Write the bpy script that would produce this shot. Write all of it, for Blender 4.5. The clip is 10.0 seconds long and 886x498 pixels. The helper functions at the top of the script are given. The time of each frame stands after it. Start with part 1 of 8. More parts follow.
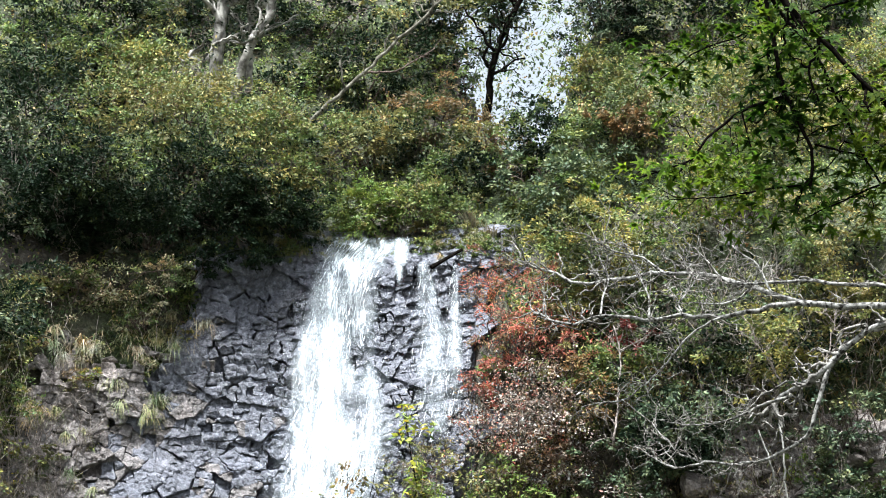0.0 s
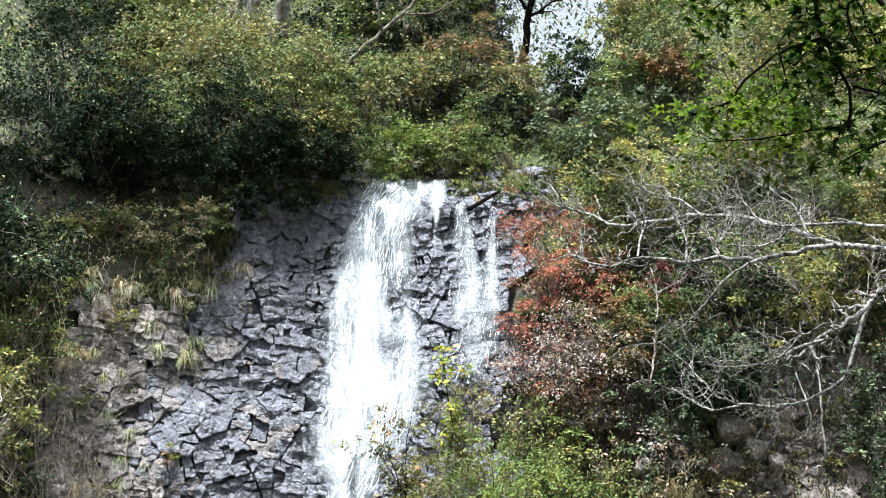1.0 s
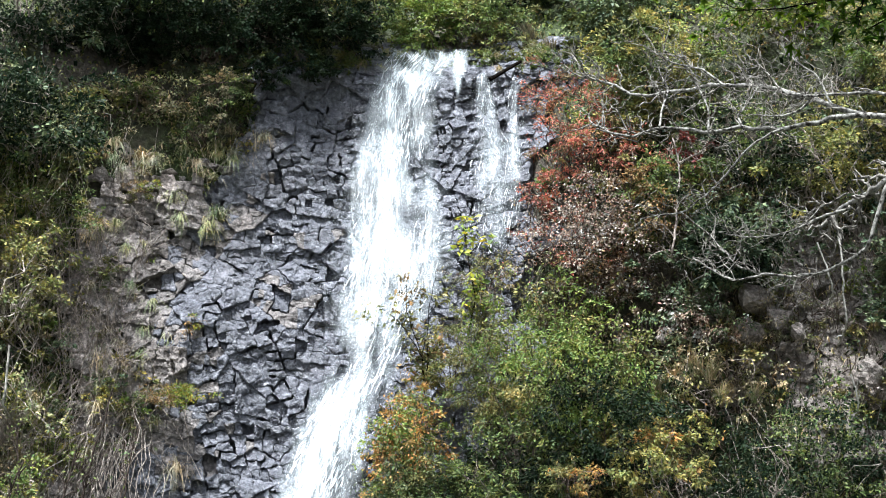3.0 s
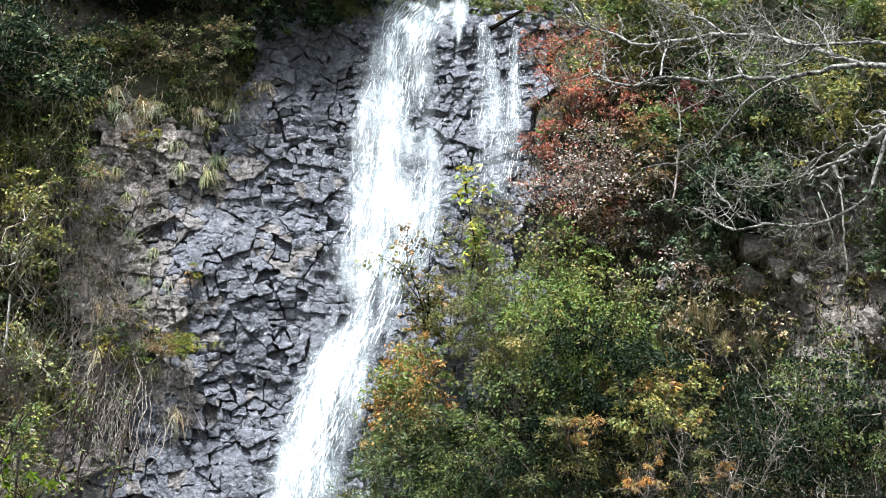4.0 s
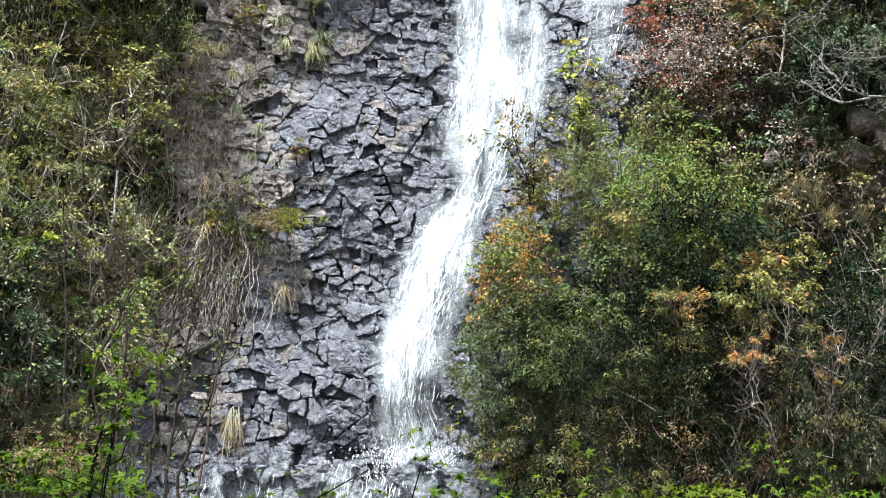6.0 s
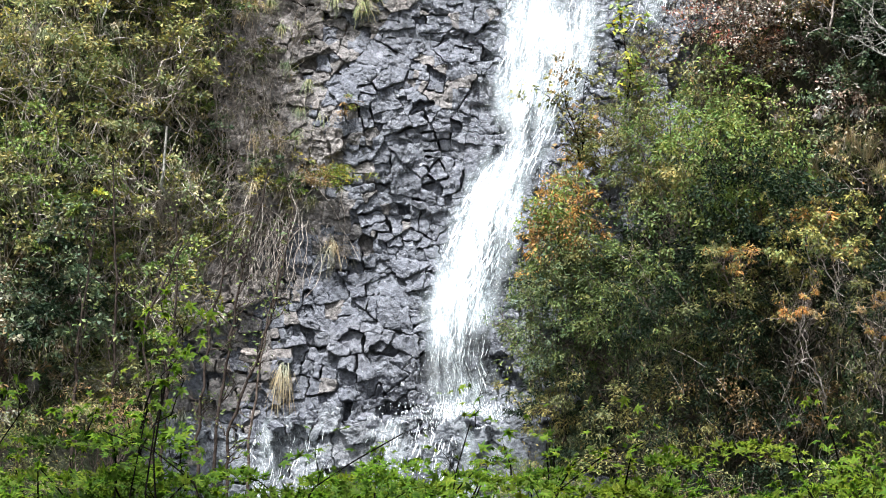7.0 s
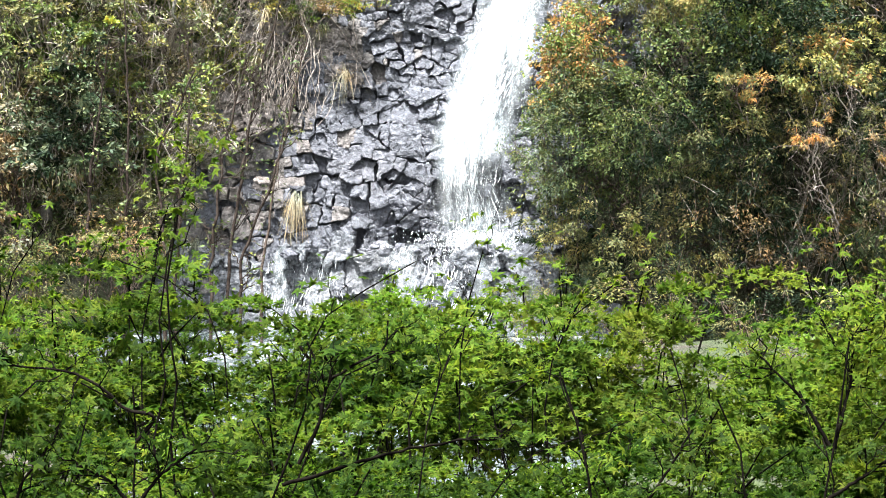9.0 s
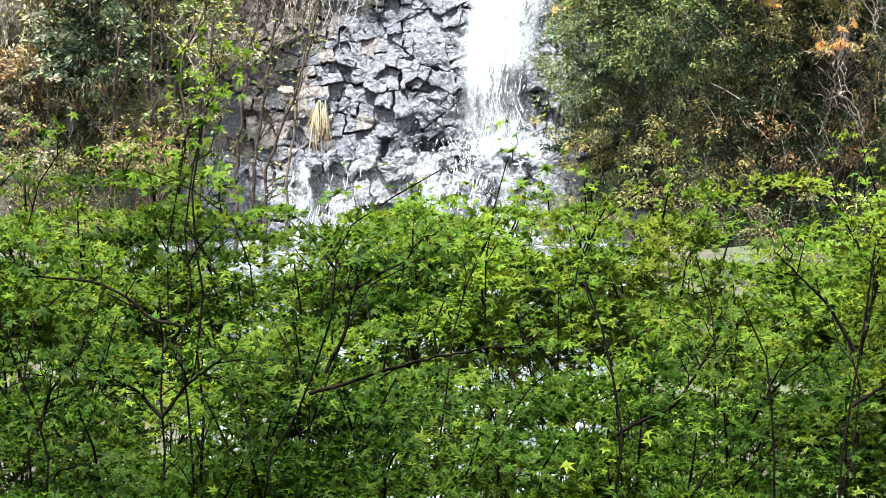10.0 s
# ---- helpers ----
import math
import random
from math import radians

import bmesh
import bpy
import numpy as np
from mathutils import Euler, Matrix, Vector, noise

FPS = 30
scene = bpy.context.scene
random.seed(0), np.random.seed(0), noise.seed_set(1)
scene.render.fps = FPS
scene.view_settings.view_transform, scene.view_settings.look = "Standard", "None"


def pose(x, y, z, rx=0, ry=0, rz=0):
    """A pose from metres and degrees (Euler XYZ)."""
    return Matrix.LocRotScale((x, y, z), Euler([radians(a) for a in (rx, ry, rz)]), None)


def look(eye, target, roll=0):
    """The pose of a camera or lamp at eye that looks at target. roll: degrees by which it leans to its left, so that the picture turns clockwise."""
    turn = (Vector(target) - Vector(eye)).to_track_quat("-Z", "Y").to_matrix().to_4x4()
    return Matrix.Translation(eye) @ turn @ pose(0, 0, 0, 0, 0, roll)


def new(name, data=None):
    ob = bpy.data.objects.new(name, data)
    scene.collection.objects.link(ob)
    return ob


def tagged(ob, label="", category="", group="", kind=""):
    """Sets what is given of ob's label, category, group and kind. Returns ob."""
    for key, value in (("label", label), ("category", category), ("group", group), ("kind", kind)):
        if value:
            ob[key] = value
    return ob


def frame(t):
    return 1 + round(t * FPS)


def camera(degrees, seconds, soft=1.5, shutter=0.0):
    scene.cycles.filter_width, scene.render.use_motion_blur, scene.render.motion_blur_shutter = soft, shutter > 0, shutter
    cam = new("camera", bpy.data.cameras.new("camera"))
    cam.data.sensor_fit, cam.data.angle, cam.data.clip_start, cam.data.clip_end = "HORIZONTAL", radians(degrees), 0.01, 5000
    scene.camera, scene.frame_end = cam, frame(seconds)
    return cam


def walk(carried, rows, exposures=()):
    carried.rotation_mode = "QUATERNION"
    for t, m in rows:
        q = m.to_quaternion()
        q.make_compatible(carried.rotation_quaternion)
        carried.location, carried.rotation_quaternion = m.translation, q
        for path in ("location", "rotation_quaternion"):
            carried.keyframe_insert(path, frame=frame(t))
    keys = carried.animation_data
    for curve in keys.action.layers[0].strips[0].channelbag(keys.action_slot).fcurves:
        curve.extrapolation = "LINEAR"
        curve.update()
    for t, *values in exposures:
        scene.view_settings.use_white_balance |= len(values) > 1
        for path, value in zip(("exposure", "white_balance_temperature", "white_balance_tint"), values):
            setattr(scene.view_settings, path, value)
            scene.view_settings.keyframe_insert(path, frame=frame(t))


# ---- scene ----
# The camera turns where it stands, on a path across the gorge from the falls, with a long lens.
cam = camera(17.8, 10.0, soft=1.0)
EYE = Vector((0.0, 0.0, 1.6))
ROWS = [
    (0.0, 0.069, 13.611, 0.260),
    (0.5, 0.457, 12.964, 0.188),
    (1.0, 0.794, 12.440, 0.065),
    (1.5, 1.071, 11.996, 0.054),
    (2.0, 1.206, 11.434, 0.032),
    (2.5, 1.239, 10.576, 0.031),
    (4.0, 1.239, 8.789, -0.019),
    (4.5, 1.647, 8.438, 0.036),
    (5.0, 2.345, 8.038, 0.003),
    (5.5, 2.896, 7.382, -0.089),
    (6.0, 3.384, 6.247, -0.107),
    (7.5, 4.615, 4.695, -0.165),
    (8.0, 4.640, 3.408, -0.116),
    (8.5, 4.590, 2.487, -0.052),
    (9.0, 4.638, 1.872, -0.068),
    (9.5, 4.835, 0.987, 0.124),
    (10.0, 5.151, 0.018, 0.296),
]
walk(cam, [(t, pose(*EYE, 90 + tilt, lean, pan)) for t, pan, tilt, lean in ROWS],
     exposures=[(0.0, 1.93, 6000, 5), (1.5, 1.91, 6000, 5), (2.5, 1.79, 5990, 5), (4.0, 1.67, 5980, 5), (6.0, 1.68, 6050, 5), (7.5, 1.86, 6200, 5), (9.0, 2.32, 6320, 5), (10.0, 2.51, 6380, 5)])

# ---- light: thin high cloud, broad soft sun from above and to the front ----
SUN_ELEVATION, SUN_ROTATION = radians(72), radians(207)
world = bpy.data.worlds.new("sky")
scene.world = world
world.use_nodes = True
wn, wl = world.node_tree.nodes, world.node_tree.links
wn.clear()
sky = wn.new("ShaderNodeTexSky")
sky.sky_type = "NISHITA"
sky.sun_disc = False
sky.sun_elevation, sky.sun_rotation = SUN_ELEVATION, SUN_ROTATION
sky.air_density, sky.dust_density, sky.ozone_density = 1.0, 6.0, 0.6
wb = wn.new("ShaderNodeBackground")
wb.inputs["Strength"].default_value = 0.085
wo = wn.new("ShaderNodeOutputWorld")
cloud = wn.new("ShaderNodeHueSaturation")
cloud.inputs["Saturation"].default_value = 0.3
wl.new(sky.outputs[0], cloud.inputs["Color"])
wl.new(cloud.outputs[0], wb.inputs["Color"])
wl.new(wb.outputs[0], wo.inputs["Surface"])
sun_data = bpy.data.lights.new("sun", "SUN")
sun_data.energy, sun_data.angle, sun_data.color = 5.0, radians(7), (1.0, 0.98, 0.95)
sun = new("sun", sun_data)
sun.matrix_world = look((-8.5, -16.7, 57.7), (0, 0, 0))


# ---- materials ----
def material(name, rough=0.6, metal=0.0):
    m = bpy.data.materials.new(name)
    m.use_nodes = True
    bsdf = m.node_tree.nodes["Principled BSDF"]
    bsdf.inputs["Roughness"].default_value = rough
    bsdf.inputs["Metallic"].default_value = metal
    return m, m.node_tree.nodes, m.node_tree.links, bsdf


def ramp(nodes, links, source, stops, interpolation="LINEAR"):
    r = nodes.new("ShaderNodeValToRGB")
    r.color_ramp.interpolation = interpolation
    while len(r.color_ramp.elements) < len(stops):
        r.color_ramp.elements.new(0.5)
    for e, (p, c) in zip(r.color_ramp.elements, stops):
        e.position, e.color = p, (*c, 1) if len(c) == 3 else c
    links.new(source, r.inputs[0])
    return r.outputs[0]


def noise_tex(nodes, links, scale, detail=5.0, rough=0.55, stretch=None, world_space=True):
    t = nodes.new("ShaderNodeTexNoise")
    t.inputs["Scale"].default_value, t.inputs["Detail"].default_value, t.inputs["Roughness"].default_value = scale, detail, rough
    if world_space:
        src = nodes.new("ShaderNodeNewGeometry").outputs["Position"]
    else:
        src = nodes.new("ShaderNodeTexCoord").outputs["Object"]
    if stretch:
        mp = nodes.new("ShaderNodeMapping")
        mp.inputs["Scale"].default_value = stretch
        links.new(src, mp.inputs[0])
        src = mp.outputs[0]
    links.new(src, t.inputs["Vector"])
    return t.outputs[0]


def mixed(nodes, links, a, b, fac, mode="MIX"):
    mx = nodes.new("ShaderNodeMix")
    mx.data_type, mx.blend_type = "RGBA", mode
    for value, socket in ((fac, mx.inputs[0]), (a, mx.inputs[6]), (b, mx.inputs[7])):
        if isinstance(value, (int, float)):
            socket.default_value = value
        elif isinstance(value, tuple):
            socket.default_value = (*value, 1)
        else:
            links.new(value, socket)
    return mx.outputs[2]


def bump(nodes, links, bsdf, height, strength, distance):
    b = nodes.new("ShaderNodeBump")
    b.inputs["Strength"].default_value, b.inputs["Distance"].default_value = strength, distance
    links.new(height, b.inputs["Height"])
    links.new(b.outputs[0], bsdf.inputs["Normal"])


def leaf_material(name, colours, through_light=0.27, gloss=0.62, shine=0.3):
    """Leaves whose colour changes from leaf to leaf and from bough to bough."""
    m, nodes, links, bsdf = material(name, gloss)
    rnd = nodes.new("ShaderNodeNewGeometry").outputs["Random Per Island"]
    n = len(colours)
    col = ramp(nodes, links, rnd, [(i / n, c) for i, c in enumerate(colours)], "CONSTANT")
    big = noise_tex(nodes, links, 0.9, 3)
    tone = ramp(nodes, links, big, [(0.34, (0.55, 0.6, 0.55)), (0.64, (1.45, 1.39, 1.22))])
    col = mixed(nodes, links, col, tone, 1.0, "MULTIPLY")
    hue = ramp(nodes, links, noise_tex(nodes, links, 2.4, 2), [(0.4, (0.85, 0.97, 0.98)), (0.66, (1.22, 1.04, 0.82))])
    col = mixed(nodes, links, col, hue, 1.0, "MULTIPLY")
    links.new(col, bsdf.inputs["Base Color"])
    bsdf.inputs["Specular IOR Level"].default_value = shine
    tr = nodes.new("ShaderNodeBsdfTranslucent")
    links.new(col, tr.inputs["Color"])
    mx = nodes.new("ShaderNodeMixShader")
    mx.inputs[0].default_value = through_light
    links.new(bsdf.outputs[0], mx.inputs[1])
    links.new(tr.outputs[0], mx.inputs[2])
    links.new(mx.outputs[0], nodes["Material Output"].inputs["Surface"])
    return m


def bark_material(name, dark, light, blotch=14.0):
    m, nodes, links, bsdf = material(name, 0.9)
    bsdf.inputs["Specular IOR Level"].default_value = 0.0
    a = noise_tex(nodes, links, blotch, 4, 0.6)
    col = ramp(nodes, links, a, [(0.38, dark), (0.62, light)])
    links.new(col, bsdf.inputs["Base Color"])
    bump(nodes, links, bsdf, noise_tex(nodes, links, blotch * 4, 4), 0.6, 0.01)
    return m


def rock_material(name, dark, mid, light, rough=0.42):
    m, nodes, links, bsdf = material(name, rough)
    rnd = nodes.new("ShaderNodeObjectInfo").outputs["Random"]
    isl = nodes.new("ShaderNodeNewGeometry").outputs["Random Per Island"]
    grain = noise_tex(nodes, links, 9.0, 8, 0.65)
    col = ramp(nodes, links, grain, [(0.28, dark), (0.5, mid), (0.68, light)])
    speck = noise_tex(nodes, links, 15.0, 7, 0.8)
    col = mixed(nodes, links, col, ramp(nodes, links, speck, [(0.34, (0.55, 0.55, 0.57)), (0.5, (1, 1, 1)), (0.68, (1.6, 1.58, 1.57))]), 1.0, "MULTIPLY")
    tone = ramp(nodes, links, isl, [(0.0, (0.88, 0.88, 0.89)), (1.0, (1.12, 1.11, 1.11))])
    tone2 = ramp(nodes, links, rnd, [(0.0, (0.88, 0.88, 0.89)), (1.0, (1.12, 1.1, 1.1))])
    col = mixed(nodes, links, mixed(nodes, links, col, tone, 1.0, "MULTIPLY"), tone2, 1.0, "MULTIPLY")
    stain = noise_tex(nodes, links, 0.5, 5)
    dry = ramp(nodes, links, stain, [(0.5, (0, 0, 0)), (0.7, (1, 1, 1))])
    col = mixed(nodes, links, col, mixed(nodes, links, col, (1.18, 1.14, 1.1), 1.0, "MULTIPLY"), dry)
    links.new(col, bsdf.inputs["Base Color"])
    links.new(ramp(nodes, links, noise_tex(nodes, links, 2.3, 5), [(0.35, (rough - 0.14,) * 3), (0.7, (rough + 0.25,) * 3)]), bsdf.inputs["Roughness"])
    # chipped facets, bent out of line by a coarse noise, with a fine grain on them
    place = nodes.new("ShaderNodeNewGeometry").outputs["Position"]
    bend = nodes.new("ShaderNodeVectorMath")
    bend.operation = "MULTIPLY_ADD"
    warp = nodes.new("ShaderNodeTexNoise")
    warp.inputs["Scale"].default_value, warp.inputs["Detail"].default_value = 3.0, 4.0
    links.new(place, warp.inputs["Vector"])
    links.new(warp.outputs["Color"], bend.inputs[0])
    bend.inputs[1].default_value = (0.5, 0.5, 0.5)
    links.new(place, bend.inputs[2])
    height = noise_tex(nodes, links, 6.5, 10, 0.78)
    for scale, amount in ((3.4, 0.55), (8.0, 0.3)):
        chips = nodes.new("ShaderNodeTexVoronoi")
        chips.distance = "MANHATTAN"
        chips.inputs["Scale"].default_value = scale
        links.new(bend.outputs[0], chips.inputs["Vector"])
        add = nodes.new("ShaderNodeMath")
        add.operation = "MULTIPLY_ADD"
        links.new(chips.outputs["Distance"], add.inputs[0])
        add.inputs[1].default_value = -amount
        links.new(height, add.inputs[2])
        height = add.outputs[0]
    bump(nodes, links, bsdf, height, 1.0, 0.07)
    return m


ROCK = rock_material("wet_basalt", (0.031, 0.033, 0.042), (0.086, 0.089, 0.109), (0.178, 0.184, 0.213))
DRY_ROCK = rock_material("weathered_basalt", (0.052, 0.046, 0.045), (0.13, 0.117, 0.114), (0.26, 0.236, 0.229), 0.62)
BANK_ROCK = rock_material("brown_bank_rock", (0.055, 0.046, 0.041), (0.135, 0.117, 0.105), (0.26, 0.235, 0.215), 0.7)

# smooth and wet; paler than ROCK, with reflected sky put into the colour
LEDGE_ROCK = rock_material("wet_rock_with_sky_sheen", (0.05, 0.053, 0.062), (0.12, 0.126, 0.143), (0.215, 0.226, 0.247), 0.26)
PALE_ROCK = rock_material("pale_bank_rock", (0.07, 0.06, 0.056), (0.165, 0.144, 0.134), (0.34, 0.3, 0.283), 0.75)

# soil, moss and litter under the plants
SOIL, nodes, links, bsdf = material("soil_and_moss", 0.95)
s1, s2 = noise_tex(nodes, links, 0.45, 6), noise_tex(nodes, links, 7.0, 8, 0.7)
earth = ramp(nodes, links, s2, [(0.3, (0.015, 0.012, 0.009)), (0.55, (0.05, 0.041, 0.031)), (0.75, (0.14, 0.12, 0.098))])
moss = ramp(nodes, links, s2, [(0.3, (0.012, 0.02, 0.006)), (0.7, (0.055, 0.075, 0.02))])
links.new(mixed(nodes, links, earth, moss, ramp(nodes, links, s1, [(0.42, (0, 0, 0)), (0.6, (1, 1, 1))])), bsdf.inputs["Base Color"])
bump(nodes, links, bsdf, s2, 1.0, 0.12)

# falling water: white froth
WATER, nodes, links, bsdf = material("white_water", 0.35)
links.new(ramp(nodes, links, noise_tex(nodes, links, 3.0, 4, 0.6, (3, 3, 0.6)), [(0.3, (0.55, 0.6, 0.65)), (0.58, (0.86, 0.88, 0.9))]), bsdf.inputs["Base Color"])
# fixed normal turned up to the sun, added to brighten the froth evenly
scatter = nodes.new("ShaderNodeNormal")
scatter.outputs[0].default_value = (0.0, -0.45, 0.89)
links.new(scatter.outputs[0], bsdf.inputs["Normal"])
tr = nodes.new("ShaderNodeBsdfTranslucent")
tr.inputs["Color"].default_value = (0.9, 0.94, 0.97, 1)
mx = nodes.new("ShaderNodeMixShader")
mx.inputs[0].default_value = 0.2
links.new(bsdf.outputs[0], mx.inputs[1])
links.new(tr.outputs[0], mx.inputs[2])
links.new(mx.outputs[0], nodes["Material Output"].inputs["Surface"])

# falling water as a veil: froth where it is thick, streaks that let the rock show where it is thin
FILM, nodes, links, bsdf = material("veil_of_water", 0.35)
links.new(ramp(nodes, links, noise_tex(nodes, links, 1.0, 7, 0.7, (14, 5, 3.0)), [(0.36, (0.36, 0.43, 0.48)), (0.62, (0.7, 0.735, 0.75))]), bsdf.inputs["Base Color"])
thickness = nodes.new("ShaderNodeSeparateXYZ")
links.new(nodes.new("ShaderNodeUVMap").outputs[0], thickness.inputs[0])


def sums(op, a, b):
    n = nodes.new("ShaderNodeMath")
    n.operation = op
    for value, socket in ((a, n.inputs[0]), (b, n.inputs[1])):
        if isinstance(value, (int, float)):
            socket.default_value = value
        else:
            links.new(value, socket)
    return n.outputs[0]


coarse = noise_tex(nodes, links, 1.0, 5, 0.6, (3.4, 1.6, 0.9))
middle = noise_tex(nodes, links, 1.0, 5, 0.7, (10.0, 4.0, 2.6))
fine = noise_tex(nodes, links, 1.0, 6, 0.8, (30.0, 9.0, 7.5))
veil = sums("ADD", thickness.outputs[0], sums("MULTIPLY", sums("SUBTRACT", coarse, 0.5), 1.1))
veil = sums("ADD", veil, sums("MULTIPLY", sums("SUBTRACT", middle, 0.5), 1.5))
veil = sums("ADD", veil, sums("MULTIPLY", sums("SUBTRACT", fine, 0.5), 1.7))
lace = ramp(nodes, links, veil, [(0.36, (0, 0, 0)), (0.52, (0.1,) * 3), (0.68, (0.4,) * 3), (0.88, (0.92,) * 3)])
haze = ramp(nodes, links, sums("ADD", thickness.outputs[0], sums("MULTIPLY", sums("SUBTRACT", coarse, 0.5), 0.8)), [(0.1, (0, 0, 0)), (0.4, (0.09,) * 3), (0.7, (0.26,) * 3)])
links.new(sums("MAXIMUM", lace, haze), bsdf.inputs["Alpha"])
# same upturned normal: the veil takes bright light whichever way it faces
scatter = nodes.new("ShaderNodeNormal")
scatter.outputs[0].default_value = (0.0, -0.5, 0.86)
links.new(scatter.outputs[0], bsdf.inputs["Normal"])

# rushing shallow water: dark with white froth
RAPIDS, nodes, links, bsdf = material("rushing_water", 0.15)
links.new(ramp(nodes, links, noise_tex(nodes, links, 2.4, 7, 0.65, (1, 0.6, 1)), [(0.5, (0.04, 0.05, 0.05)), (0.7, (0.36, 0.39, 0.4))]), bsdf.inputs["Base Color"])
bump(nodes, links, bsdf, noise_tex(nodes, links, 6.0, 4), 0.8, 0.08)

# near black: the backlit look of the stems is put into the colour
DARK_BARK = bark_material("dark_silhouette_bark", (0.003, 0.0026, 0.0022), (0.009, 0.0075, 0.0062))
TWIG_BARK = bark_material("brown_twigs", (0.035, 0.026, 0.022), (0.13, 0.1, 0.085))
PALE_BARK = bark_material("pale_lichen_bark", (0.018, 0.016, 0.014), (0.27, 0.26, 0.242), 18.0)
SAPLING_BARK = bark_material("dark_brown_sapling_bark", (0.02, 0.015, 0.013), (0.06, 0.046, 0.04))
BOUGH_BARK = bark_material("mossy_grey_bough", (0.05, 0.046, 0.036), (0.17, 0.16, 0.13), 8.0)
LICHEN_TWIG = bark_material("lichened_twigs", (0.03, 0.026, 0.023), (0.24, 0.225, 0.205), 16.0)
GREY_TWIG = bark_material("grey_brown_twigs", (0.11, 0.09, 0.08), (0.38, 0.325, 0.295))
PALE_TWIG = bark_material("pale_dry_twigs", (0.16, 0.135, 0.12), (0.5, 0.435, 0.395))
DEAD_WOOD = bark_material("bleached_dead_wood", (0.15, 0.14, 0.125), (0.42, 0.4, 0.37), 9.0)
GREY_BARK = bark_material("grey_bark", (0.09, 0.083, 0.074), (0.33, 0.31, 0.28), 5.0)

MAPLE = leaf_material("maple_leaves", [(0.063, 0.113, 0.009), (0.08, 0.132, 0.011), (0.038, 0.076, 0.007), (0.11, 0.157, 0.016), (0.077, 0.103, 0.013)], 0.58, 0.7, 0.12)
# MAPLE darkened: shade of low and backlit crowns put into the leaf colour
MAPLE_DARK = leaf_material("shaded_maple_leaves", [(0.019, 0.0432, 0.0036), (0.0266, 0.0551, 0.0054), (0.0408, 0.0734, 0.0072), (0.0114, 0.0281, 0.003)], 0.58, 0.7, 0.1)
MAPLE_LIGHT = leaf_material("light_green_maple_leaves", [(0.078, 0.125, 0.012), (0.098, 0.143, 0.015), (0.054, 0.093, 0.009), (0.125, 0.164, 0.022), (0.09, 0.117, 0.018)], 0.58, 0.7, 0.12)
GREEN = leaf_material("green_leaves", [(0.068, 0.1, 0.03), (0.096, 0.131, 0.037), (0.05, 0.077, 0.027), (0.135, 0.154, 0.046), (0.083, 0.102, 0.042)])
FRESH = leaf_material("fresh_green_leaves", [(0.099, 0.147, 0.033), (0.131, 0.176, 0.039), (0.066, 0.108, 0.027), (0.163, 0.188, 0.053)])
# evergreens' own dark green; on shrubs in shadow this colour stands for shade
DEEP = leaf_material("evergreen_and_shaded_leaves", [(0.0075, 0.0155, 0.008), (0.011, 0.021, 0.0105), (0.0055, 0.0115, 0.007), (0.017, 0.029, 0.0155)], 0.2, 0.6, 0.1)
BLUISH = leaf_material("grey_green_leaves", [(0.061, 0.088, 0.054), (0.09, 0.117, 0.068), (0.043, 0.066, 0.043), (0.131, 0.156, 0.096)], 0.2)
YELLOW_GREEN = leaf_material("yellow_green_leaves", [(0.164, 0.172, 0.054), (0.203, 0.194, 0.058), (0.105, 0.131, 0.048), (0.132, 0.123, 0.049), (0.241, 0.206, 0.07)])
OLIVE = leaf_material("olive_leaves", [(0.126, 0.121, 0.052), (0.166, 0.144, 0.057), (0.085, 0.093, 0.042), (0.195, 0.185, 0.077)])
BROWN = leaf_material("rusty_brown_leaves", [(0.193, 0.117, 0.061), (0.134, 0.089, 0.053), (0.244, 0.163, 0.087), (0.1, 0.08, 0.05)])
ORANGE = leaf_material("orange_leaves", [(0.355, 0.181, 0.066), (0.395, 0.23, 0.078), (0.284, 0.139, 0.058), (0.162, 0.16, 0.061)])
RED = leaf_material("red_leaves", [(0.26, 0.085, 0.07), (0.34, 0.13, 0.1), (0.17, 0.064, 0.055), (0.22, 0.16, 0.1), (0.34, 0.085, 0.08)])
CRIMSON = leaf_material("crimson_leaves", [(0.21, 0.045, 0.052), (0.28, 0.07, 0.078), (0.14, 0.045, 0.045)])
PINKISH = leaf_material("dry_pink_grey_leaves", [(0.28, 0.235, 0.25), (0.18, 0.135, 0.14), (0.42, 0.385, 0.405), (0.14, 0.075, 0.073), (0.2, 0.165, 0.16)], 0.2)
GOLD = leaf_material("golden_leaves", [(0.3, 0.34, 0.06), (0.36, 0.38, 0.08), (0.2, 0.28, 0.055), (0.46, 0.36, 0.05)])
STRAW = leaf_material("straw", [(0.25, 0.222, 0.182), (0.185, 0.16, 0.13), (0.135, 0.115, 0.093), (0.32, 0.292, 0.25)], 0.15, 0.7)
GRASS = leaf_material("green_grass", [(0.165, 0.18, 0.09), (0.21, 0.212, 0.125), (0.11, 0.14, 0.062), (0.275, 0.255, 0.18)], 0.2, 0.6)
DRY_GRASS = leaf_material("dry_grass", [(0.251, 0.202, 0.145), (0.182, 0.144, 0.102), (0.343, 0.286, 0.229), (0.149, 0.153, 0.076)], 0.15, 0.7)
MOSS = leaf_material("moss", [(0.12, 0.17, 0.025), (0.16, 0.18, 0.03), (0.24, 0.16, 0.04), (0.09, 0.13, 0.022)], 0.1, 0.9)


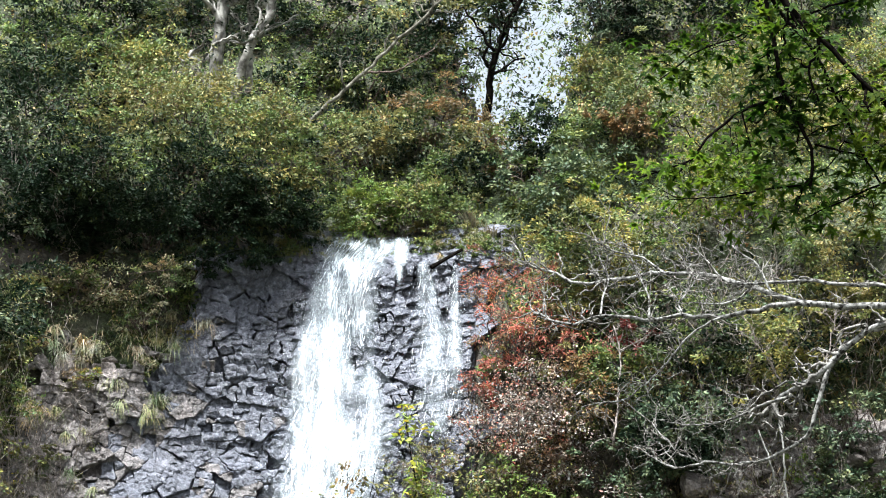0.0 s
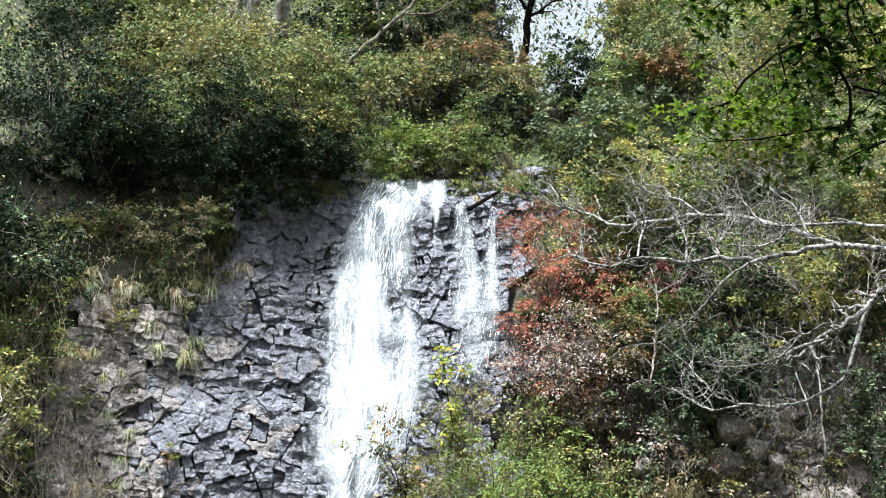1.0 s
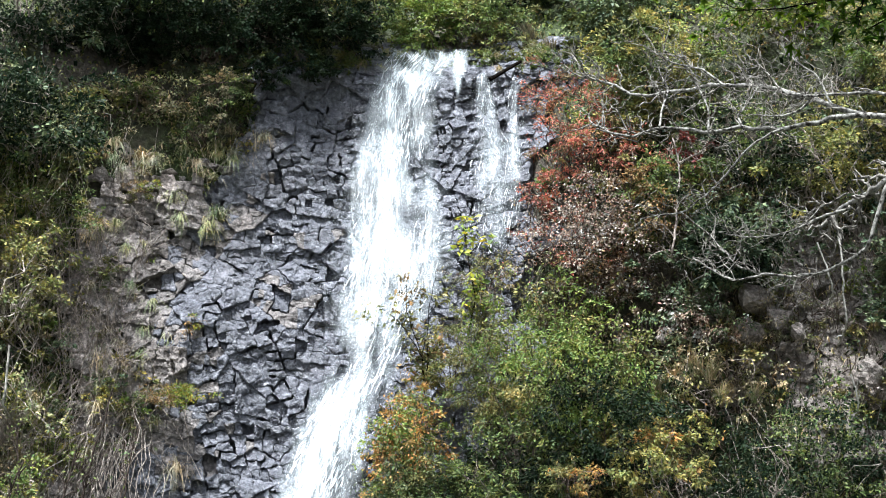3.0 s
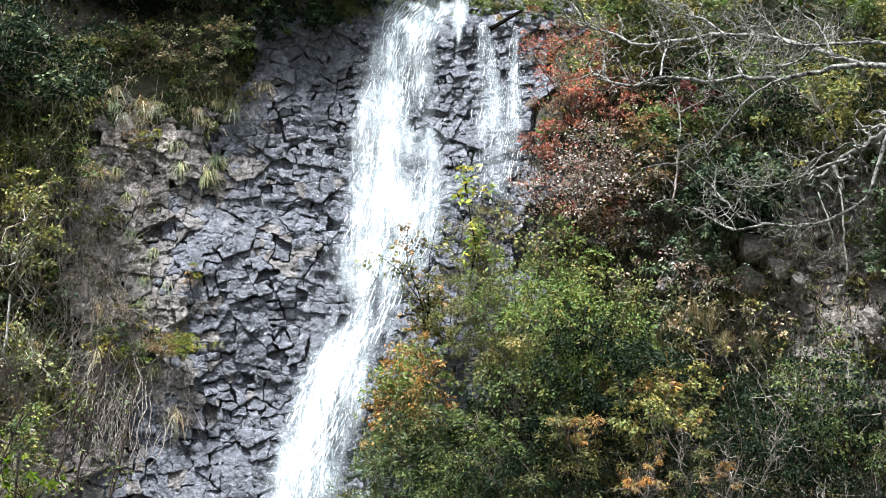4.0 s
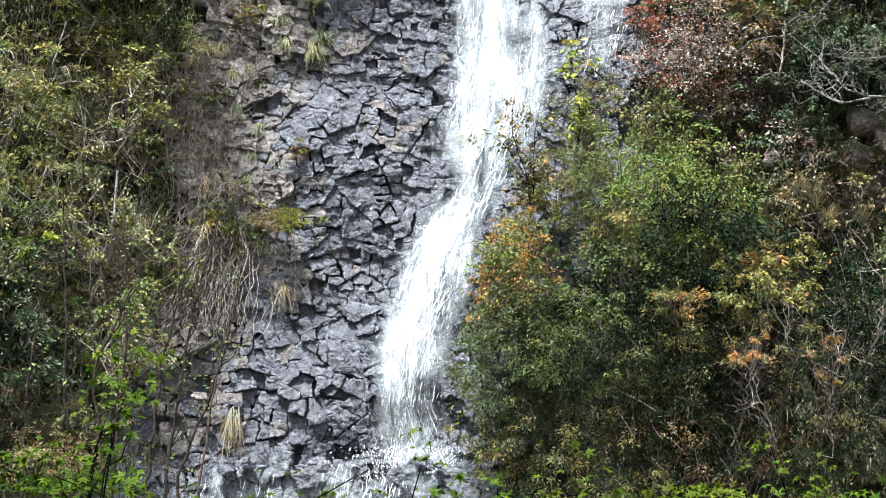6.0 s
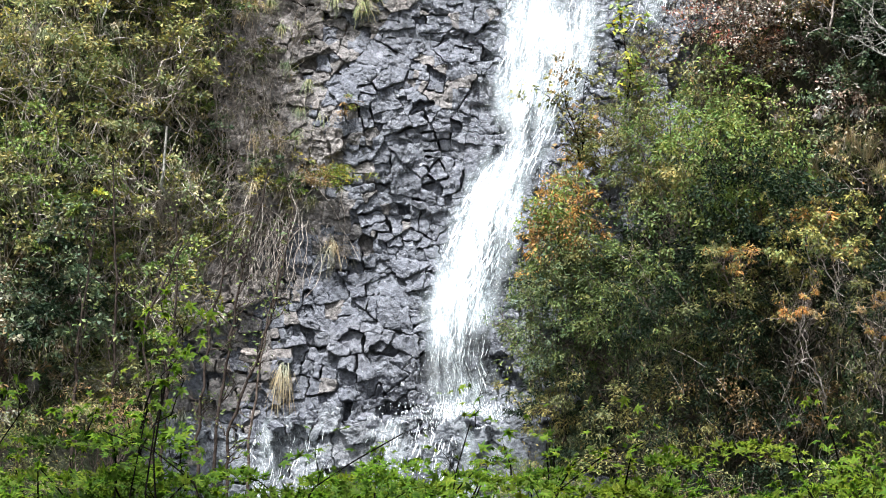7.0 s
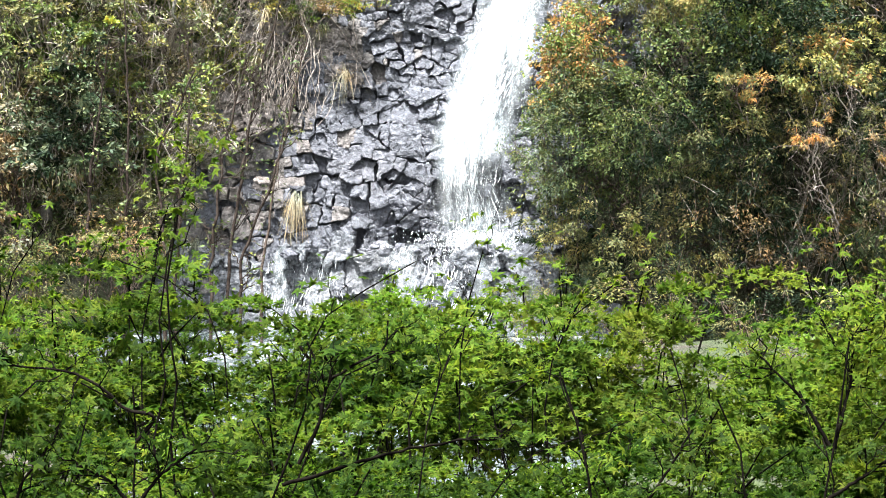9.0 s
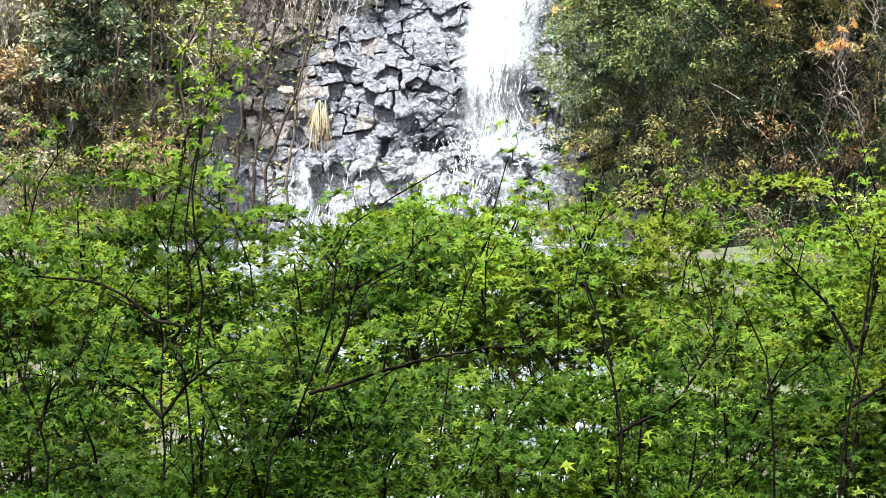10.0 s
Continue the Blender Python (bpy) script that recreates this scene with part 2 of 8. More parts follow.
# ---- mesh helpers ----
def tri_mesh(name, verts, tris):
    me = bpy.data.meshes.new(name)
    verts, tris = np.asarray(verts, np.float32), np.asarray(tris, np.int32)
    me.vertices.add(len(verts))
    me.vertices.foreach_set("co", verts.ravel())
    me.loops.add(tris.size)
    me.loops.foreach_set("vertex_index", tris.ravel())
    me.polygons.add(len(tris))
    me.polygons.foreach_set("loop_start", np.arange(0, tris.size, 3, dtype=np.int32))
    me.update(calc_edges=True)
    me.validate()
    return me


def mesh_part(name, me, mat, parent=None, label="", smooth=False):
    """Links a mesh as one part under a thing."""
    me.materials.append(mat)
    if smooth:
        me.polygons.foreach_set("use_smooth", np.ones(len(me.polygons), bool))
    ob = new(name, me)
    if parent:
        ob.parent = parent
        ob.matrix_parent_inverse = parent.matrix_basis.inverted()
    if label:
        tagged(ob, label)
    return ob


def thing(name, place, label, category, group="", kind=""):
    ob = new(name)
    ob.empty_display_size = 0.1
    ob.matrix_basis = pose(*place)
    return tagged(ob, label, category, group, kind)


def unit(v):
    return v / np.maximum(np.linalg.norm(v, axis=-1, keepdims=True), 1e-9)


LEAF = (np.array([[0, 0, 0], [0.42, 0.24, 0.07], [1, 0, -0.06], [0.42, -0.24, 0.07]]), np.array([[0, 2, 1], [0, 3, 2]]))
LONG_LEAF = (np.array([[0, 0, 0], [0.4, 0.13, 0.05], [1, 0, -0.14], [0.4, -0.13, 0.05]]), np.array([[0, 2, 1], [0, 3, 2]]))


def palmate():
    """A maple leaf: five narrow pointed lobes spread from a stalk."""
    pts = []
    for a, r in ((-110, 0.5), (-54, 0.74), (0, 0.85), (54, 0.74), (110, 0.5)):
        c, d = math.cos(radians(a)), math.sin(radians(a))
        pts += [(0.3 - 0.08 * c - w * d, w * c - 0.08 * d, 0.03) for w in (0.2, -0.2)] + [(0.3 + r * c, r * d, -0.15 * r)]
    return np.array(pts), np.arange(15).reshape(5, 3)


PALMATE = palmate()


def leaves(name, places, sizes, rng, shape=LEAF, lift=0.6, flat=0.8, out=None, droop=0.0):
    """One mesh of many leaves. flat: how far they lie level; out: the ways that they point."""
    n = len(places)
    way = rng.normal(size=(n, 3)) * (1, 1, 0.5) + (0, 0, -0.25)
    if out is not None:
        way = way * 0.8 + out * 1.2
    way = unit(way + np.array((0, 0, -droop)))
    up = unit(rng.normal(size=(n, 3)) * (1 - flat) + np.array((0, -0.25, 1)) * lift)
    side = unit(np.cross(up, way))
    up = np.cross(way, side)
    base, faces = shape
    k = len(base)
    v = (base[None, :, 0, None] * way[:, None] + base[None, :, 1, None] * side[:, None] + base[None, :, 2, None] * up[:, None])
    v = places[:, None] + v * sizes[:, None, None]
    t = faces[None] + (np.arange(n) * k)[:, None, None]
    return tri_mesh(name, v.reshape(-1, 3), t.reshape(-1, 3))


class Tubes:
    """Gathers tapered round rods into one mesh."""

    def __init__(self, sides=5):
        self.v, self.t, self.n, self.sides = [], [], 0, sides

    def add(self, points, r0, r1):
        p = np.asarray(points, float)
        m, k = len(p), self.sides
        d = unit(np.gradient(p, axis=0))
        ref = np.array((0.31, 0.22, 0.93)) if abs(d[0][2]) < 0.8 else np.array((0.9, 0.3, 0.2))
        a = unit(np.cross(d, ref))
        b = np.cross(d, a)
        r = np.linspace(r0, r1, m)[:, None, None]
        ang = np.arange(k) * 2 * np.pi / k
        ring = p[:, None] + r * (np.cos(ang)[None, :, None] * a[:, None] + np.sin(ang)[None, :, None] * b[:, None])
        self.v.append(ring.reshape(-1, 3))
        i, j = np.meshgrid(np.arange(m - 1), np.arange(k), indexing="ij")
        q = self.n + i * k + j
        w = self.n + i * k + (j + 1) % k
        self.t.append(np.stack([q, w, w + k], -1).reshape(-1, 3))
        self.t.append(np.stack([q, w + k, q + k], -1).reshape(-1, 3))
        self.n += m * k

    def mesh(self, name):
        return tri_mesh(name, np.concatenate(self.v), np.concatenate(self.t))


def wander(a, b, rng, n=7, sway=0.08, sag=0.0):
    """A crooked line from a to b."""
    a, b = np.asarray(a, float), np.asarray(b, float)
    s = np.linspace(0, 1, n)[:, None]
    p = a + (b - a) * s
    off = np.cumsum(rng.normal(size=(n, 3)), axis=0)
    off -= off[0] + (off[-1] - off[0]) * s
    length = np.linalg.norm(b - a)
    p += off * sway * length / math.sqrt(n)
    p[:, 2] += sag * length * (s[:, 0] * (1 - s[:, 0])) * 4
    return p


# ---- the ground: one sheet from the viewpoint down into the gorge, up the cliff and over the ridge ----
CREST = 16.4


def wobble(x, z, scale, seed):
    return noise.noise(Vector((x * scale + seed, z * scale - seed, seed * 1.7)))


def hill_y(x, z):
    """How far off the cliff or hillside lies at x across and z up."""
    y = 60.0 + 0.2 * (min(z, CREST) - 4)
    if z > CREST:
        y += (z - CREST) * 0.95
    left, right = max(0.0, -5.5 - x), max(0.0, x - 0.8)
    y -= 0.32 * min(left, 30) + 0.30 * min(right, 30)
    y += 0.5 * wobble(x, z, 0.35, 3.1) + 0.22 * wobble(x, z, 0.9, 8.4)
    return y


HX, HZ = np.arange(-30, 30.01, 0.1), np.arange(-1, 33.01, 0.1)
HILL = np.array([[hill_y(x, z) for z in HZ] for x in HX])


def hill_many(x, z):
    """hill_y for many places at once."""
    fx, fz = np.clip((x - HX[0]) / 0.1, 0, len(HX) - 1.001), np.clip((z - HZ[0]) / 0.1, 0, len(HZ) - 1.001)
    i, j = fx.astype(int), fz.astype(int)
    a, b = fx - i, fz - j
    return (HILL[i, j] * (1 - a) + HILL[i + 1, j] * a) * (1 - b) + (HILL[i, j + 1] * (1 - a) + HILL[i + 1, j + 1] * a) * b


def ridge_z(x):
    return 27.5 + 1.2 * wobble(x, 0, 0.2, 5.0) - 7.0 * math.exp(-((x - 2.0) / 2.0) ** 2)


def ground_z(x, y):
    """The height of the near ground."""
    if y < 3:
        z = 0.0
    elif y < 13:
        z = -3.4 * (1 - math.cos((y - 3) / 10 * math.pi)) / 2
    elif y < 32:
        z = -3.4
    else:
        z = -3.4 + 5.0 * (1 - math.cos(min(1, (y - 32) / 26) * math.pi)) / 2
    return z + (0.25 * wobble(x, y, 0.25, 1.0) if y > 3 else 0.0)


FACE = [(17.13, -5.74, 1.15), (15.68, -5.67, 1.07), (14.58, -5.83, 0.82), (13.88, -6.37, 0.82), (13.18, -7.07, 0.82), (11.83, -7.88, 0.81), (10.53, -8.32, 0.20), (9.26, -7.99, -0.78), (8.13, -7.78, -1.75), (7.12, -8.95, -2.23), (6.2, -9.75, -2.22), (5.2, -10.3, -2.22), (3.82, -10.6, -2.21)]


def span(table, z):
    """Straight lines between rows of (z, a, b), z falling."""
    zs = [r[0] for r in table][::-1]
    return tuple(np.interp(z, zs, [r[k] for r in table][::-1]) for k in (1, 2))


def build_ground():
    xs = [-900, -300, -120, -60, -35, -25] + [-18 + 0.4 * i for i in range(86)] + [18, 25, 35, 60, 120, 300, 900]
    rows = [[(x, y, ground_z(x, y)) for x in xs] for y in
            [-900, -300, -100, -40, -15, -5, -2, 0, 2] + [3 + 1.5 * i for i in range(34)] + [54.5, 56]]
    for k in range(82):
        z0 = 1.4 + 0.38 * k
        row = []
        for x in xs:
            z = min(z0, ridge_z(x))
            row.append((x, max(hill_y(x, z) + (z0 - z) * 6 + (0.6 if z < 16.2 and span(FACE, z)[0] + 0.1 < x < span(FACE, z)[1] - 0.1 else 0.0), 57.0 - 0.32 * min(abs(x), 40)), z))
        rows.append(row)
    rows.append([(x, 400, 20) for x in xs])
    rows.append([(x, 2500, 10) for x in xs])
    n = len(xs)
    v = np.array(rows).reshape(-1, 3)
    i, j = np.meshgrid(np.arange(len(rows) - 1), np.arange(n - 1), indexing="ij")
    q = i * n + j
    t = np.concatenate([np.stack([q, q + 1, q + n + 1], -1).reshape(-1, 3), np.stack([q, q + n + 1, q + n], -1).reshape(-1, 3)])
    ob = mesh_part("ground", tri_mesh("ground", v, t), SOIL, smooth=True)
    return tagged(ob, "dark soil and moss of the gorge and its steep hillside", "ground", kind="structure")


ground = build_ground()


# ---- the jointed rock of the fall ----
def open_joint(x, z, steep):
    """Half the width of the joint at a place: mostly tight, here and there gaping, more so under a block."""
    w = 0.5 * wobble(x, z, 1.9, 9.0) + 1.2 * wobble(x, z, 6.5, 3.0) + 0.12 * (1 - steep) + 0.08 * max(0.0, min(1.0, (8.5 - z) / 3))
    return 0.0003 + 0.115 * min(0.26, max(0.0, w - 0.34))


def half(poly, mid, nrm):
    """The part of a polygon on the near side of a line."""
    cut = []
    for a, b in zip(poly, poly[1:] + poly[:1]):
        da, db = (a - mid) @ nrm, (b - mid) @ nrm
        if da <= 0:
            cut.append(a)
        if da * db < 0:
            cut.append(a + (b - a) * da / (da - db))
    return cut


def area_of(poly):
    p = np.array(poly)
    return 0.5 * abs(np.dot(p[:, 0], np.roll(p[:, 1], -1)) - np.dot(p[:, 1], np.roll(p[:, 0], -1)))


def split(poly, rng, least):
    """Breaks a polygon along straight lines until its pieces are small, with no slivers."""
    area = area_of(poly)
    if area < least * rng.uniform(0.5, 3.0):
        return [poly]
    p = np.array(poly)
    best = None
    for _ in range(5):
        c = p.mean(0) + rng.normal(size=2) * math.sqrt(area) * 0.14
        wide, high = np.ptp(p[:, 0]), np.ptp(p[:, 1]) * 1.1
        turn = rng.normal() * 0.3 + (0.0 if wide * rng.uniform(0.75, 1.3) > high else math.pi / 2)
        nrm = np.array((math.cos(turn), math.sin(turn)))
        one, two = half(poly, c, nrm), half(poly, c, -nrm)
        if len(one) < 3 or len(two) < 3:
            continue
        fit = min(area_of(q) / (np.linalg.norm(np.roll(q, -1, 0) - np.array(q), axis=1).sum() ** 2) for q in (one, two))
        if best is None or fit > best[0]:
            best = (fit, one, two)
    if best is None:
        return [poly]
    return split(best[1], rng, least) + split(best[2], rng, least)


def inset(poly):
    """Cuts a block back along each of its joints."""
    out = list(poly)
    c = np.mean(poly, axis=0)
    for a, b in zip(poly, poly[1:] + poly[:1]):
        d = b - a
        if np.hypot(*d) < 0.01 or len(out) < 3:
            continue
        nrm = unit(np.array((d[1], -d[0])))
        mid = (a + b) / 2
        if (mid - c) @ nrm < 0:
            nrm = -nrm
        out = half(out, mid - nrm * open_joint(mid[0], mid[1], abs(nrm[0])), nrm)
    return out


def cells(seeds, near=18):
    """The polygons round scattered points, each cut by the lines half way to its neighbours."""
    seeds = np.asarray(seeds)
    out = []
    for s in seeds:
        d = seeds - s
        order = np.argsort((d ** 2).sum(1))[1:near + 1]
        poly = [s + np.array(c) for c in ((-1.0, -1.0), (1.0, -1.0), (1.0, 1.0), (-1.0, 1.0))]
        for o in order:
            poly = half(poly, (seeds[o] + s) / 2, seeds[o] - s)
            if len(poly) < 3:
                break
        out.append(poly)
    return out


def jag(a, b):
    """A crooked edge between two corners, much the same for both of its neighbours."""
    d = b - a
    far = np.hypot(*d)
    n = max(1, int(far / 0.05))
    side = np.array((-d[1], d[0])) / max(far, 1e-6) * (1 if (d[0], d[1]) > (0, 0) else -1)
    out = []
    for k in range(n):
        q = a + d * (k / n)
        if k:
            q = q + side * min(0.075, 0.24 * far) * wobble(round(q[0], 1), round(q[1], 1), 7.3, 6.0)
        out.append(q)
    return out


def shattered(x, z):
    """Relief of broken rock: flat chips of two sizes, each at its own depth and tilt."""
    out = 0.0
    for scale, depth, tilt, seed in ((2.7, 0.055, 0.15, 3.0), (6.5, 0.026, 0.2, 8.0)):
        place = Vector((x * scale, z * scale * 1.25, seed))
        chip = noise.voronoi(place)[1][0]
        h = noise.cell_vector(chip * 37.0 + Vector((0.5, 0.5, 0.5)))
        out += depth * (h.x - 0.5) + tilt * ((place.x - chip.x) * (h.y - 0.5) + (place.y - chip.y) * (h.z - 0.35)) / scale
    return out + 0.01 * wobble(x, z, 15.0, 5.0)


def block_mesh(poly, back, rng, proud, tilt, centre):
    """One broken block: a shattered, tilted front with a chipped edge. back(x, z) gives the face behind it."""
    p = np.array([q for a, b in zip(poly, poly[1:] + poly[:1]) for q in jag(a, b)])
    c = p.mean(0)
    n = len(p)
    far = np.maximum(np.linalg.norm(p - c, axis=1), 0.04)
    edge = rng.uniform(0.002, 0.012)
    rings = [p, c + (p - c) * np.maximum(0.7, 1 - edge / far)[:, None]]
    steps = (0.62, 0.3) if far.max() < 0.2 else (0.75, 0.5, 0.25)
    rings += [c + (p - c) * (f + rng.uniform(-0.06, 0.06, (n, 1))) for f in steps]
    v = [(x, back(x, z) + 0.35, z) for x, z in p]
    for k, ring in enumerate(rings + [[c]]):
        worn = edge * rng.uniform(0.4, 1.2) if k == 0 else 0.0
        v += [(x, back(x, z) - proud - float((np.array((x, z)) - centre) @ tilt) + shattered(x, z) + worn, z) for x, z in ring]
    t = []
    for i in range(n):
        j = (i + 1) % n
        for k in range(len(rings)):
            a, b = k * n, (k + 1) * n
            t += [(a + i, a + j, b + j), (a + i, b + j, b + i)]
        t.append((len(rings) * n + i, len(rings) * n + j, (len(rings) + 1) * n))
    return np.array(v), np.array(t)


def rock_face(name, label, table, z0, z1, back, size, seed, mats, limit, proud=0.12, small=lambda z: 0.055, share=1.0, uneven=1.0, ragged=False):
    """A wall of blocks between the edges given by table; the first ones as parts, the rest joined."""
    rng = np.random.default_rng(seed)
    face = thing(name, (0, back(-2, z0), z0), label, "rock face", kind="structure")
    seeds = []
    tries = 0
    while tries < 14000:
        tries += 1
        z = rng.uniform(z0 - 0.2, z1 + 0.2)
        a, b = span(table, z)
        x = rng.uniform(a - 0.4, b + 0.4)
        least = size(z) * (0.68 + 0.55 * max(0.0, wobble(x, z, 1.1, 12.0)) + 0.3 * wobble(x, z, 4.0, 7.0))
        if all(((x - u) * 0.9) ** 2 + (z - w) ** 2 > least ** 2 for u, w in seeds):
            seeds.append((x, z))
    zs = np.linspace(z0 - 0.3, z1 - (0.5 if ragged else 0.0), 40)
    ea, eb = span(table, zs)
    xs = ea[:, None] + (eb - ea)[:, None] * np.linspace(0, 1, 24)
    v = [(x, back(x, z) + 0.18, z) for row, z in zip(xs, zs) for x in row]
    q = (np.arange(39)[:, None] * 24 + np.arange(23)).ravel()
    mesh_part("rock_bed", tri_mesh("rock_bed", v, np.concatenate([np.stack([q, q + 1, q + 25], -1), np.stack([q, q + 25, q + 24], -1)])), mats[0], face)
    rest = {m: ([], [], 0) for m in mats}
    made = 0
    for s, poly in zip(seeds, cells(seeds)):
        a, b = span(table, s[1])
        if len(poly) < 3 or not a - 0.15 < s[0] < b + 0.15:
            continue
        edge = (s[0] - a) / max(b - a, 0.1) + rng.normal() * 0.06 + 0.35 * wobble(s[0], s[1], 0.5, 2.0)
        slab = np.array((rng.normal() * 0.035, rng.normal() * 0.04 - 0.05))
        for piece in split([np.array(q) for q in poly], rng, small(s[1])):
            piece = inset(piece)
            mat = mats[1] if rng.random() < min(0.85, max(0.0, (0.38 - edge) * 3)) * (1.0 if s[1] > 8.5 else 0.45) and s[1] < 13.5 else mats[0]
            if len(piece) < 3:
                continue
            c = np.mean(piece, axis=0)
            rugged = (1.0 + 0.8 * max(0.0, min(1.0, (8.5 - c[1]) / 3.0)) + 0.9 * max(0.0, min(1.0, (c[1] - 13.8) / 1.2))) * uneven
            here = proud + rugged * (0.09 * wobble(c[0], c[1], 1.3, 14.0) + 0.035 * wobble(c[0], c[1], 3.6, 4.0) + rng.normal() * 0.006)
            if rng.random() < 0.13 + 0.25 * max(0.0, min(1.0, (8.5 - c[1]) / 3.0)):
                here += rng.uniform(-0.07, 0.06) * rugged
            if rng.random() < 0.035:
                here -= rng.uniform(0.1, 0.25)
            tilt = slab + np.array((rng.normal() * 0.025, rng.normal() * 0.03)) * rugged
            here += float((c - np.array(s)) @ slab)
            if c[0] < a + 0.12 + 0.55 * wobble(3.0, c[1], 1.4, 5.0):
                continue
            if ragged and c[1] > z1 - 0.25 + 0.5 * wobble(c[0], c[1], 1.2, 7.0):
                continue
            v, t = block_mesh(piece, back, rng, here, tilt, c)
            if made < limit and s[0] < (a + b) / 2 + 0.6 and rng.random() < share:
                mesh_part("rock_block", tri_mesh("rock_block", v, t), mat, face)
                made += 1
            else:
                V, T, k = rest[mat]
                V.append(v)
                T.append(t + k)
                rest[mat] = (V, T, k + len(v))
    for mat, (V, T, k) in rest.items():
        if V:
            ob = mesh_part("rock_mass", tri_mesh("rock_mass", np.concatenate(V), np.concatenate(T)), mat, face)
            tagged(ob, kind="stuff")
    return face


# ---- plants ----
def clumps(centre, radii, rng, count, hollow=0.45):
    """Places of leaf clumps in an uneven rounded crown, more of them towards its skin."""
    d = unit(rng.normal(size=(count, 3)))
    r = rng.uniform(hollow, 1.0, count) ** 0.6
    r[rng.random(count) < 0.16] *= 1.28
    bulge = np.array([1 + 0.75 * noise.noise(Vector(tuple(v * 1.8 + centre * 0.37))) for v in d])
    return centre + d * (r * bulge)[:, None] * radii, d


def shrub(name, x, y, z, rx, ry, rz, count, size, mat, label, category="shrub", group="", seed=0, stems=7, bark=TWIG_BARK, spread=0.2, shape=LEAF, second=None, flat=0.62, root=None, per=46, spray=0.6, hollow=0.2, sprigs=1.3, droop=0.0):
    """A bush: stems from one root, and a crown of clumps of leaves. second: (material, share) of leaves of another colour."""
    rng = np.random.default_rng(seed + int(abs(x * 31 + z * 17) * 10))
    if y > 30:
        count, size = int(count * 1.05), size * 0.88
    centre, radii = np.array((x, y, z)), np.array((rx, ry, rz))
    if root is None:
        zb = z - rz * 0.75
        root = (x, max(y, hill_y(x, zb)) + 0.15, zb)
    root = np.array(root)
    ob = thing(name, tuple(root), label, category, group)
    k = max(6, count // per)
    cl, d = clumps(centre, radii, rng, k, hollow)
    pick = rng.integers(0, k, count)
    mean = (rx + ry + rz) / 3
    dome = unit(rng.normal(size=(count, 3)))
    dome[:, 2] = np.where(dome[:, 2] < -0.3, -dome[:, 2], dome[:, 2])
    reach = spread * mean * rng.uniform(0.45, 1.35, k)[pick] * rng.uniform(0.25, 1.0, count) ** 0.5
    p = cl[pick] + dome * (1, 1, spray) * reach[:, None]
    s = size * rng.uniform(0.6, 1.35, count)
    other = np.zeros(count, bool)
    if second:
        tint = np.array([noise.noise(Vector(tuple(c * 1.1 + 7))) for c in cl]) + rng.normal(size=k) * 0.12
        other = (tint > np.quantile(tint, 1 - second[1]))[pick]
    shoots = Tubes(3)
    extra = []
    for _ in range(int(sprigs * count / 170)):
        a = cl[rng.integers(0, k)]
        way = unit((a - centre) / radii * 0.5 + rng.normal(size=3) * 0.35 + np.array((0, -0.1, 0.75)))
        line = wander(a, a + way * mean * rng.uniform(0.3, 0.75), rng, 6, 0.1, rng.uniform(-0.05, 0.15))
        shoots.add(line[::2], 0.008, 0.003)
        m = rng.integers(12, 24)
        extra.append(line[rng.integers(1, 6, m)] + rng.normal(size=(m, 3)) * size * 0.45)
    if extra:
        extra = np.concatenate(extra)
        tagged(mesh_part("twig", shoots.mesh("twig"), bark, ob), kind="stuff")
        p = np.concatenate([p, extra])
        s = np.concatenate([s, size * rng.uniform(0.6, 1.2, len(extra))])
        dome = np.concatenate([dome, unit(rng.normal(size=extra.shape))])
        pick = np.concatenate([pick, rng.integers(0, k, len(extra))])
        other = np.concatenate([other, rng.random(len(extra)) < (second[1] if second else 0)])
    mesh_part("crown", leaves("crown", p[~other], s[~other], rng, shape, flat=flat, out=(dome + d[pick] * 0.5)[~other], droop=droop), mat, ob)
    if other.any():
        mesh_part("crown", leaves("crown", p[other], s[other], rng, shape, flat=flat, out=(dome + d[pick] * 0.5)[other], droop=droop), second[0], ob)
    for i in range(stems):
        t = Tubes(3)
        tip = cl[rng.integers(0, k)]
        main = wander(root + rng.normal(size=3) * (0.12, 0.05, 0.03), tip, rng, 8, 0.1 if y > 30 else 0.05, 0.06)
        r = 0.012 + (0.011 if y > 30 else 0.0) * mean
        t.add(main, r, r * 0.35)
        for _ in range(5):
            a = main[rng.integers(3, 8)]
            near = cl[np.argsort(((cl - a) ** 2).sum(1))[rng.integers(0, min(8, k))]]
            t.add(wander(a, near, rng, 4, 0.12), r * 0.5, r * 0.15)
        mesh_part("stem", t.mesh("stem"), bark, ob, smooth=True)
    return ob


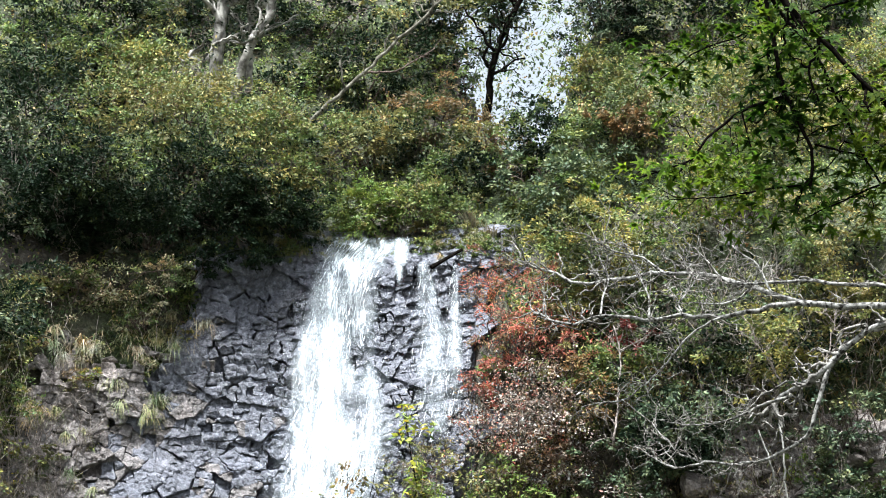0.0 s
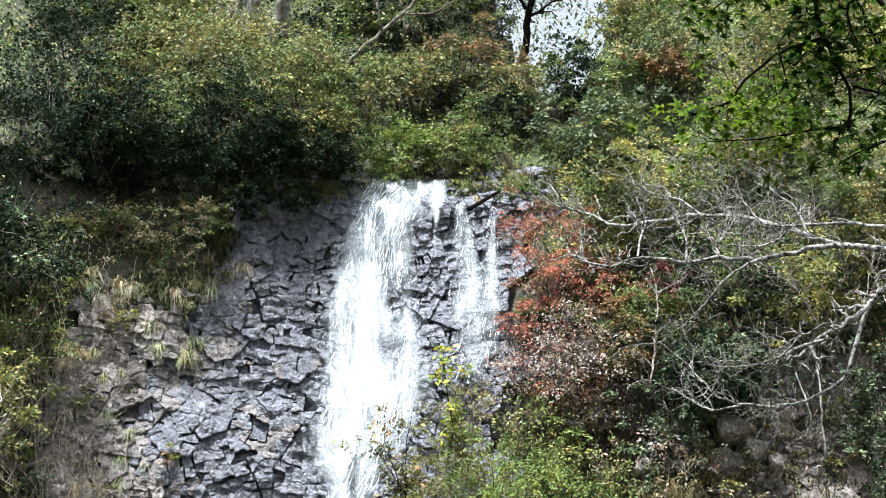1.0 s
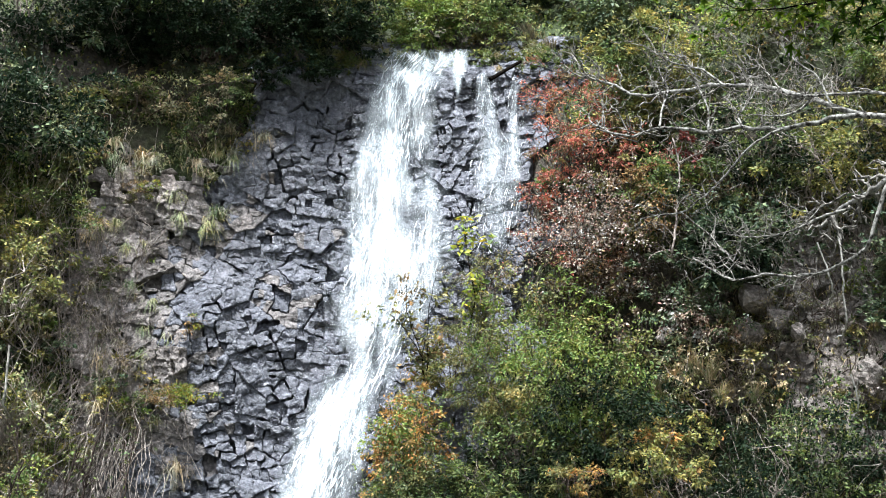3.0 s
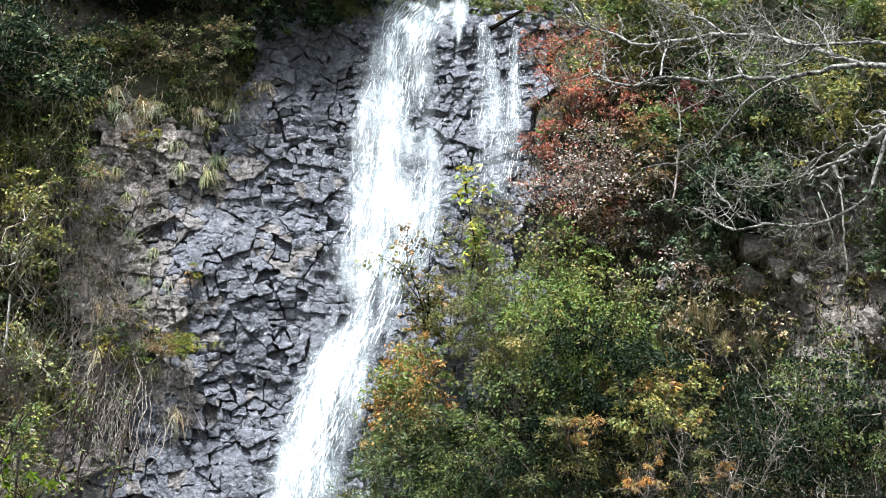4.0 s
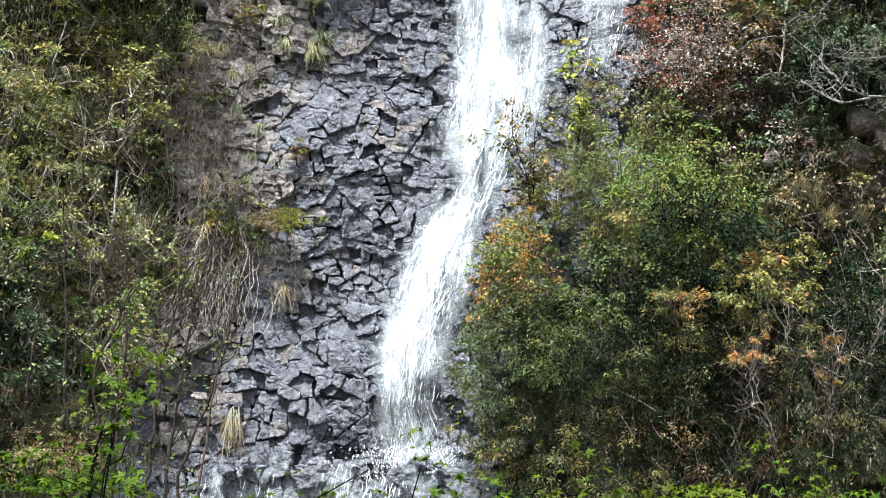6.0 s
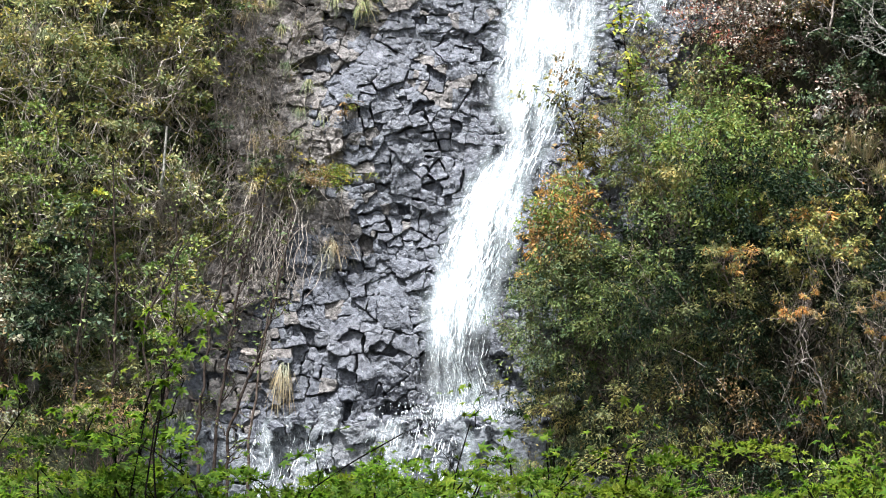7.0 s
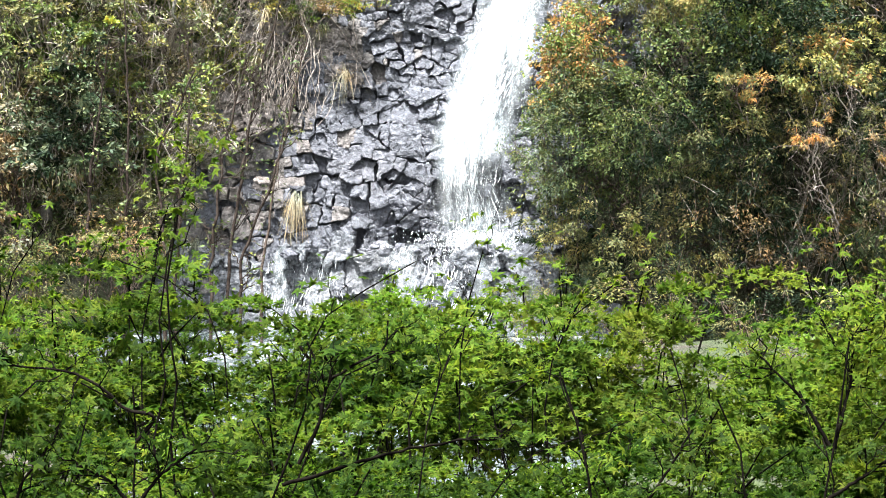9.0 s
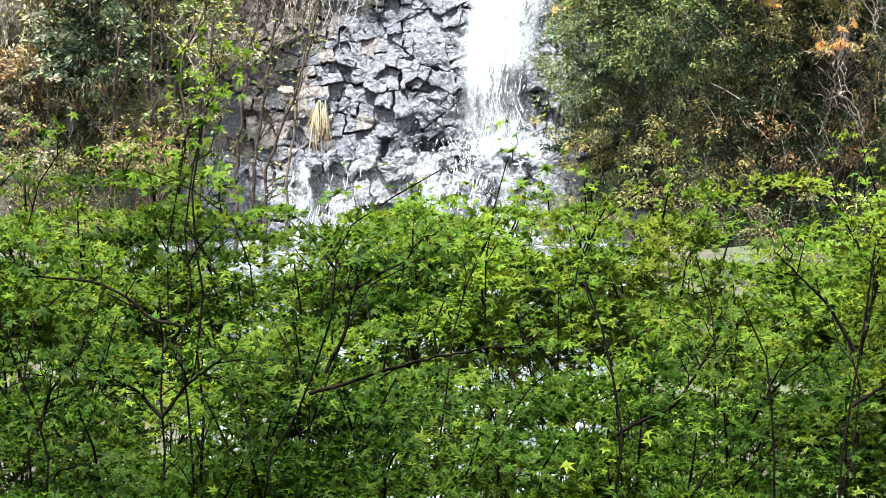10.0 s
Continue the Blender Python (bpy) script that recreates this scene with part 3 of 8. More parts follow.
def tuft(name, x, y, z, length, count, mat, label, hang=0.6, seed=0, category="grass", width=0.014, fan=0.5, group="grass tufts on the rock"):
    """A tussock: bent blades from one root."""
    rng = np.random.default_rng(seed + int(abs(x * 53 + z * 29) * 10))
    ob = thing(name, (x, y, z), label, category, group)
    n = 6
    s = np.linspace(0, 1, n)
    az = rng.uniform(0, 2 * np.pi, count)
    lean = rng.uniform(0.15, 1.0, count) * fan
    ln = length * rng.uniform(0.5, 1.15, count)
    rad = ln[:, None] * (np.sin(lean)[:, None] * s + 0.35 * lean[:, None] * s ** 2)
    up = ln[:, None] * (np.cos(lean)[:, None] * s * 0.8 - hang * s ** 2 * 1.25 * rng.uniform(0.6, 1.2, count)[:, None])
    px = np.cos(az)[:, None] * rad
    py = -np.abs(np.sin(az)[:, None] * rad) - 0.02
    core = rng.normal(size=(count, 2)) * length * 0.07
    p = np.stack([x + px + core[:, :1], y + py, z + up + core[:, 1:]], -1)
    w = np.stack([np.cos(az + 1.57), np.sin(az + 1.57) * 0.3, np.zeros(count)], -1)[:, None] * (width * (1 - 0.85 * s))[None, :, None]
    v = np.stack([p - w, p + w], 2)
    i, j = np.meshgrid(np.arange(count), np.arange(n - 1), indexing="ij")
    q = i * 2 * n + j * 2
    t = np.concatenate([np.stack([q, q + 1, q + 3], -1).reshape(-1, 3), np.stack([q, q + 3, q + 2], -1).reshape(-1, 3)])
    mesh_part("tussock", tri_mesh("tussock", v.reshape(-1, 3), t), mat, ob)
    return ob


def scrub(name, label, category, mat, rng, places, length, width):
    """Uncountable low growth as one object: small bent blades or leaves at the given places."""
    n = len(places)
    az = rng.uniform(0, 2 * np.pi, n)
    ln = length * rng.uniform(0.4, 1.3, n)
    way = np.stack([np.cos(az) * 0.7, -0.3 - 0.4 * rng.random(n), 0.9 * rng.uniform(-0.3, 1, n)], -1)
    mid = places + way * ln[:, None] * 0.55
    tip = places + way * ln[:, None] + np.array((0, 0, -0.45)) * ln[:, None]
    side = np.stack([np.sin(az), np.cos(az) * 0.3, np.zeros(n)], -1) * width
    v = np.stack([places - side * 0.6, places + side * 0.6, mid + side, mid - side, tip], 1)
    k = (np.arange(n) * 5)[:, None, None]
    t = np.array([(0, 1, 2), (0, 2, 3), (3, 2, 4)])[None] + k
    ob = mesh_part(name, tri_mesh(name, v.reshape(-1, 3), t.reshape(-1, 3)), mat)
    return tagged(ob, label, category, kind="stuff")


def on_hill(rng, n, x0, x1, z0, z1, keep=None):
    """Scattered places on the hillside."""
    out = []
    while len(out) < n:
        x, z = rng.uniform(x0, x1), rng.uniform(z0, z1)
        if keep is None or keep(x, z):
            out.append((x, hill_y(x, z) - 0.02, z))
    return np.array(out)


# ---- falling water ----
def strands(name, rng, count, path, back, length, width, mat, parent, lift=(0.1, 0.4), spill=1.0, gaps=-0.15, label=""):
    """Part of the fall: many tapering threads of water. path: rows of (z, middle, half width)."""
    top, low = path[0][0], path[-1][0]
    n = 5
    s = np.linspace(0, 1, n)
    zs = rng.uniform(low, top, count)
    across = np.clip(rng.normal(size=count) * 0.45, -1.0, 1.0) * spill
    even = rng.random(count) < 0.5
    across[even] = rng.uniform(-0.9, 0.9, even.sum()) * spill
    thick = np.array([noise.noise(Vector((c * 2.6, z * 0.55, 4.0))) + 0.5 * noise.noise(Vector((c * 7.0, z * 1.6, 9.0))) for c, z in zip(across, zs)])
    kept = thick > gaps
    zs, across, count = zs[kept], across[kept], int(kept.sum())
    ln = length * rng.uniform(0.35, 1.5, count)
    wd = width * rng.uniform(0.4, 1.6, count)
    off = rng.uniform(*lift, count)
    drift = rng.normal(size=(count, 2)) * 0.02
    z = np.maximum(zs[:, None] - ln[:, None] * s, low - 0.25)
    m, h = span(path, z)
    x = m + h * across[:, None] + drift[:, :1] * s + 0.025 * np.sin(9 * z + 40 * across[:, None])
    y = back(x, z) - off[:, None] * (1 - 0.5 * np.abs(across[:, None]))
    w = wd[:, None] * np.sin(np.pi * (0.06 + 0.9 * s)) ** 0.7
    V = np.stack([np.stack([x - w, y, z], -1), np.stack([x + w, y - 0.02 + drift[:, 1:] * 0.6, z - 0.02], -1)], 2)
    i, j = np.meshgrid(np.arange(count), np.arange(n - 1), indexing="ij")
    q = i * 2 * n + j * 2
    t = np.concatenate([np.stack([q, q + 3, q + 1], -1).reshape(-1, 3), np.stack([q, q + 2, q + 3], -1).reshape(-1, 3)])
    return tagged(mesh_part(name, tri_mesh(name, V.reshape(-1, 3), t), mat, parent, label), kind="stuff")


def spray(name, rng, count, path, back, size, mat, parent, reach=1.5):
    """Drops thrown off the edges of the fall."""
    z = rng.uniform(path[-1][0] - 0.2, path[0][0], count)
    m, h = span(path, z)
    x = m + h * rng.normal(size=count) * 0.75 * reach
    p = np.stack([x, back(x, z) - rng.uniform(0.15, 0.6, count), z], -1)
    sz = size * rng.uniform(0.4, 1.4, count)
    base = np.array([(0, 0, 1.6), (0.5, 0, 0), (0, -0.5, 0), (-0.5, 0, 0), (0, 0.5, 0), (0, 0, -1.0)])
    f = np.array([(0, 2, 1), (0, 3, 2), (0, 4, 3), (0, 1, 4), (5, 1, 2), (5, 2, 3), (5, 3, 4), (5, 4, 1)])
    v = p[:, None] + base[None] * sz[:, None, None]
    t = f[None] + (np.arange(count) * 6)[:, None, None]
    return tagged(mesh_part(name, tri_mesh(name, v.reshape(-1, 3), t.reshape(-1, 3)), mat, parent), kind="stuff")


def water_veil(name, box, step, streams, back, lift, mat, parent, holes=(), shift=0.0):
    """One layer of falling water. streams: (path, thickness) with paths of (z, middle, half width); holes: (x, z, wide, high, depth) where rock stands out."""
    x, z = np.meshgrid(np.arange(box[0], box[1], step), np.arange(box[2], box[3], step))
    dense = np.full(x.shape, -1.0)
    for path, thick in streams:
        m, h = span(path, z)
        edge = np.abs(x - m) / h
        over = np.maximum(z - path[0][0] - 0.1 * np.sin(7 * x) - 0.07 * np.sin(17 * x + 1), 0) + np.maximum(path[-1][0] - z, 0)
        dense = np.maximum(dense, thick - 0.34 * edge ** 2.0 - 2.5 * over)
    for u, w, wide, high, deep in holes:
        dense -= deep * np.exp(-((x - u) / wide) ** 2 - ((z - w) / high) ** 2)
    dense = np.maximum(dense + shift, -1.0)
    rows, n = x.shape
    v = np.stack([x, back(x, z) - lift * (0.55 + 0.45 * np.clip(dense + 0.3, 0, 1)), z], -1).reshape(-1, 3)
    i, j = np.meshgrid(np.arange(rows - 1), np.arange(n - 1), indexing="ij")
    q = (i * n + j)[(dense[:-1, :-1] > -0.2) | (dense[1:, 1:] > -0.2)]
    me = tri_mesh(name, v, np.concatenate([np.stack([q, q + 1, q + n + 1], -1), np.stack([q, q + n + 1, q + n], -1)]))
    index = np.zeros(len(me.loops), np.int32)
    me.loops.foreach_get("vertex_index", index)
    uv = np.stack([dense.ravel(), np.zeros(dense.size)], -1)
    me.uv_layers.new(name="UVMap").data.foreach_set("uv", uv[index].astype(np.float32).ravel())
    return mesh_part(name, me, mat, parent, smooth=True)


def twigs_from(tubes, line, rng, count, length, r, up=0.2, levels=1, first=0.25, angle=0.9):
    """Side shoots along a limb, which fork again."""
    ends = []
    line = np.asarray(line, float)
    n = len(line)
    for _ in range(count):
        f = rng.uniform(first, 1.0) * (n - 1)
        i = min(int(f), n - 2)
        a = line[i] + (line[i + 1] - line[i]) * (f - i)
        along = unit(line[i + 1] - line[i])
        way = unit(along + rng.normal(size=3) * angle * (1, 0.6, 1) + np.array((0, 0, up)))
        ln = length * rng.uniform(0.4, 1.3)
        shoot = wander(a, a + way * ln, rng, 6, 0.22, rng.uniform(-0.12, 0.18))
        tubes.add(shoot, r, r * 0.4)
        ends.append(shoot)
        if levels > 1:
            ends += twigs_from(tubes, shoot, rng, 3, length * 0.5, r * 0.55, up, levels - 1, 0.3, angle)
    return ends


def smooth_line(points, rng, n=24, sway=0.012):
    """A limb through its turning points."""
    p = np.array(points, float)
    d = np.concatenate([[0], np.cumsum(np.linalg.norm(np.diff(p, axis=0), axis=1))])
    s = np.linspace(0, d[-1], n)
    q = np.stack([np.interp(s, d, p[:, k]) for k in range(3)], -1)
    q[1:-1] = (q[:-2] + 2 * q[1:-1] + q[2:]) / 4
    q[1:-1] += rng.normal(size=(n - 2, 3)) * sway * d[-1] / 4
    return q


def limb(parent, name, points, r0, r1, mat, seed, count=0, length=0.5, up=0.2, levels=2, tr=0.3, angle=0.9, sway=0.012, twig_mat=None):
    """A limb with its twigs as one part; returns its line and its shoots."""
    rng = np.random.default_rng(seed)
    line = smooth_line(points, rng, sway=sway)
    tubes = Tubes(7)
    tubes.add(line, r0, r1)
    ob = mesh_part(name, tubes.mesh(name), mat, parent, smooth=True)
    ends = []
    if count:
        fine = Tubes(5)
        ends = twigs_from(fine, line, rng, count, length, max(r1, r0 * tr), up, levels, angle=angle)
        tagged(mesh_part("twig", fine.mesh("twig"), twig_mat or mat, ob, smooth=True), kind="stuff")
    return line, ends


def leaf_along(parent, ends, seed, count, size, mat, scatter, shape=LEAF, flat=0.7):
    """Leaves along the shoots of a limb."""
    rng = np.random.default_rng(seed)
    pts = np.concatenate([e[1:] for e in ends])
    p = pts[rng.integers(0, len(pts), count)] + rng.normal(size=(count, 3)) * scatter * np.array((1, 1, 0.6))
    return mesh_part("crown", leaves("crown", p, size * rng.uniform(0.6, 1.3, count), rng, shape, flat=flat), mat, parent)


# ---- the rock face of the fall and the ledge below it ----
rock_face("rock_wall_main", "dark wet jointed basalt of the waterfall cliff", FACE, 3.2, 16.3, hill_y, lambda z: 0.95, 4, (ROCK, DRY_ROCK), 300, small=lambda z: 0.05 + 0.03 * max(0.0, min(1.0, (8.5 - z) / 3)), share=0.4)


# weathered rock that stands out of the bank beside the fall
BANK = [(15.2, -8.1, -5.9), (14.2, -8.7, -6.2), (13.2, -9.3, -7.0), (12.0, -9.5, -7.8), (10.5, -9.7, -8.2), (9.3, -9.5, -7.9), (8.1, -9.3, -7.7), (7.1, -10.0, -8.7), (5.4, -10.4, -9.1)]
rock_face("rock_wall_bank", "weathered grey brown rock with mossy cracks beside the fall", BANK, 5.6, 14.2, hill_y, lambda z: 0.8, 14, (PALE_ROCK, DRY_ROCK), 290, 0.18, small=lambda z: 0.06, share=1.0, uneven=1.9, ragged=True)


FAR_BANK = [(12.6, 6.2, 9.9), (11.2, 5.4, 9.8), (10.2, 4.4, 9.6), (9.0, 5.2, 9.2), (8.2, 6.0, 8.6)]
rock_face("rock_wall_thicket", "brown broken rock showing through the thicket", FAR_BANK, 8.3, 12.6, hill_y, lambda z: 0.9, 15, (BANK_ROCK, BANK_ROCK), 100, 0.12, small=lambda z: 0.09, share=0.9, uneven=2.2, ragged=True)


def ledge_y(x, z):
    return 58.2 + 0.1 * (z - 2) + 0.2 * wobble(x, z, 0.8, 4.0)


LEDGE = [(3.6, -12.3, -2.4), (1.2, -12.6, -2.0)]
rock_face("rock_wall_ledge", "low wet grey rock ledge under the fall", LEDGE, 0.6, 3.72, ledge_y, lambda z: 1.0, 9, (LEDGE_ROCK, ROCK), 120, 0.06, small=lambda z: 0.16, uneven=0.5, ragged=True)

# ---- the waterfall ----
MAIN = [(17.16, -1.73, 0.95), (16.40, -2.12, 0.72), (15.66, -2.31, 0.66), (14.42, -2.42, 0.78), (12.80, -2.36, 1.06), (11.44, -2.52, 1.06), (10.40, -2.85, 0.80), (9.76, -3.00, 0.68), (8.75, -3.42, 0.62), (7.24, -3.92, 0.80), (6.01, -4.24, 0.72), (4.91, -4.28, 0.64), (3.95, -4.15, 0.78), (3.45, -4.1, 0.95)]
STREAM_A = [(16.38, -0.45, 0.16), (15.66, -0.39, 0.28), (15.00, -0.30, 0.36), (14.42, -0.22, 0.52), (13.14, -0.20, 0.48), (12.30, -0.25, 0.42)]
STREAM_B = [(16.25, 0.27, 0.10), (15.23, 0.26, 0.17), (14.50, 0.25, 0.28), (12.80, 0.15, 0.25)]
CREST_B = [(17.18, -0.95, 0.25), (16.50, -0.98, 0.17), (16.0, -1.0, 0.06)]
rng = np.random.default_rng(11)
fall = thing("waterfall", (-2.2, 60.0, 3.8), "white frothing waterfall over dark stepped rock", "waterfall")
STREAMS = [(MAIN, 0.63), (STREAM_A, 0.40), (STREAM_B, 0.38), (CREST_B, 0.6)]
HOLES = [(-1.95, 14.1, 0.30, 0.75, 0.34), (-2.0, 12.9, 0.42, 0.5, 0.26), (-2.35, 15.9, 0.25, 0.35, 0.15), (-3.15, 9.75, 0.7, 0.42, 0.22), (-3.45, 9.5, 0.25, 0.5, 0.2),
         (-4.2, 4.8, 0.6, 0.5, 0.22), (-4.15, 3.9, 1.1, 0.5, 0.2), (-2.5, 11.2, 0.35, 0.5, 0.14), (-0.2, 12.9, 0.7, 0.7, 0.14), (-3.4, 12.2, 0.3, 0.8, 0.1)]
for lift, shift in ((0.26, 0.0), (0.36, -0.1), (0.46, -0.16)):
    water_veil("water_body", (-6.2, 1.0, 3.6, 17.25), 0.07, STREAMS, hill_many, lift, FILM, fall, HOLES, shift)
strands("main_stream", rng, 2600, MAIN, hill_many, 0.22, 0.003, WATER, fall, (0.2, 0.55), spill=0.95, gaps=-0.12)
strands("side_stream", rng, 260, STREAM_A, hill_many, 0.22, 0.003, WATER, fall, (0.1, 0.35), gaps=-0.1)
strands("side_stream", rng, 160, STREAM_B, hill_many, 0.22, 0.003, WATER, fall, (0.1, 0.35), gaps=-0.1)
spray("spray", rng, 4600, MAIN, hill_many, 0.008, WATER, fall, 1.1)
spray("spray", rng, 700, STREAM_A, hill_many, 0.008, WATER, fall, 1.1)
spray("spray", rng, 400, STREAM_B, hill_many, 0.008, WATER, fall, 1.0)
spray("foam", rng, 2000, [(3.95, -4.2, 0.8), (3.1, -4.2, 1.1)], hill_many, 0.014, WATER, fall, 1.0)
lower = thing("lower_cascade", (-4, 58.2, 1.5), "thin white water sheets over the low rock ledge", "waterfall")


def ledge_front(x, z):
    return 58.15 + 0.1 * (z - 2)


FALLS = [([(top, m, h), (1.0, m - 0.1, h * 1.25)], thick) for m, h, thick, top in ((-11.1, 0.15, 0.36, 3.62), (-11.5, 0.4, 0.17, 3.47), (-8.1, 0.34, 0.3, 3.47), (-7.2, 0.5, 0.17, 3.32), (-5.6, 0.45, 0.33, 3.57), (-4.6, 0.5, 0.12, 3.32), (-3.85, 0.4, 0.28, 3.47), (-9.6, 0.6, 0.12, 3.42))]
for lift, shift in ((0.14, 0.0), (0.22, -0.08)):
    water_veil("water_body", (-12.6, -2.6, 1.0, 3.8), 0.07, FALLS, ledge_front, lift, FILM, lower, (), shift)
for path, thick in FALLS[:6]:
    strands("trickle", rng, 160, path, ledge_front, 0.2, 0.003, WATER, lower, (0.1, 0.3), gaps=-0.3)

# ---- shrubs and trees on the hillside above the fall ----
# olive above, near black below: the bush's light and shade put into colour
shrub("shrub", -6.25, 63.04, 19.98, 3.15, 1.80, 1.20, 8680, 0.118, OLIVE, "broad olive green shrub leaning over the cliff, coloured as the lit top", second=(GREEN, 0.5), droop=0.45)
shrub("shrub", -5.77, 62.03, 18.33, 2.98, 1.60, 0.93, 6200, 0.118, DEEP, "drooping shrub hanging over the cliff edge, leaves darkened for shade", second=(GREEN, 0.2), droop=0.45)
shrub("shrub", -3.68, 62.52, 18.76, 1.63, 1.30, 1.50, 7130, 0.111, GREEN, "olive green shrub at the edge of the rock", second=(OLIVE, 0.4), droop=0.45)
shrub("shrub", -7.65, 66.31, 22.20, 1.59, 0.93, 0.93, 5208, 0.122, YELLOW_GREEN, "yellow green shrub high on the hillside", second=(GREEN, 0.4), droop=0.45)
# near-black leaves on the next shrubs: shade put into the colour
shrub("shrub", -7.62, 62.73, 17.70, 2.26, 1.00, 1.00, 5859, 0.122, DEEP, "shrub over the rock with shade put into its leaf colour", droop=0.45)
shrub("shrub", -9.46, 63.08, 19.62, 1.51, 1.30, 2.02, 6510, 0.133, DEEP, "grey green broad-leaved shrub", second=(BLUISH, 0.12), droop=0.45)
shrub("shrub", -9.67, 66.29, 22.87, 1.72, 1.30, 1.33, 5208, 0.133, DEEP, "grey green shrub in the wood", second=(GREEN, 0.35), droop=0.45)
shrub("shrub", -8.98, 61.56, 16.92, 1.35, 0.74, 0.74, 3255, 0.133, DEEP, "shrub on the bank with shade put into its leaf colour", second=(BLUISH, 0.2), stems=14, bark=GREY_TWIG, droop=0.45)
shrub("shrub", -1.94, 67.39, 22.41, 2.02, 1.08, 1.08, 6510, 0.111, DEEP, "loose green undergrowth on the hillside", second=(GREEN, 0.5), droop=0.45)
shrub("shrub", -1.88, 65.24, 20.04, 1.57, 0.91, 0.91, 5208, 0.111, OLIVE, "olive undergrowth on the hillside", second=(DEEP, 0.35), droop=0.45)
shrub("shrub", -0.32, 65.79, 20.62, 1.18, 0.92, 0.92, 4166, 0.111, GREEN, "green undergrowth with rusty leaves", second=(BROWN, 0.45), droop=0.45)
shrub("shrub", -1.83, 63.39, 17.89, 1.01, 0.76, 0.76, 4687, 0.101, FRESH, "low fresh green growth above the fall", droop=0.45)
shrub("shrub", -0.30, 63.52, 17.91, 1.14, 0.76, 0.76, 3906, 0.101, GREEN, "low green growth beside the stream", second=(OLIVE, 0.4), droop=0.45)
shrub("shrub", 1.11, 64.79, 19.77, 0.91, 0.78, 0.78, 3383, 0.101, OLIVE, "rusty olive shrub below the gap in the trees", second=(BROWN, 0.5), droop=0.45)
shrub("shrub", 0.21, 64.25, 18.79, 1.28, 0.77, 0.77, 3906, 0.111, DEEP, "dark green undergrowth on the steep hillside", second=(GREEN,0.4), droop=0.45)
shrub("shrub", 2.38, 64.01, 19.56, 1.15, 1.02, 1.02, 4947, 0.122, DEEP, "dark green leafy shrub below the gap", second=(GREEN, 0.4), droop=0.45)
shrub("shrub", 2.71, 62.62, 18.10, 1.50, 1.00, 1.00, 5468, 0.133, BLUISH, "grey green broad-leaved shrub", second=(GREEN, 0.4), droop=0.45)
shrub("shrub", 4.19, 64.20, 20.76, 1.41, 1.30, 1.41, 6510, 0.111, GREEN, "tall green shrub beside the gap in the trees", second=(OLIVE, 0.35), droop=0.45)
shrub("shrub", 3.58, 64.82, 21.64, 0.52, 0.52, 0.65, 1562, 0.111, YELLOW_GREEN, "small yellow green shrub", droop=0.45)
shrub("shrub", 4.23, 62.90, 19.82, 0.75, 0.38, 0.38, 1953, 0.111, BROWN, "brown dry leaves on a low shrub", droop=0.45)
shrub("shrub", 7.56, 63.11, 20.25, 2.52, 1.30, 2.02, 10416, 0.111, YELLOW_GREEN, "wide yellow green shrub on the hillside", second=(GREEN, 0.45), droop=0.45)
shrub("shrub", 6.33, 61.10, 17.64, 2.08, 1.22, 1.22, 6510, 0.111, GREEN, "green shrub with yellowing leaves", second=(YELLOW_GREEN, 0.45), droop=0.45)
shrub("shrub", 3.35, 60.64, 16.42, 1.82, 0.85, 0.85, 6510, 0.111, YELLOW_GREEN, "yellow green shrub beside the fall", second=(GREEN, 0.3), droop=0.45)
shrub("shrub", 8.32, 59.39, 16.24, 1.43, 1.07, 1.07, 5208, 0.111, OLIVE, "olive thicket on the hillside", second=(GREEN, 0.5), droop=0.45)
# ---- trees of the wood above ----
wood_tree = thing('tree', (1.08, 66.61, 21.36), 'forked tree coloured as a silhouette against the bright sky', 'tree')
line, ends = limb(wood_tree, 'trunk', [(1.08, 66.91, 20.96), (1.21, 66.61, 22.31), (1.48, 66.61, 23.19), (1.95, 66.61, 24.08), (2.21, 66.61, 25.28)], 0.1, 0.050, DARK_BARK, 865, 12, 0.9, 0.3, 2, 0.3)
leaf_along(wood_tree, ends, 190, 1100, 0.095, DEEP, 0.3)
wood_tree = thing('tree', (-5.50, 65.00, 21.45), 'pale-barked tree in the wood above', 'tree')
line, ends = limb(wood_tree, 'trunk', [(-5.50, 65.29, 21.06), (-5.42, 65.00, 22.30), (-5.29, 65.00, 23.46), (-5.37, 65.00, 24.48), (-5.20, 65.00, 25.66)], 0.19, 0.095, GREY_BARK, 362, 12, 1.0, 0.3, 2, 0.3)
leaf_along(wood_tree, ends, 155, 900, 0.11, DEEP, 0.3)
wood_tree = thing('tree', (-5.04, 64.76, 21.16), 'leaning pale-barked tree above the shrubs', 'tree')
line, ends = limb(wood_tree, 'trunk', [(-5.04, 65.06, 20.77), (-4.75, 64.76, 21.93), (-4.46, 64.76, 22.64), (-4.10, 64.76, 23.14), (-3.95, 64.76, 24.66)], 0.14, 0.070, GREY_BARK, 395, 12, 1.0, 0.3, 2, 0.3)
leaf_along(wood_tree, ends, 170, 900, 0.11, DEEP, 0.3)
wood_tree = thing('tree', (-4.70, 65.43, 21.85), 'slim pale-barked tree in the wood above', 'tree')
line, ends = limb(wood_tree, 'trunk', [(-4.70, 65.72, 21.46), (-4.67, 65.43, 22.86), (-4.62, 65.43, 23.73), (-4.51, 65.43, 24.90)], 0.1, 0.050, GREY_BARK, 425, 12, 1.0, 0.3, 2, 0.3)
leaf_along(wood_tree, ends, 135, 500, 0.11, DEEP, 0.3)
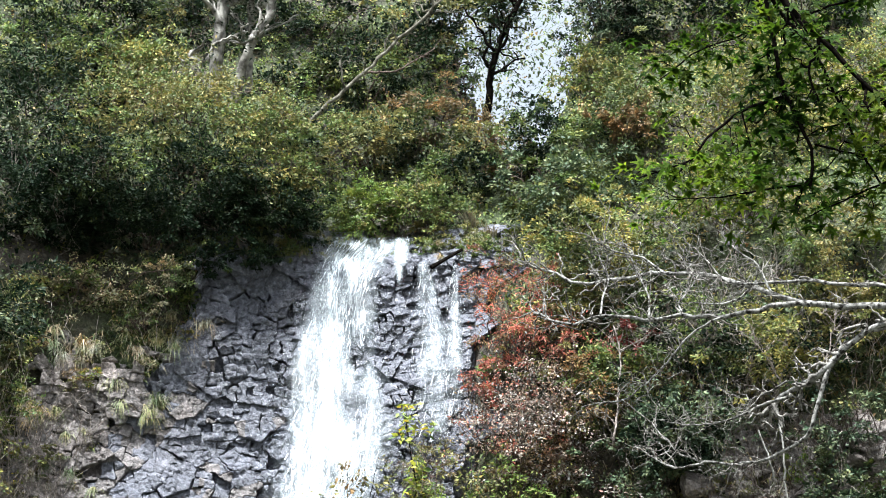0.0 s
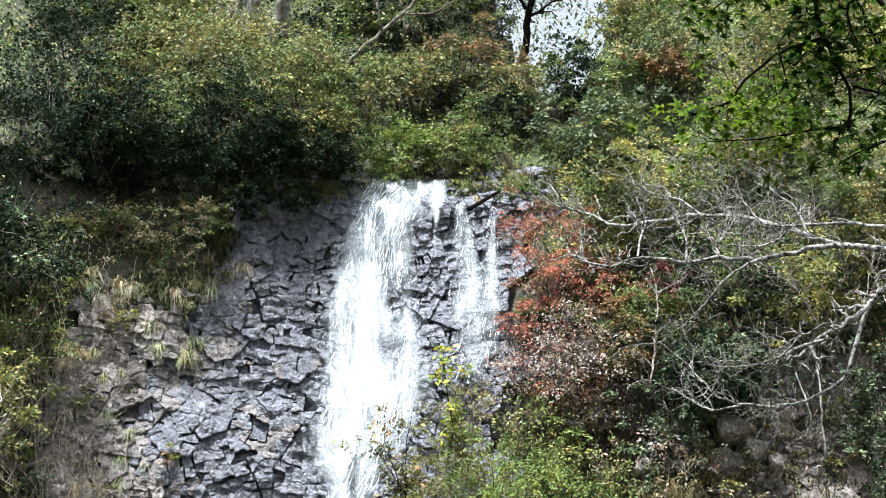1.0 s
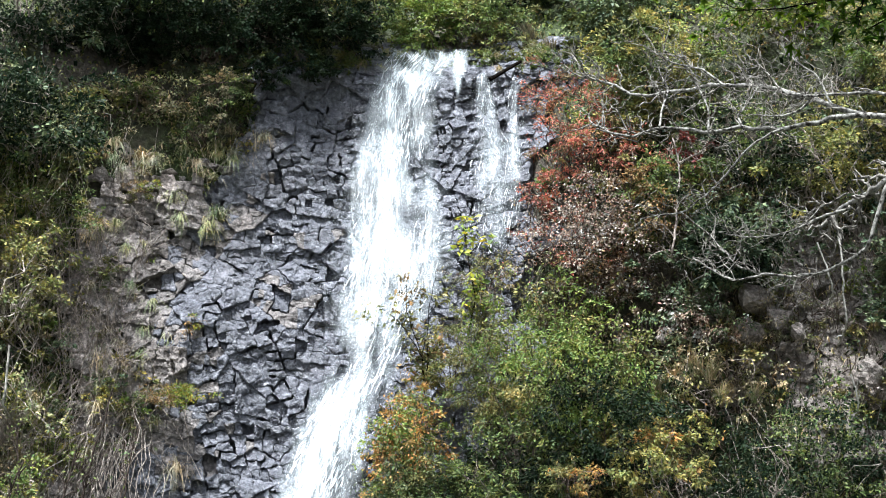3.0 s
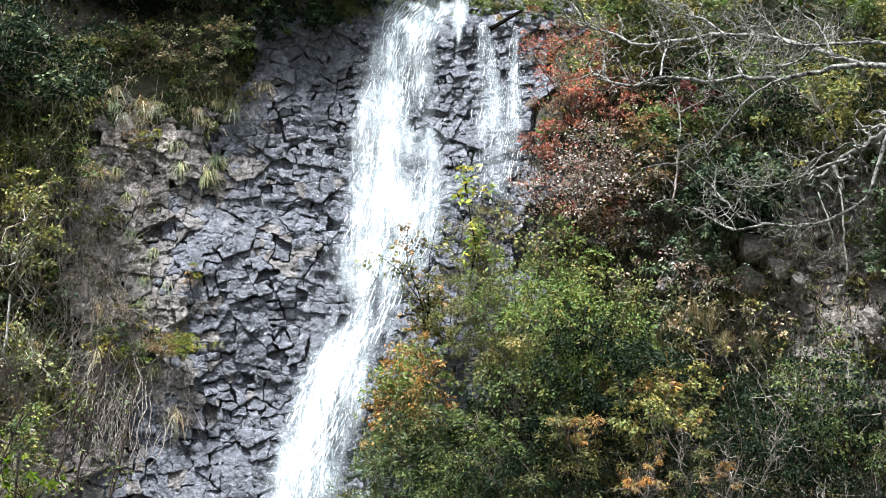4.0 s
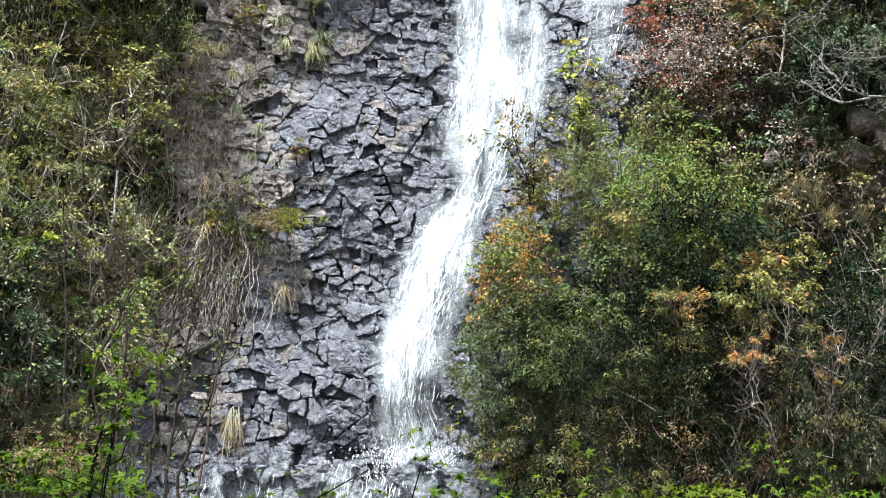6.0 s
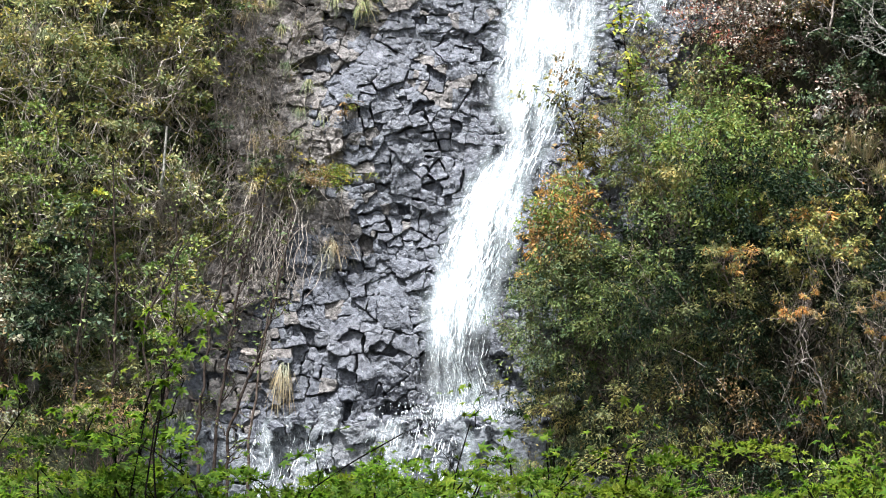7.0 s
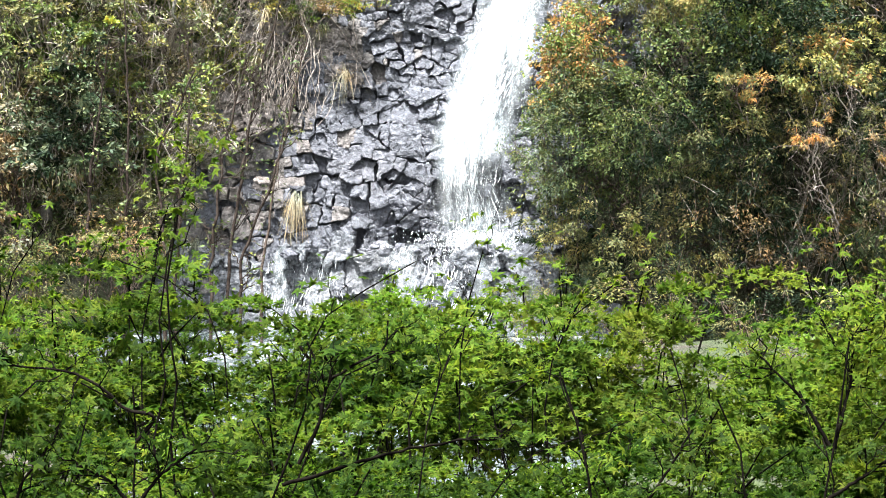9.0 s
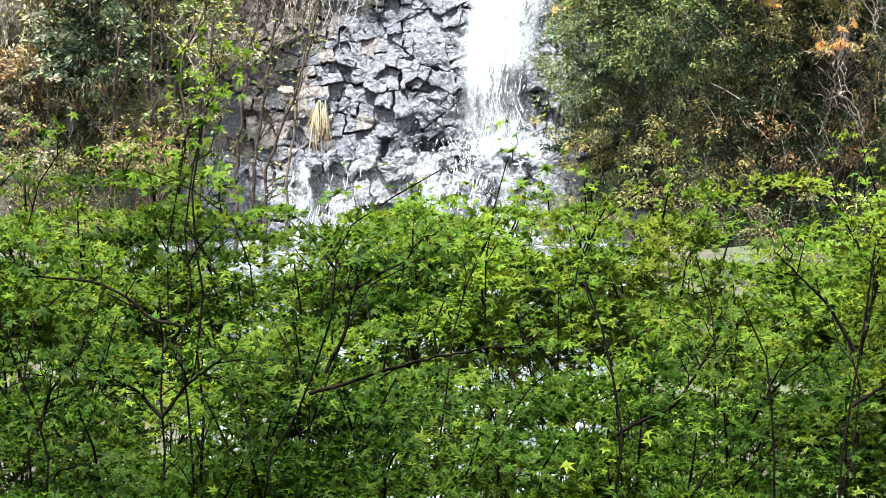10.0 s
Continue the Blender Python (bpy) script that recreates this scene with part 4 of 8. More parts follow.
wood_tree = thing('tree', (-3.61, 64.62, 20.34), 'long bare leaning bough of a fallen tree', 'tree')
line, ends = limb(wood_tree, 'trunk', [(-3.61, 64.92, 19.94), (-2.90, 64.62, 20.65), (-1.86, 64.62, 21.56), (-1.09, 64.62, 22.40), (-0.44, 64.62, 22.90), (0.08, 64.62, 23.55)], 0.062, 0.03, BOUGH_BARK, 505, 12, 0.8, 0.3, 2, 0.3)
leaf_along(wood_tree, ends, 223, 60, 0.17, OLIVE, 0.3)
limb(wood_tree, 'branch', [(-1.83, 65.87, 21.97), (-1.10, 65.50, 21.89), (-0.18, 65.99, 22.62)], 0.03, 0.01, TWIG_BARK, 77, 6, 0.5)
shrub("shrub", -9.12, 68.30, 24.70, 2.46, 0.82, 0.82, 4464, 0.124, DEEP, "leafy undergrowth of the wood above the fall", second=(GREEN, 0.25))
shrub("shrub", -6.34, 69.67, 25.21, 2.09, 0.70, 0.70, 4017, 0.124, DEEP, "leafy undergrowth of the wood above the fall", second=(BLUISH, 0.4))
shrub("shrub", -3.12, 69.54, 24.77, 2.23, 0.97, 0.97, 5022, 0.124, DEEP, "leafy undergrowth of the wood above the fall", second=(GREEN, 0.25))
shrub("shrub", -0.60, 68.66, 23.85, 1.37, 1.24, 1.24, 4017, 0.124, DEEP, "leafy undergrowth of the wood above the fall", second=(OLIVE, 0.3), droop=0.45)
shrub("shrub", 0.08, 69.50, 24.74, 0.83, 0.83, 1.53, 2455, 0.124, DEEP, "leafy undergrowth of the wood above the fall", second=(GREEN, 0.25))
shrub("shrub", 4.04, 68.14, 24.33, 1.23, 1.23, 1.36, 4017, 0.124, DEEP, "leafy undergrowth of the wood above the fall", second=(BLUISH, 0.4))
shrub("shrub", 6.28, 67.23, 24.08, 1.75, 1.30, 1.34, 5022, 0.124, DEEP, "leafy undergrowth of the wood above the fall", second=(GREEN, 0.25))
shrub("shrub", 8.87, 66.23, 23.85, 2.12, 1.19, 1.19, 5022, 0.124, DEEP, "leafy undergrowth of the wood above the fall", second=(GREEN, 0.25), droop=0.45)
shrub("shrub", 1.33, 69.49, 24.90, 1.11, 0.56, 0.56, 1450, 0.124, DEEP, "leafy undergrowth of the wood above the fall", second=(GREEN, 0.25))
# paler leaves on these three stand for sunlit sprays
shrub("shrub", -7.83, 66.30, 22.20, 1.50, 0.80, 0.75, 3000, 0.100, YELLOW_GREEN, "yellow green shrub on the hilltop, coloured as sunlit sprays", second=(OLIVE, 0.35), droop=0.45)
shrub("shrub", -8.40, 63.60, 19.70, 1.00, 0.80, 0.80, 2600, 0.095, OLIVE, "olive shrub with sunlit sprays put into leaf colour", second=(YELLOW_GREEN, 0.5), droop=0.45)
shrub("shrub", -6.10, 64.60, 21.00, 1.80, 0.90, 0.55, 3400, 0.095, OLIVE, "sunlit sprays on top of the broad shrub, put into leaf colour", second=(YELLOW_GREEN, 0.4), droop=0.45)
shrub("shrub", -3.83, 64.40, 19.90, 1.20, 0.80, 0.70, 2600, 0.095, OLIVE, "dull olive shrub above the fall", second=(GREEN, 0.4), droop=0.45)
shrub("shrub", 4.36, 67.20, 23.80, 1.00, 0.90, 1.10, 3000, 0.115, DEEP, "dark evergreen crown beside the gap in the trees", second=(BLUISH, 0.25), droop=0.45)
shrub("shrub", 0.50, 68.80, 25.00, 1.10, 0.80, 0.55, 2400, 0.110, GREEN, "leafy boughs hanging into the gap in the trees", second=(OLIVE, 0.4))
shrub("shrub", 1.55, 69.00, 24.85, 0.75, 0.60, 0.40, 1100, 0.100, GREEN, "loose leafy boughs hanging into the gap in the trees", second=(DEEP, 0.4), hollow=0.0)
shrub("shrub", 7.62, 64.00, 21.40, 1.60, 0.90, 0.80, 3200, 0.100, YELLOW_GREEN, "pale yellow green growth behind the hanging maple", second=(GREEN, 0.3), droop=0.45)
shrub("shrub", 9.30, 62.20, 19.80, 1.30, 0.90, 0.90, 2600, 0.100, YELLOW_GREEN, "yellow green thicket on the steep hillside", second=(OLIVE, 0.4), droop=0.45)
shrub("shrub", -4.10, 67.30, 22.00, 1.10, 0.60, 0.70, 2200, 0.1, DEEP, "dark leafy undergrowth behind the pale trunks", second=(GREEN, 0.35), droop=0.4)
shrub("shrub", -2.95, 67.60, 22.50, 1.10, 0.60, 0.70, 2000, 0.1, DEEP, "dark leafy undergrowth behind the leaning bough", second=(GREEN, 0.4), droop=0.4)
shrub("shrub", -4.60, 68.90, 23.90, 1.30, 0.70, 0.80, 2400, 0.1, DEEP, "dark leaves of the wood behind the pale trunks", second=(GREEN, 0.2), droop=0.4)
shrub("shrub", -6.90, 68.60, 24.00, 1.40, 0.70, 0.70, 2200, 0.1, DEEP, "dark leaves of the wood above the shrubs", second=(OLIVE, 0.2), droop=0.4)
shrub("shrub", 10.20, 63.90, 21.60, 1.20, 0.70, 0.90, 2400, 0.1, YELLOW_GREEN, "yellow green growth high on the hillside", second=(GREEN, 0.4), droop=0.4)
shrub("shrub", 0.55, 67.40, 22.60, 0.50, 0.50, 0.80, 1300, 0.09, GREEN, "leafy shrub at the edge of the gap in the trees", second=(DEEP, 0.5), droop=0.4)
shrub("shrub", 3.30, 66.80, 22.70, 0.55, 0.50, 0.95, 1500, 0.09, GREEN, "leafy shrub at the edge of the gap in the trees", second=(DEEP, 0.5), droop=0.4)
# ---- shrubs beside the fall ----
# shade under the overhanging bush, put into these shrubs' leaf colour
shrub("shrub", -6.83, 61.37, 17.26, 1.35, 0.74, 0.74, 4836, 0.108, DEEP, "shrub over the rock, leaf colour darkened for shade", droop=0.45)
shrub("shrub", -4.77, 61.99, 17.57, 1.24, 0.74, 0.74, 4836, 0.108, DEEP, "shrub at the rock edge, leaf colour darkened for shade", droop=0.45)
shrub("shrub", -3.40, 61.98, 17.34, 0.87, 0.56, 0.56, 2790, 0.108, DEEP, "small shrub at the crest, leaf colour darkened for shade", droop=0.45)
shrub("shrub", -8.54, 61.16, 17.73, 1.10, 0.86, 0.86, 3906, 0.108, DEEP, "shrub on the bank, leaf colour darkened for shade", stems=14, bark=GREY_TWIG, droop=0.45)
shrub("shrub", -10.72, 60.69, 17.95, 1.58, 1.30, 1.58, 5580, 0.118, DEEP, "leafy shrub high on the bank, coloured dark for shade", second=(BLUISH, 0.1), stems=14, bark=GREY_TWIG, droop=0.45)
shrub("shrub", -8.13, 60.83, 18.28, 1.34, 1.09, 1.09, 4185, 0.108, DEEP, "drooping shrub over the bank, coloured dark for shade", second=(GREEN, 0.3), droop=0.45)
shrub("shrub", -2.25, 57.86, 5.28, 0.93, 0.93, 1.62, 5580, 0.099, GREEN, "grey green shrub leaning to the water", second=(BLUISH, 0.5), sprigs=2.4, shape=LONG_LEAF, droop=1.0, spray=0.9, flat=0.35)
shrub("shrub", -2.23, 57.55, 3.76, 0.81, 0.81, 0.92, 3255, 0.099, OLIVE, "olive shrub at the foot of the fall", second=(DEEP, 0.4), sprigs=2.4, shape=LONG_LEAF, droop=1.0, spray=0.9, flat=0.35)
shrub("shrub", -1.81, 57.99, 6.45, 0.87, 0.87, 0.99, 3255, 0.099, GREEN, "green shrub beside the water", second=(OLIVE, 0.4), sprigs=2.4, droop=1.0, spray=0.9, flat=0.35)
shrub("shrub", 5.89, 59.19, 10.07, 1.78, 0.71, 0.71, 2418, 0.091, DRY_GRASS, "dry brown scrub over the rocks", second=(OLIVE, 0.4), shape=LONG_LEAF, stems=14, droop=1.0, spray=0.9, flat=0.35)
shrub("shrub", 4.11, 59.27, 10.30, 1.30, 0.95, 0.95, 3348, 0.099, BLUISH, "pale grey green shrub with dry twigs", second=(PINKISH, 0.3), stems=12, droop=1.0, spray=0.9, flat=0.35)
shrub("shrub", 1.52, 60.33, 14.74, 1.03, 1.03, 1.27, 2604, 0.107, RED, "tall red-leaved shrub beside the fall", spread=0.34, second=(BROWN, 0.25), stems=9, shape=LONG_LEAF, sprigs=2.5, droop=0.45)
shrub("shrub", 2.12, 60.11, 14.00, 0.96, 0.96, 0.96, 1953, 0.112, RED, "loose red-leaved shrub beside the fall", stems=9, shape=LONG_LEAF, sprigs=2.5, second=(OLIVE, 0.3), droop=0.45)
shrub("shrub", 0.80, 60.31, 13.04, 0.54, 0.54, 0.72, 976, 0.096, RED, "small red-leaved shrub by the fall", droop=0.45)
shrub("shrub", 4.06, 59.44, 14.07, 0.59, 0.33, 0.33, 465, 0.108, CRIMSON, "small crimson-leaved shrub on the bank", stems=14, bark=GREY_TWIG, droop=0.45)
shrub("shrub", 1.50, 59.61, 12.11, 1.25, 1.25, 1.25, 2951, 0.078, PINKISH, "shrub of dry pinkish grey leaves", second=(RED, 0.2), spread=0.42, hollow=0.0, sprigs=4, stems=18, droop=0.45)
shrub("shrub", 2.40, 59.71, 12.44, 0.96, 0.96, 0.96, 1692, 0.078, PINKISH, "loose shrub of dry pinkish grey leaves", second=(BROWN, 0.3), spread=0.42, hollow=0.0, sprigs=4, stems=18, droop=0.45)
shrub("shrub", 2.75, 60.72, 15.03, 0.97, 0.73, 0.73, 2604, 0.111, OLIVE, "olive shrub behind the red leaves", second=(YELLOW_GREEN, 0.4), droop=0.45)
shrub("shrub", 5.48, 59.92, 14.14, 1.80, 0.96, 0.96, 5859, 0.111, GREEN, "green undergrowth on the bank", second=(DEEP, 0.35), stems=14, bark=GREY_TWIG, droop=0.45)
shrub("shrub", 3.80, 60.03, 13.13, 1.56, 0.84, 0.84, 5208, 0.111, GREEN, "green undergrowth beside the dry shrub", second=(BROWN, 0.25), droop=0.45)
shrub("shrub", 7.19, 59.06, 13.38, 1.77, 1.06, 1.06, 5859, 0.111, YELLOW_GREEN, "green and yellow shrub on the bank", second=(DEEP, 0.35), stems=14, bark=GREY_TWIG, droop=0.45)
shrub("shrub", 4.91, 58.91, 11.71, 1.41, 0.88, 0.88, 6769, 0.133, DEEP, "dense dark evergreen bush", second=(BLUISH, 0.6), droop=0.45)
shrub("shrub", 8.52, 59.09, 14.54, 1.06, 0.95, 0.95, 3255, 0.111, OLIVE, "olive thicket on the bank", second=(YELLOW_GREEN, 0.35), stems=14, bark=GREY_TWIG, droop=0.45)
shrub("shrub", 8.33, 58.63, 11.97, 1.17, 0.94, 0.94, 1300, 0.111, BLUISH, "sparse grey green shrub over brown rock", droop=0.45)
shrub("shrub", 8.70, 57.87, 9.69, 1.04, 1.04, 1.27, 2300, 0.133, DEEP, "dark leafy shrub on the bank", second=(BLUISH, 0.55), stems=14, bark=GREY_TWIG, droop=0.45)
shrub("shrub", 4.68, 58.95, 9.05, 1.65, 1.06, 1.06, 2200, 0.093, DRY_GRASS, "dry brown twiggy shrub", second=(OLIVE, 0.4), stems=26, bark=GREY_TWIG, sprigs=2.4, droop=1.0, spray=0.9, flat=0.35)
shrub("shrub", 1.36, 58.40, 8.85, 1.75, 1.60, 1.75, 11718, 0.102, FRESH, "large fresh green shrub beside the lower fall", second=(OLIVE, 0.3), sprigs=2.4, droop=1.0, spray=0.9, flat=0.35)
# DEEP leaves in the thicket stand for its shaded core and gaps
shrub("shrub", 2.02, 57.39, 7.79, 1.26, 1.26, 1.26, 6510, 0.102, DEEP, "core of the thicket beside the fall, leaves coloured dark for shade", sprigs=2.4, droop=1.0, spray=0.9, flat=0.35)
shrub("shrub", -0.28, 58.60, 8.99, 0.94, 0.94, 1.52, 4687, 0.093, OLIVE, "olive and yellow shrub over the water", second=(FRESH, 0.4), sprigs=2.4, shape=LONG_LEAF, droop=1.0, spray=0.9, flat=0.35)
shrub("shrub", -1.91, 58.10, 7.52, 0.93, 0.93, 1.10, 3124, 0.102, ORANGE, "shrub with orange autumn leaves at the water", second=(FRESH, 0.45), sprigs=2.4, droop=1.0, spray=0.9, flat=0.35)
shrub("shrub", -0.83, 57.72, 5.61, 1.50, 1.50, 1.50, 9114, 0.102, GREEN, "dense green shrub beside the lower fall", second=(DEEP, 0.45), sprigs=2.4, shape=LONG_LEAF, droop=1.0, spray=0.9, flat=0.35)
shrub("shrub", 0.42, 57.71, 6.54, 1.38, 1.27, 1.27, 6510, 0.102, GREEN, "green thicket with yellowing leaves", second=(DEEP, 0.4), sprigs=2.4, droop=1.0, spray=0.9, flat=0.35)
shrub("shrub", 3.03, 56.94, 7.06, 0.97, 0.97, 0.97, 3410, 0.102, YELLOW_GREEN, "yellow and orange leaved shrub", second=(ORANGE, 0.14), sprigs=2.4, droop=1.0, spray=0.9, flat=0.35)
shrub("shrub", 3.03, 56.89, 5.79, 1.25, 0.91, 0.91, 3410, 0.102, DEEP, "twiggy shrub in the thicket, shaded gaps put into leaf colour", second=(OLIVE, 0.35), stems=14, bark=GREY_TWIG, sprigs=2.4, shape=LONG_LEAF, droop=1.0, spray=0.9, flat=0.35)
shrub("shrub", 1.33, 57.31, 5.35, 1.72, 1.26, 1.26, 6510, 0.102, OLIVE, "olive brown thicket on the steep hillside, shaded gaps put into colour", second=(DEEP, 0.6), sprigs=2.4, shape=LONG_LEAF, droop=1.0, spray=0.9, flat=0.35)
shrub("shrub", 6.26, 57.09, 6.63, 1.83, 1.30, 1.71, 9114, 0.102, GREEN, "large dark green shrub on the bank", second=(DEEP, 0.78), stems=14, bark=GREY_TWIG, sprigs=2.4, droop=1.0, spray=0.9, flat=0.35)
shrub("shrub", 4.51, 56.88, 4.99, 1.37, 1.30, 1.48, 4960, 0.102, OLIVE, "olive twiggy thicket with shaded gaps put into leaf colour", second=(DEEP, 0.78), stems=16, bark=GREY_TWIG, sprigs=2.4, shape=LONG_LEAF, droop=1.0, spray=0.9, flat=0.35)
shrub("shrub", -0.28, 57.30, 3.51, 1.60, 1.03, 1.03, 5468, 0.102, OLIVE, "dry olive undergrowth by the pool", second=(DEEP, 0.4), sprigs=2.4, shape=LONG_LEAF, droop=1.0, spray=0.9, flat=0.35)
shrub("shrub", 2.47, 57.02, 3.62, 1.94, 1.14, 1.14, 4650, 0.102, DEEP, "twiggy brown undergrowth on the steep hillside, coloured dark for shade", second=(BROWN, 0.3), stems=22, bark=GREY_TWIG, sprigs=2.4, shape=LONG_LEAF, droop=1.0, spray=0.9, flat=0.35)
shrub("shrub", 6.96, 56.19, 4.17, 1.91, 1.30, 1.35, 5580, 0.102, OLIVE, "thicket on the steep hillside, leaves darkened for shade", second=(DEEP, 0.78), stems=16, bark=GREY_TWIG, sprigs=2.4, shape=LONG_LEAF, droop=1.0, spray=0.9, flat=0.35)
shrub("shrub", -0.40, 60.30, 11.30, 0.70, 0.60, 0.75, 1700, 0.081, OLIVE, "thin olive shrub at the edge of the water", second=(PINKISH, 0.3), stems=9, sprigs=3, shape=LONG_LEAF, droop=1.0, spray=0.9, flat=0.35)
shrub("shrub", -0.75, 60.00, 10.25, 0.75, 0.60, 0.70, 2000, 0.083, OLIVE, "twiggy olive shrub leaning to the water", second=(YELLOW_GREEN, 0.4), stems=9, sprigs=3, shape=LONG_LEAF, droop=1.0, spray=0.9, flat=0.35)
shrub("shrub", -1.30, 59.80, 9.25, 0.70, 0.60, 0.65, 1900, 0.083, YELLOW_GREEN, "yellowing shrub leaning to the water", second=(OLIVE, 0.4), stems=9, sprigs=3, droop=1.0, spray=0.9, flat=0.35)
shrub("shrub", -1.85, 59.60, 8.45, 0.60, 0.60, 0.55, 1500, 0.083, OLIVE, "olive shrub with orange leaf tips at the water", second=(ORANGE, 0.3), stems=8, sprigs=3, shape=LONG_LEAF, droop=1.0, spray=0.9, flat=0.35)
shrub("shrub", -2.30, 59.40, 7.45, 0.55, 0.50, 0.50, 1300, 0.083, ORANGE, "orange autumn leaves over the water", second=(YELLOW_GREEN, 0.4), stems=8, sprigs=3, droop=1.0, spray=0.9, flat=0.35)
shrub("shrub", -2.55, 59.20, 6.45, 0.55, 0.60, 0.60, 1600, 0.083, GREEN, "green shrub hanging over the water", second=(OLIVE, 0.4), stems=8, sprigs=3, droop=1.0, spray=0.9, flat=0.35)
shrub("shrub", 2.30, 60.12, 11.34, 0.85, 0.60, 0.70, 2200, 0.08, PINKISH, "lower sprays of dry pinkish grey leaves", second=(BROWN, 0.3), spread=0.42, hollow=0.0, sprigs=4, stems=14, droop=0.6)
shrub("shrub", 2.92, 60.10, 12.20, 0.75, 0.60, 0.60, 1600, 0.08, PINKISH, "dry pinkish grey leaves over the bank", second=(OLIVE, 0.35), spread=0.42, hollow=0.0, sprigs=4, stems=12, droop=0.6)
shrub("shrub", 1.33, 60.29, 10.76, 0.80, 0.60, 0.65, 1900, 0.085, OLIVE, "olive brown growth below the dry shrub", second=(BROWN, 0.3), stems=10, sprigs=3, droop=0.8)
sapling = thing('sapling', (3.69, 60.88, 11.71), 'grey bare forked sapling before the dark bank', 'tree', 'saplings in the thicket')
limb(sapling, 'trunk', [(3.69, 60.88, 11.71), (3.58, 59.10, 11.65), (3.68, 59.19, 12.28), (3.74, 59.33, 13.04), (3.79, 59.45, 13.74), (3.65, 59.61, 14.33)], 0.034, 0.014, GREY_TWIG, 1500, 9, 0.5, 0.4, 2, 0.3, 0.8, 0.01)
limb(sapling, 'branch', [(3.79, 59.45, 13.74), (4.24, 59.36, 13.96), (4.78, 59.28, 14.38)], 0.016, 0.007, GREY_TWIG, 1501, 6, 0.4, 0.3, 1, 0.4, 0.8, 0.01)
# ---- the bank beside the rock ----
shrub("shrub", -2.33, 52.00, 1.99, 1.14, 0.9, 0.62, 2000, 0.080, OLIVE, "low dry olive undergrowth on the ground by the stream", second=(GREEN, 0.4), shape=LONG_LEAF, droop=0.6, spread=0.32, root=(-2.33, 52.00, ground_z(-2.33, 52.00)))
shrub("shrub", -0.46, 52.00, 2.19, 1.35, 0.9, 0.73, 2000, 0.080, OLIVE, "low dry olive undergrowth on the ground by the stream", second=(DEEP, 0.4), shape=LONG_LEAF, droop=0.6, spread=0.32, root=(-0.46, 52.00, ground_z(-0.46, 52.00)))
# the hollow under the thicket: shade put into the leaf colour
shrub("shrub", 1.52, 52.00, 2.09, 1.35, 0.9, 0.62, 2000, 0.080, DEEP, "twiggy undergrowth on the ground by the stream, coloured dark for shade", second=(OLIVE, 0.35), shape=LONG_LEAF, droop=0.6, spread=0.32, root=(1.52, 52.00, ground_z(1.52, 52.00)))
shrub("shrub", 3.29, 52.00, 2.19, 1.46, 0.9, 0.73, 2000, 0.080, DEEP, "twiggy undergrowth on the ground by the stream, coloured dark for shade", second=(OLIVE, 0.35), shape=LONG_LEAF, droop=0.6, spread=0.32, root=(3.29, 52.00, ground_z(3.29, 52.00)))
shrub("shrub", -12.33, 52.00, 2.96, 1.14, 0.9, 0.83, 2000, 0.080, OLIVE, "low dry olive undergrowth on the ground by the stream", second=(GREEN, 0.4), shape=LONG_LEAF, droop=0.6, spread=0.32, root=(-12.33, 52.00, ground_z(-12.33, 52.00)))
shrub("shrub", -11.78, 52.00, 1.99, 1.46, 0.9, 0.62, 2000, 0.080, OLIVE, "low dry olive undergrowth on the ground by the stream", second=(DEEP, 0.4), shape=LONG_LEAF, droop=0.6, spread=0.32, root=(-11.78, 52.00, ground_z(-11.78, 52.00)))
shrub("shrub", -10.37, 52.00, 3.37, 0.94, 0.9, 0.42, 2000, 0.080, BROWN, "low dry olive undergrowth on the ground by the stream", second=(OLIVE, 0.4), shape=LONG_LEAF, droop=0.6, spread=0.32, root=(-10.37, 52.00, ground_z(-10.37, 52.00)))
shrub("shrub", 2.25, 52.00, 1.26, 2.08, 0.9, 0.62, 2000, 0.080, DEEP, "twiggy undergrowth on the ground by the stream, coloured dark for shade", second=(OLIVE, 0.35), shape=LONG_LEAF, droop=0.6, spread=0.32, root=(2.25, 52.00, ground_z(2.25, 52.00)))
shrub("shrub", -1.39, 52.00, 1.26, 1.66, 0.9, 0.52, 2000, 0.080, OLIVE, "low dry olive undergrowth on the ground by the stream", second=(GREEN, 0.4), shape=LONG_LEAF, droop=0.6, spread=0.32, root=(-1.39, 52.00, ground_z(-1.39, 52.00)))
shrub("shrub", -8.17, 61.14, 15.48, 1.47, 0.73, 0.73, 3383, 0.066, GRASS, "low green and dry growth on the mossy bank", second=(DRY_GRASS, 0.5), spread=0.3, droop=0.45)
shrub("shrub", -10.22, 59.25, 14.82, 1.66, 1.30, 1.30, 4836, 0.133, DEEP, "dark broad-leaved shrub on the bank", second=(BLUISH, 0.15), stems=14, bark=GREY_TWIG, droop=0.45)
shrub("shrub", -10.46, 59.24, 12.63, 1.78, 1.07, 1.07, 3600, 0.095, YELLOW_GREEN, "green shrub with a few yellow leaves on the bank", second=(GREEN, 0.45), stems=14, bark=PALE_TWIG, droop=0.45)
shrub("shrub", -11.79, 59.12, 14.66, 1.42, 1.30, 1.54, 4092, 0.133, DEEP, "grey green shrub on the bank", second=(BLUISH, 0.15), stems=14, bark=GREY_TWIG, droop=0.45)
shrub("shrub", -10.92, 58.42, 10.79, 1.99, 1.30, 1.40, 3100, 0.111, YELLOW_GREEN, "olive and yellow shrub on the bank", second=(OLIVE, 0.35), stems=24, bark=PALE_TWIG, droop=0.45)
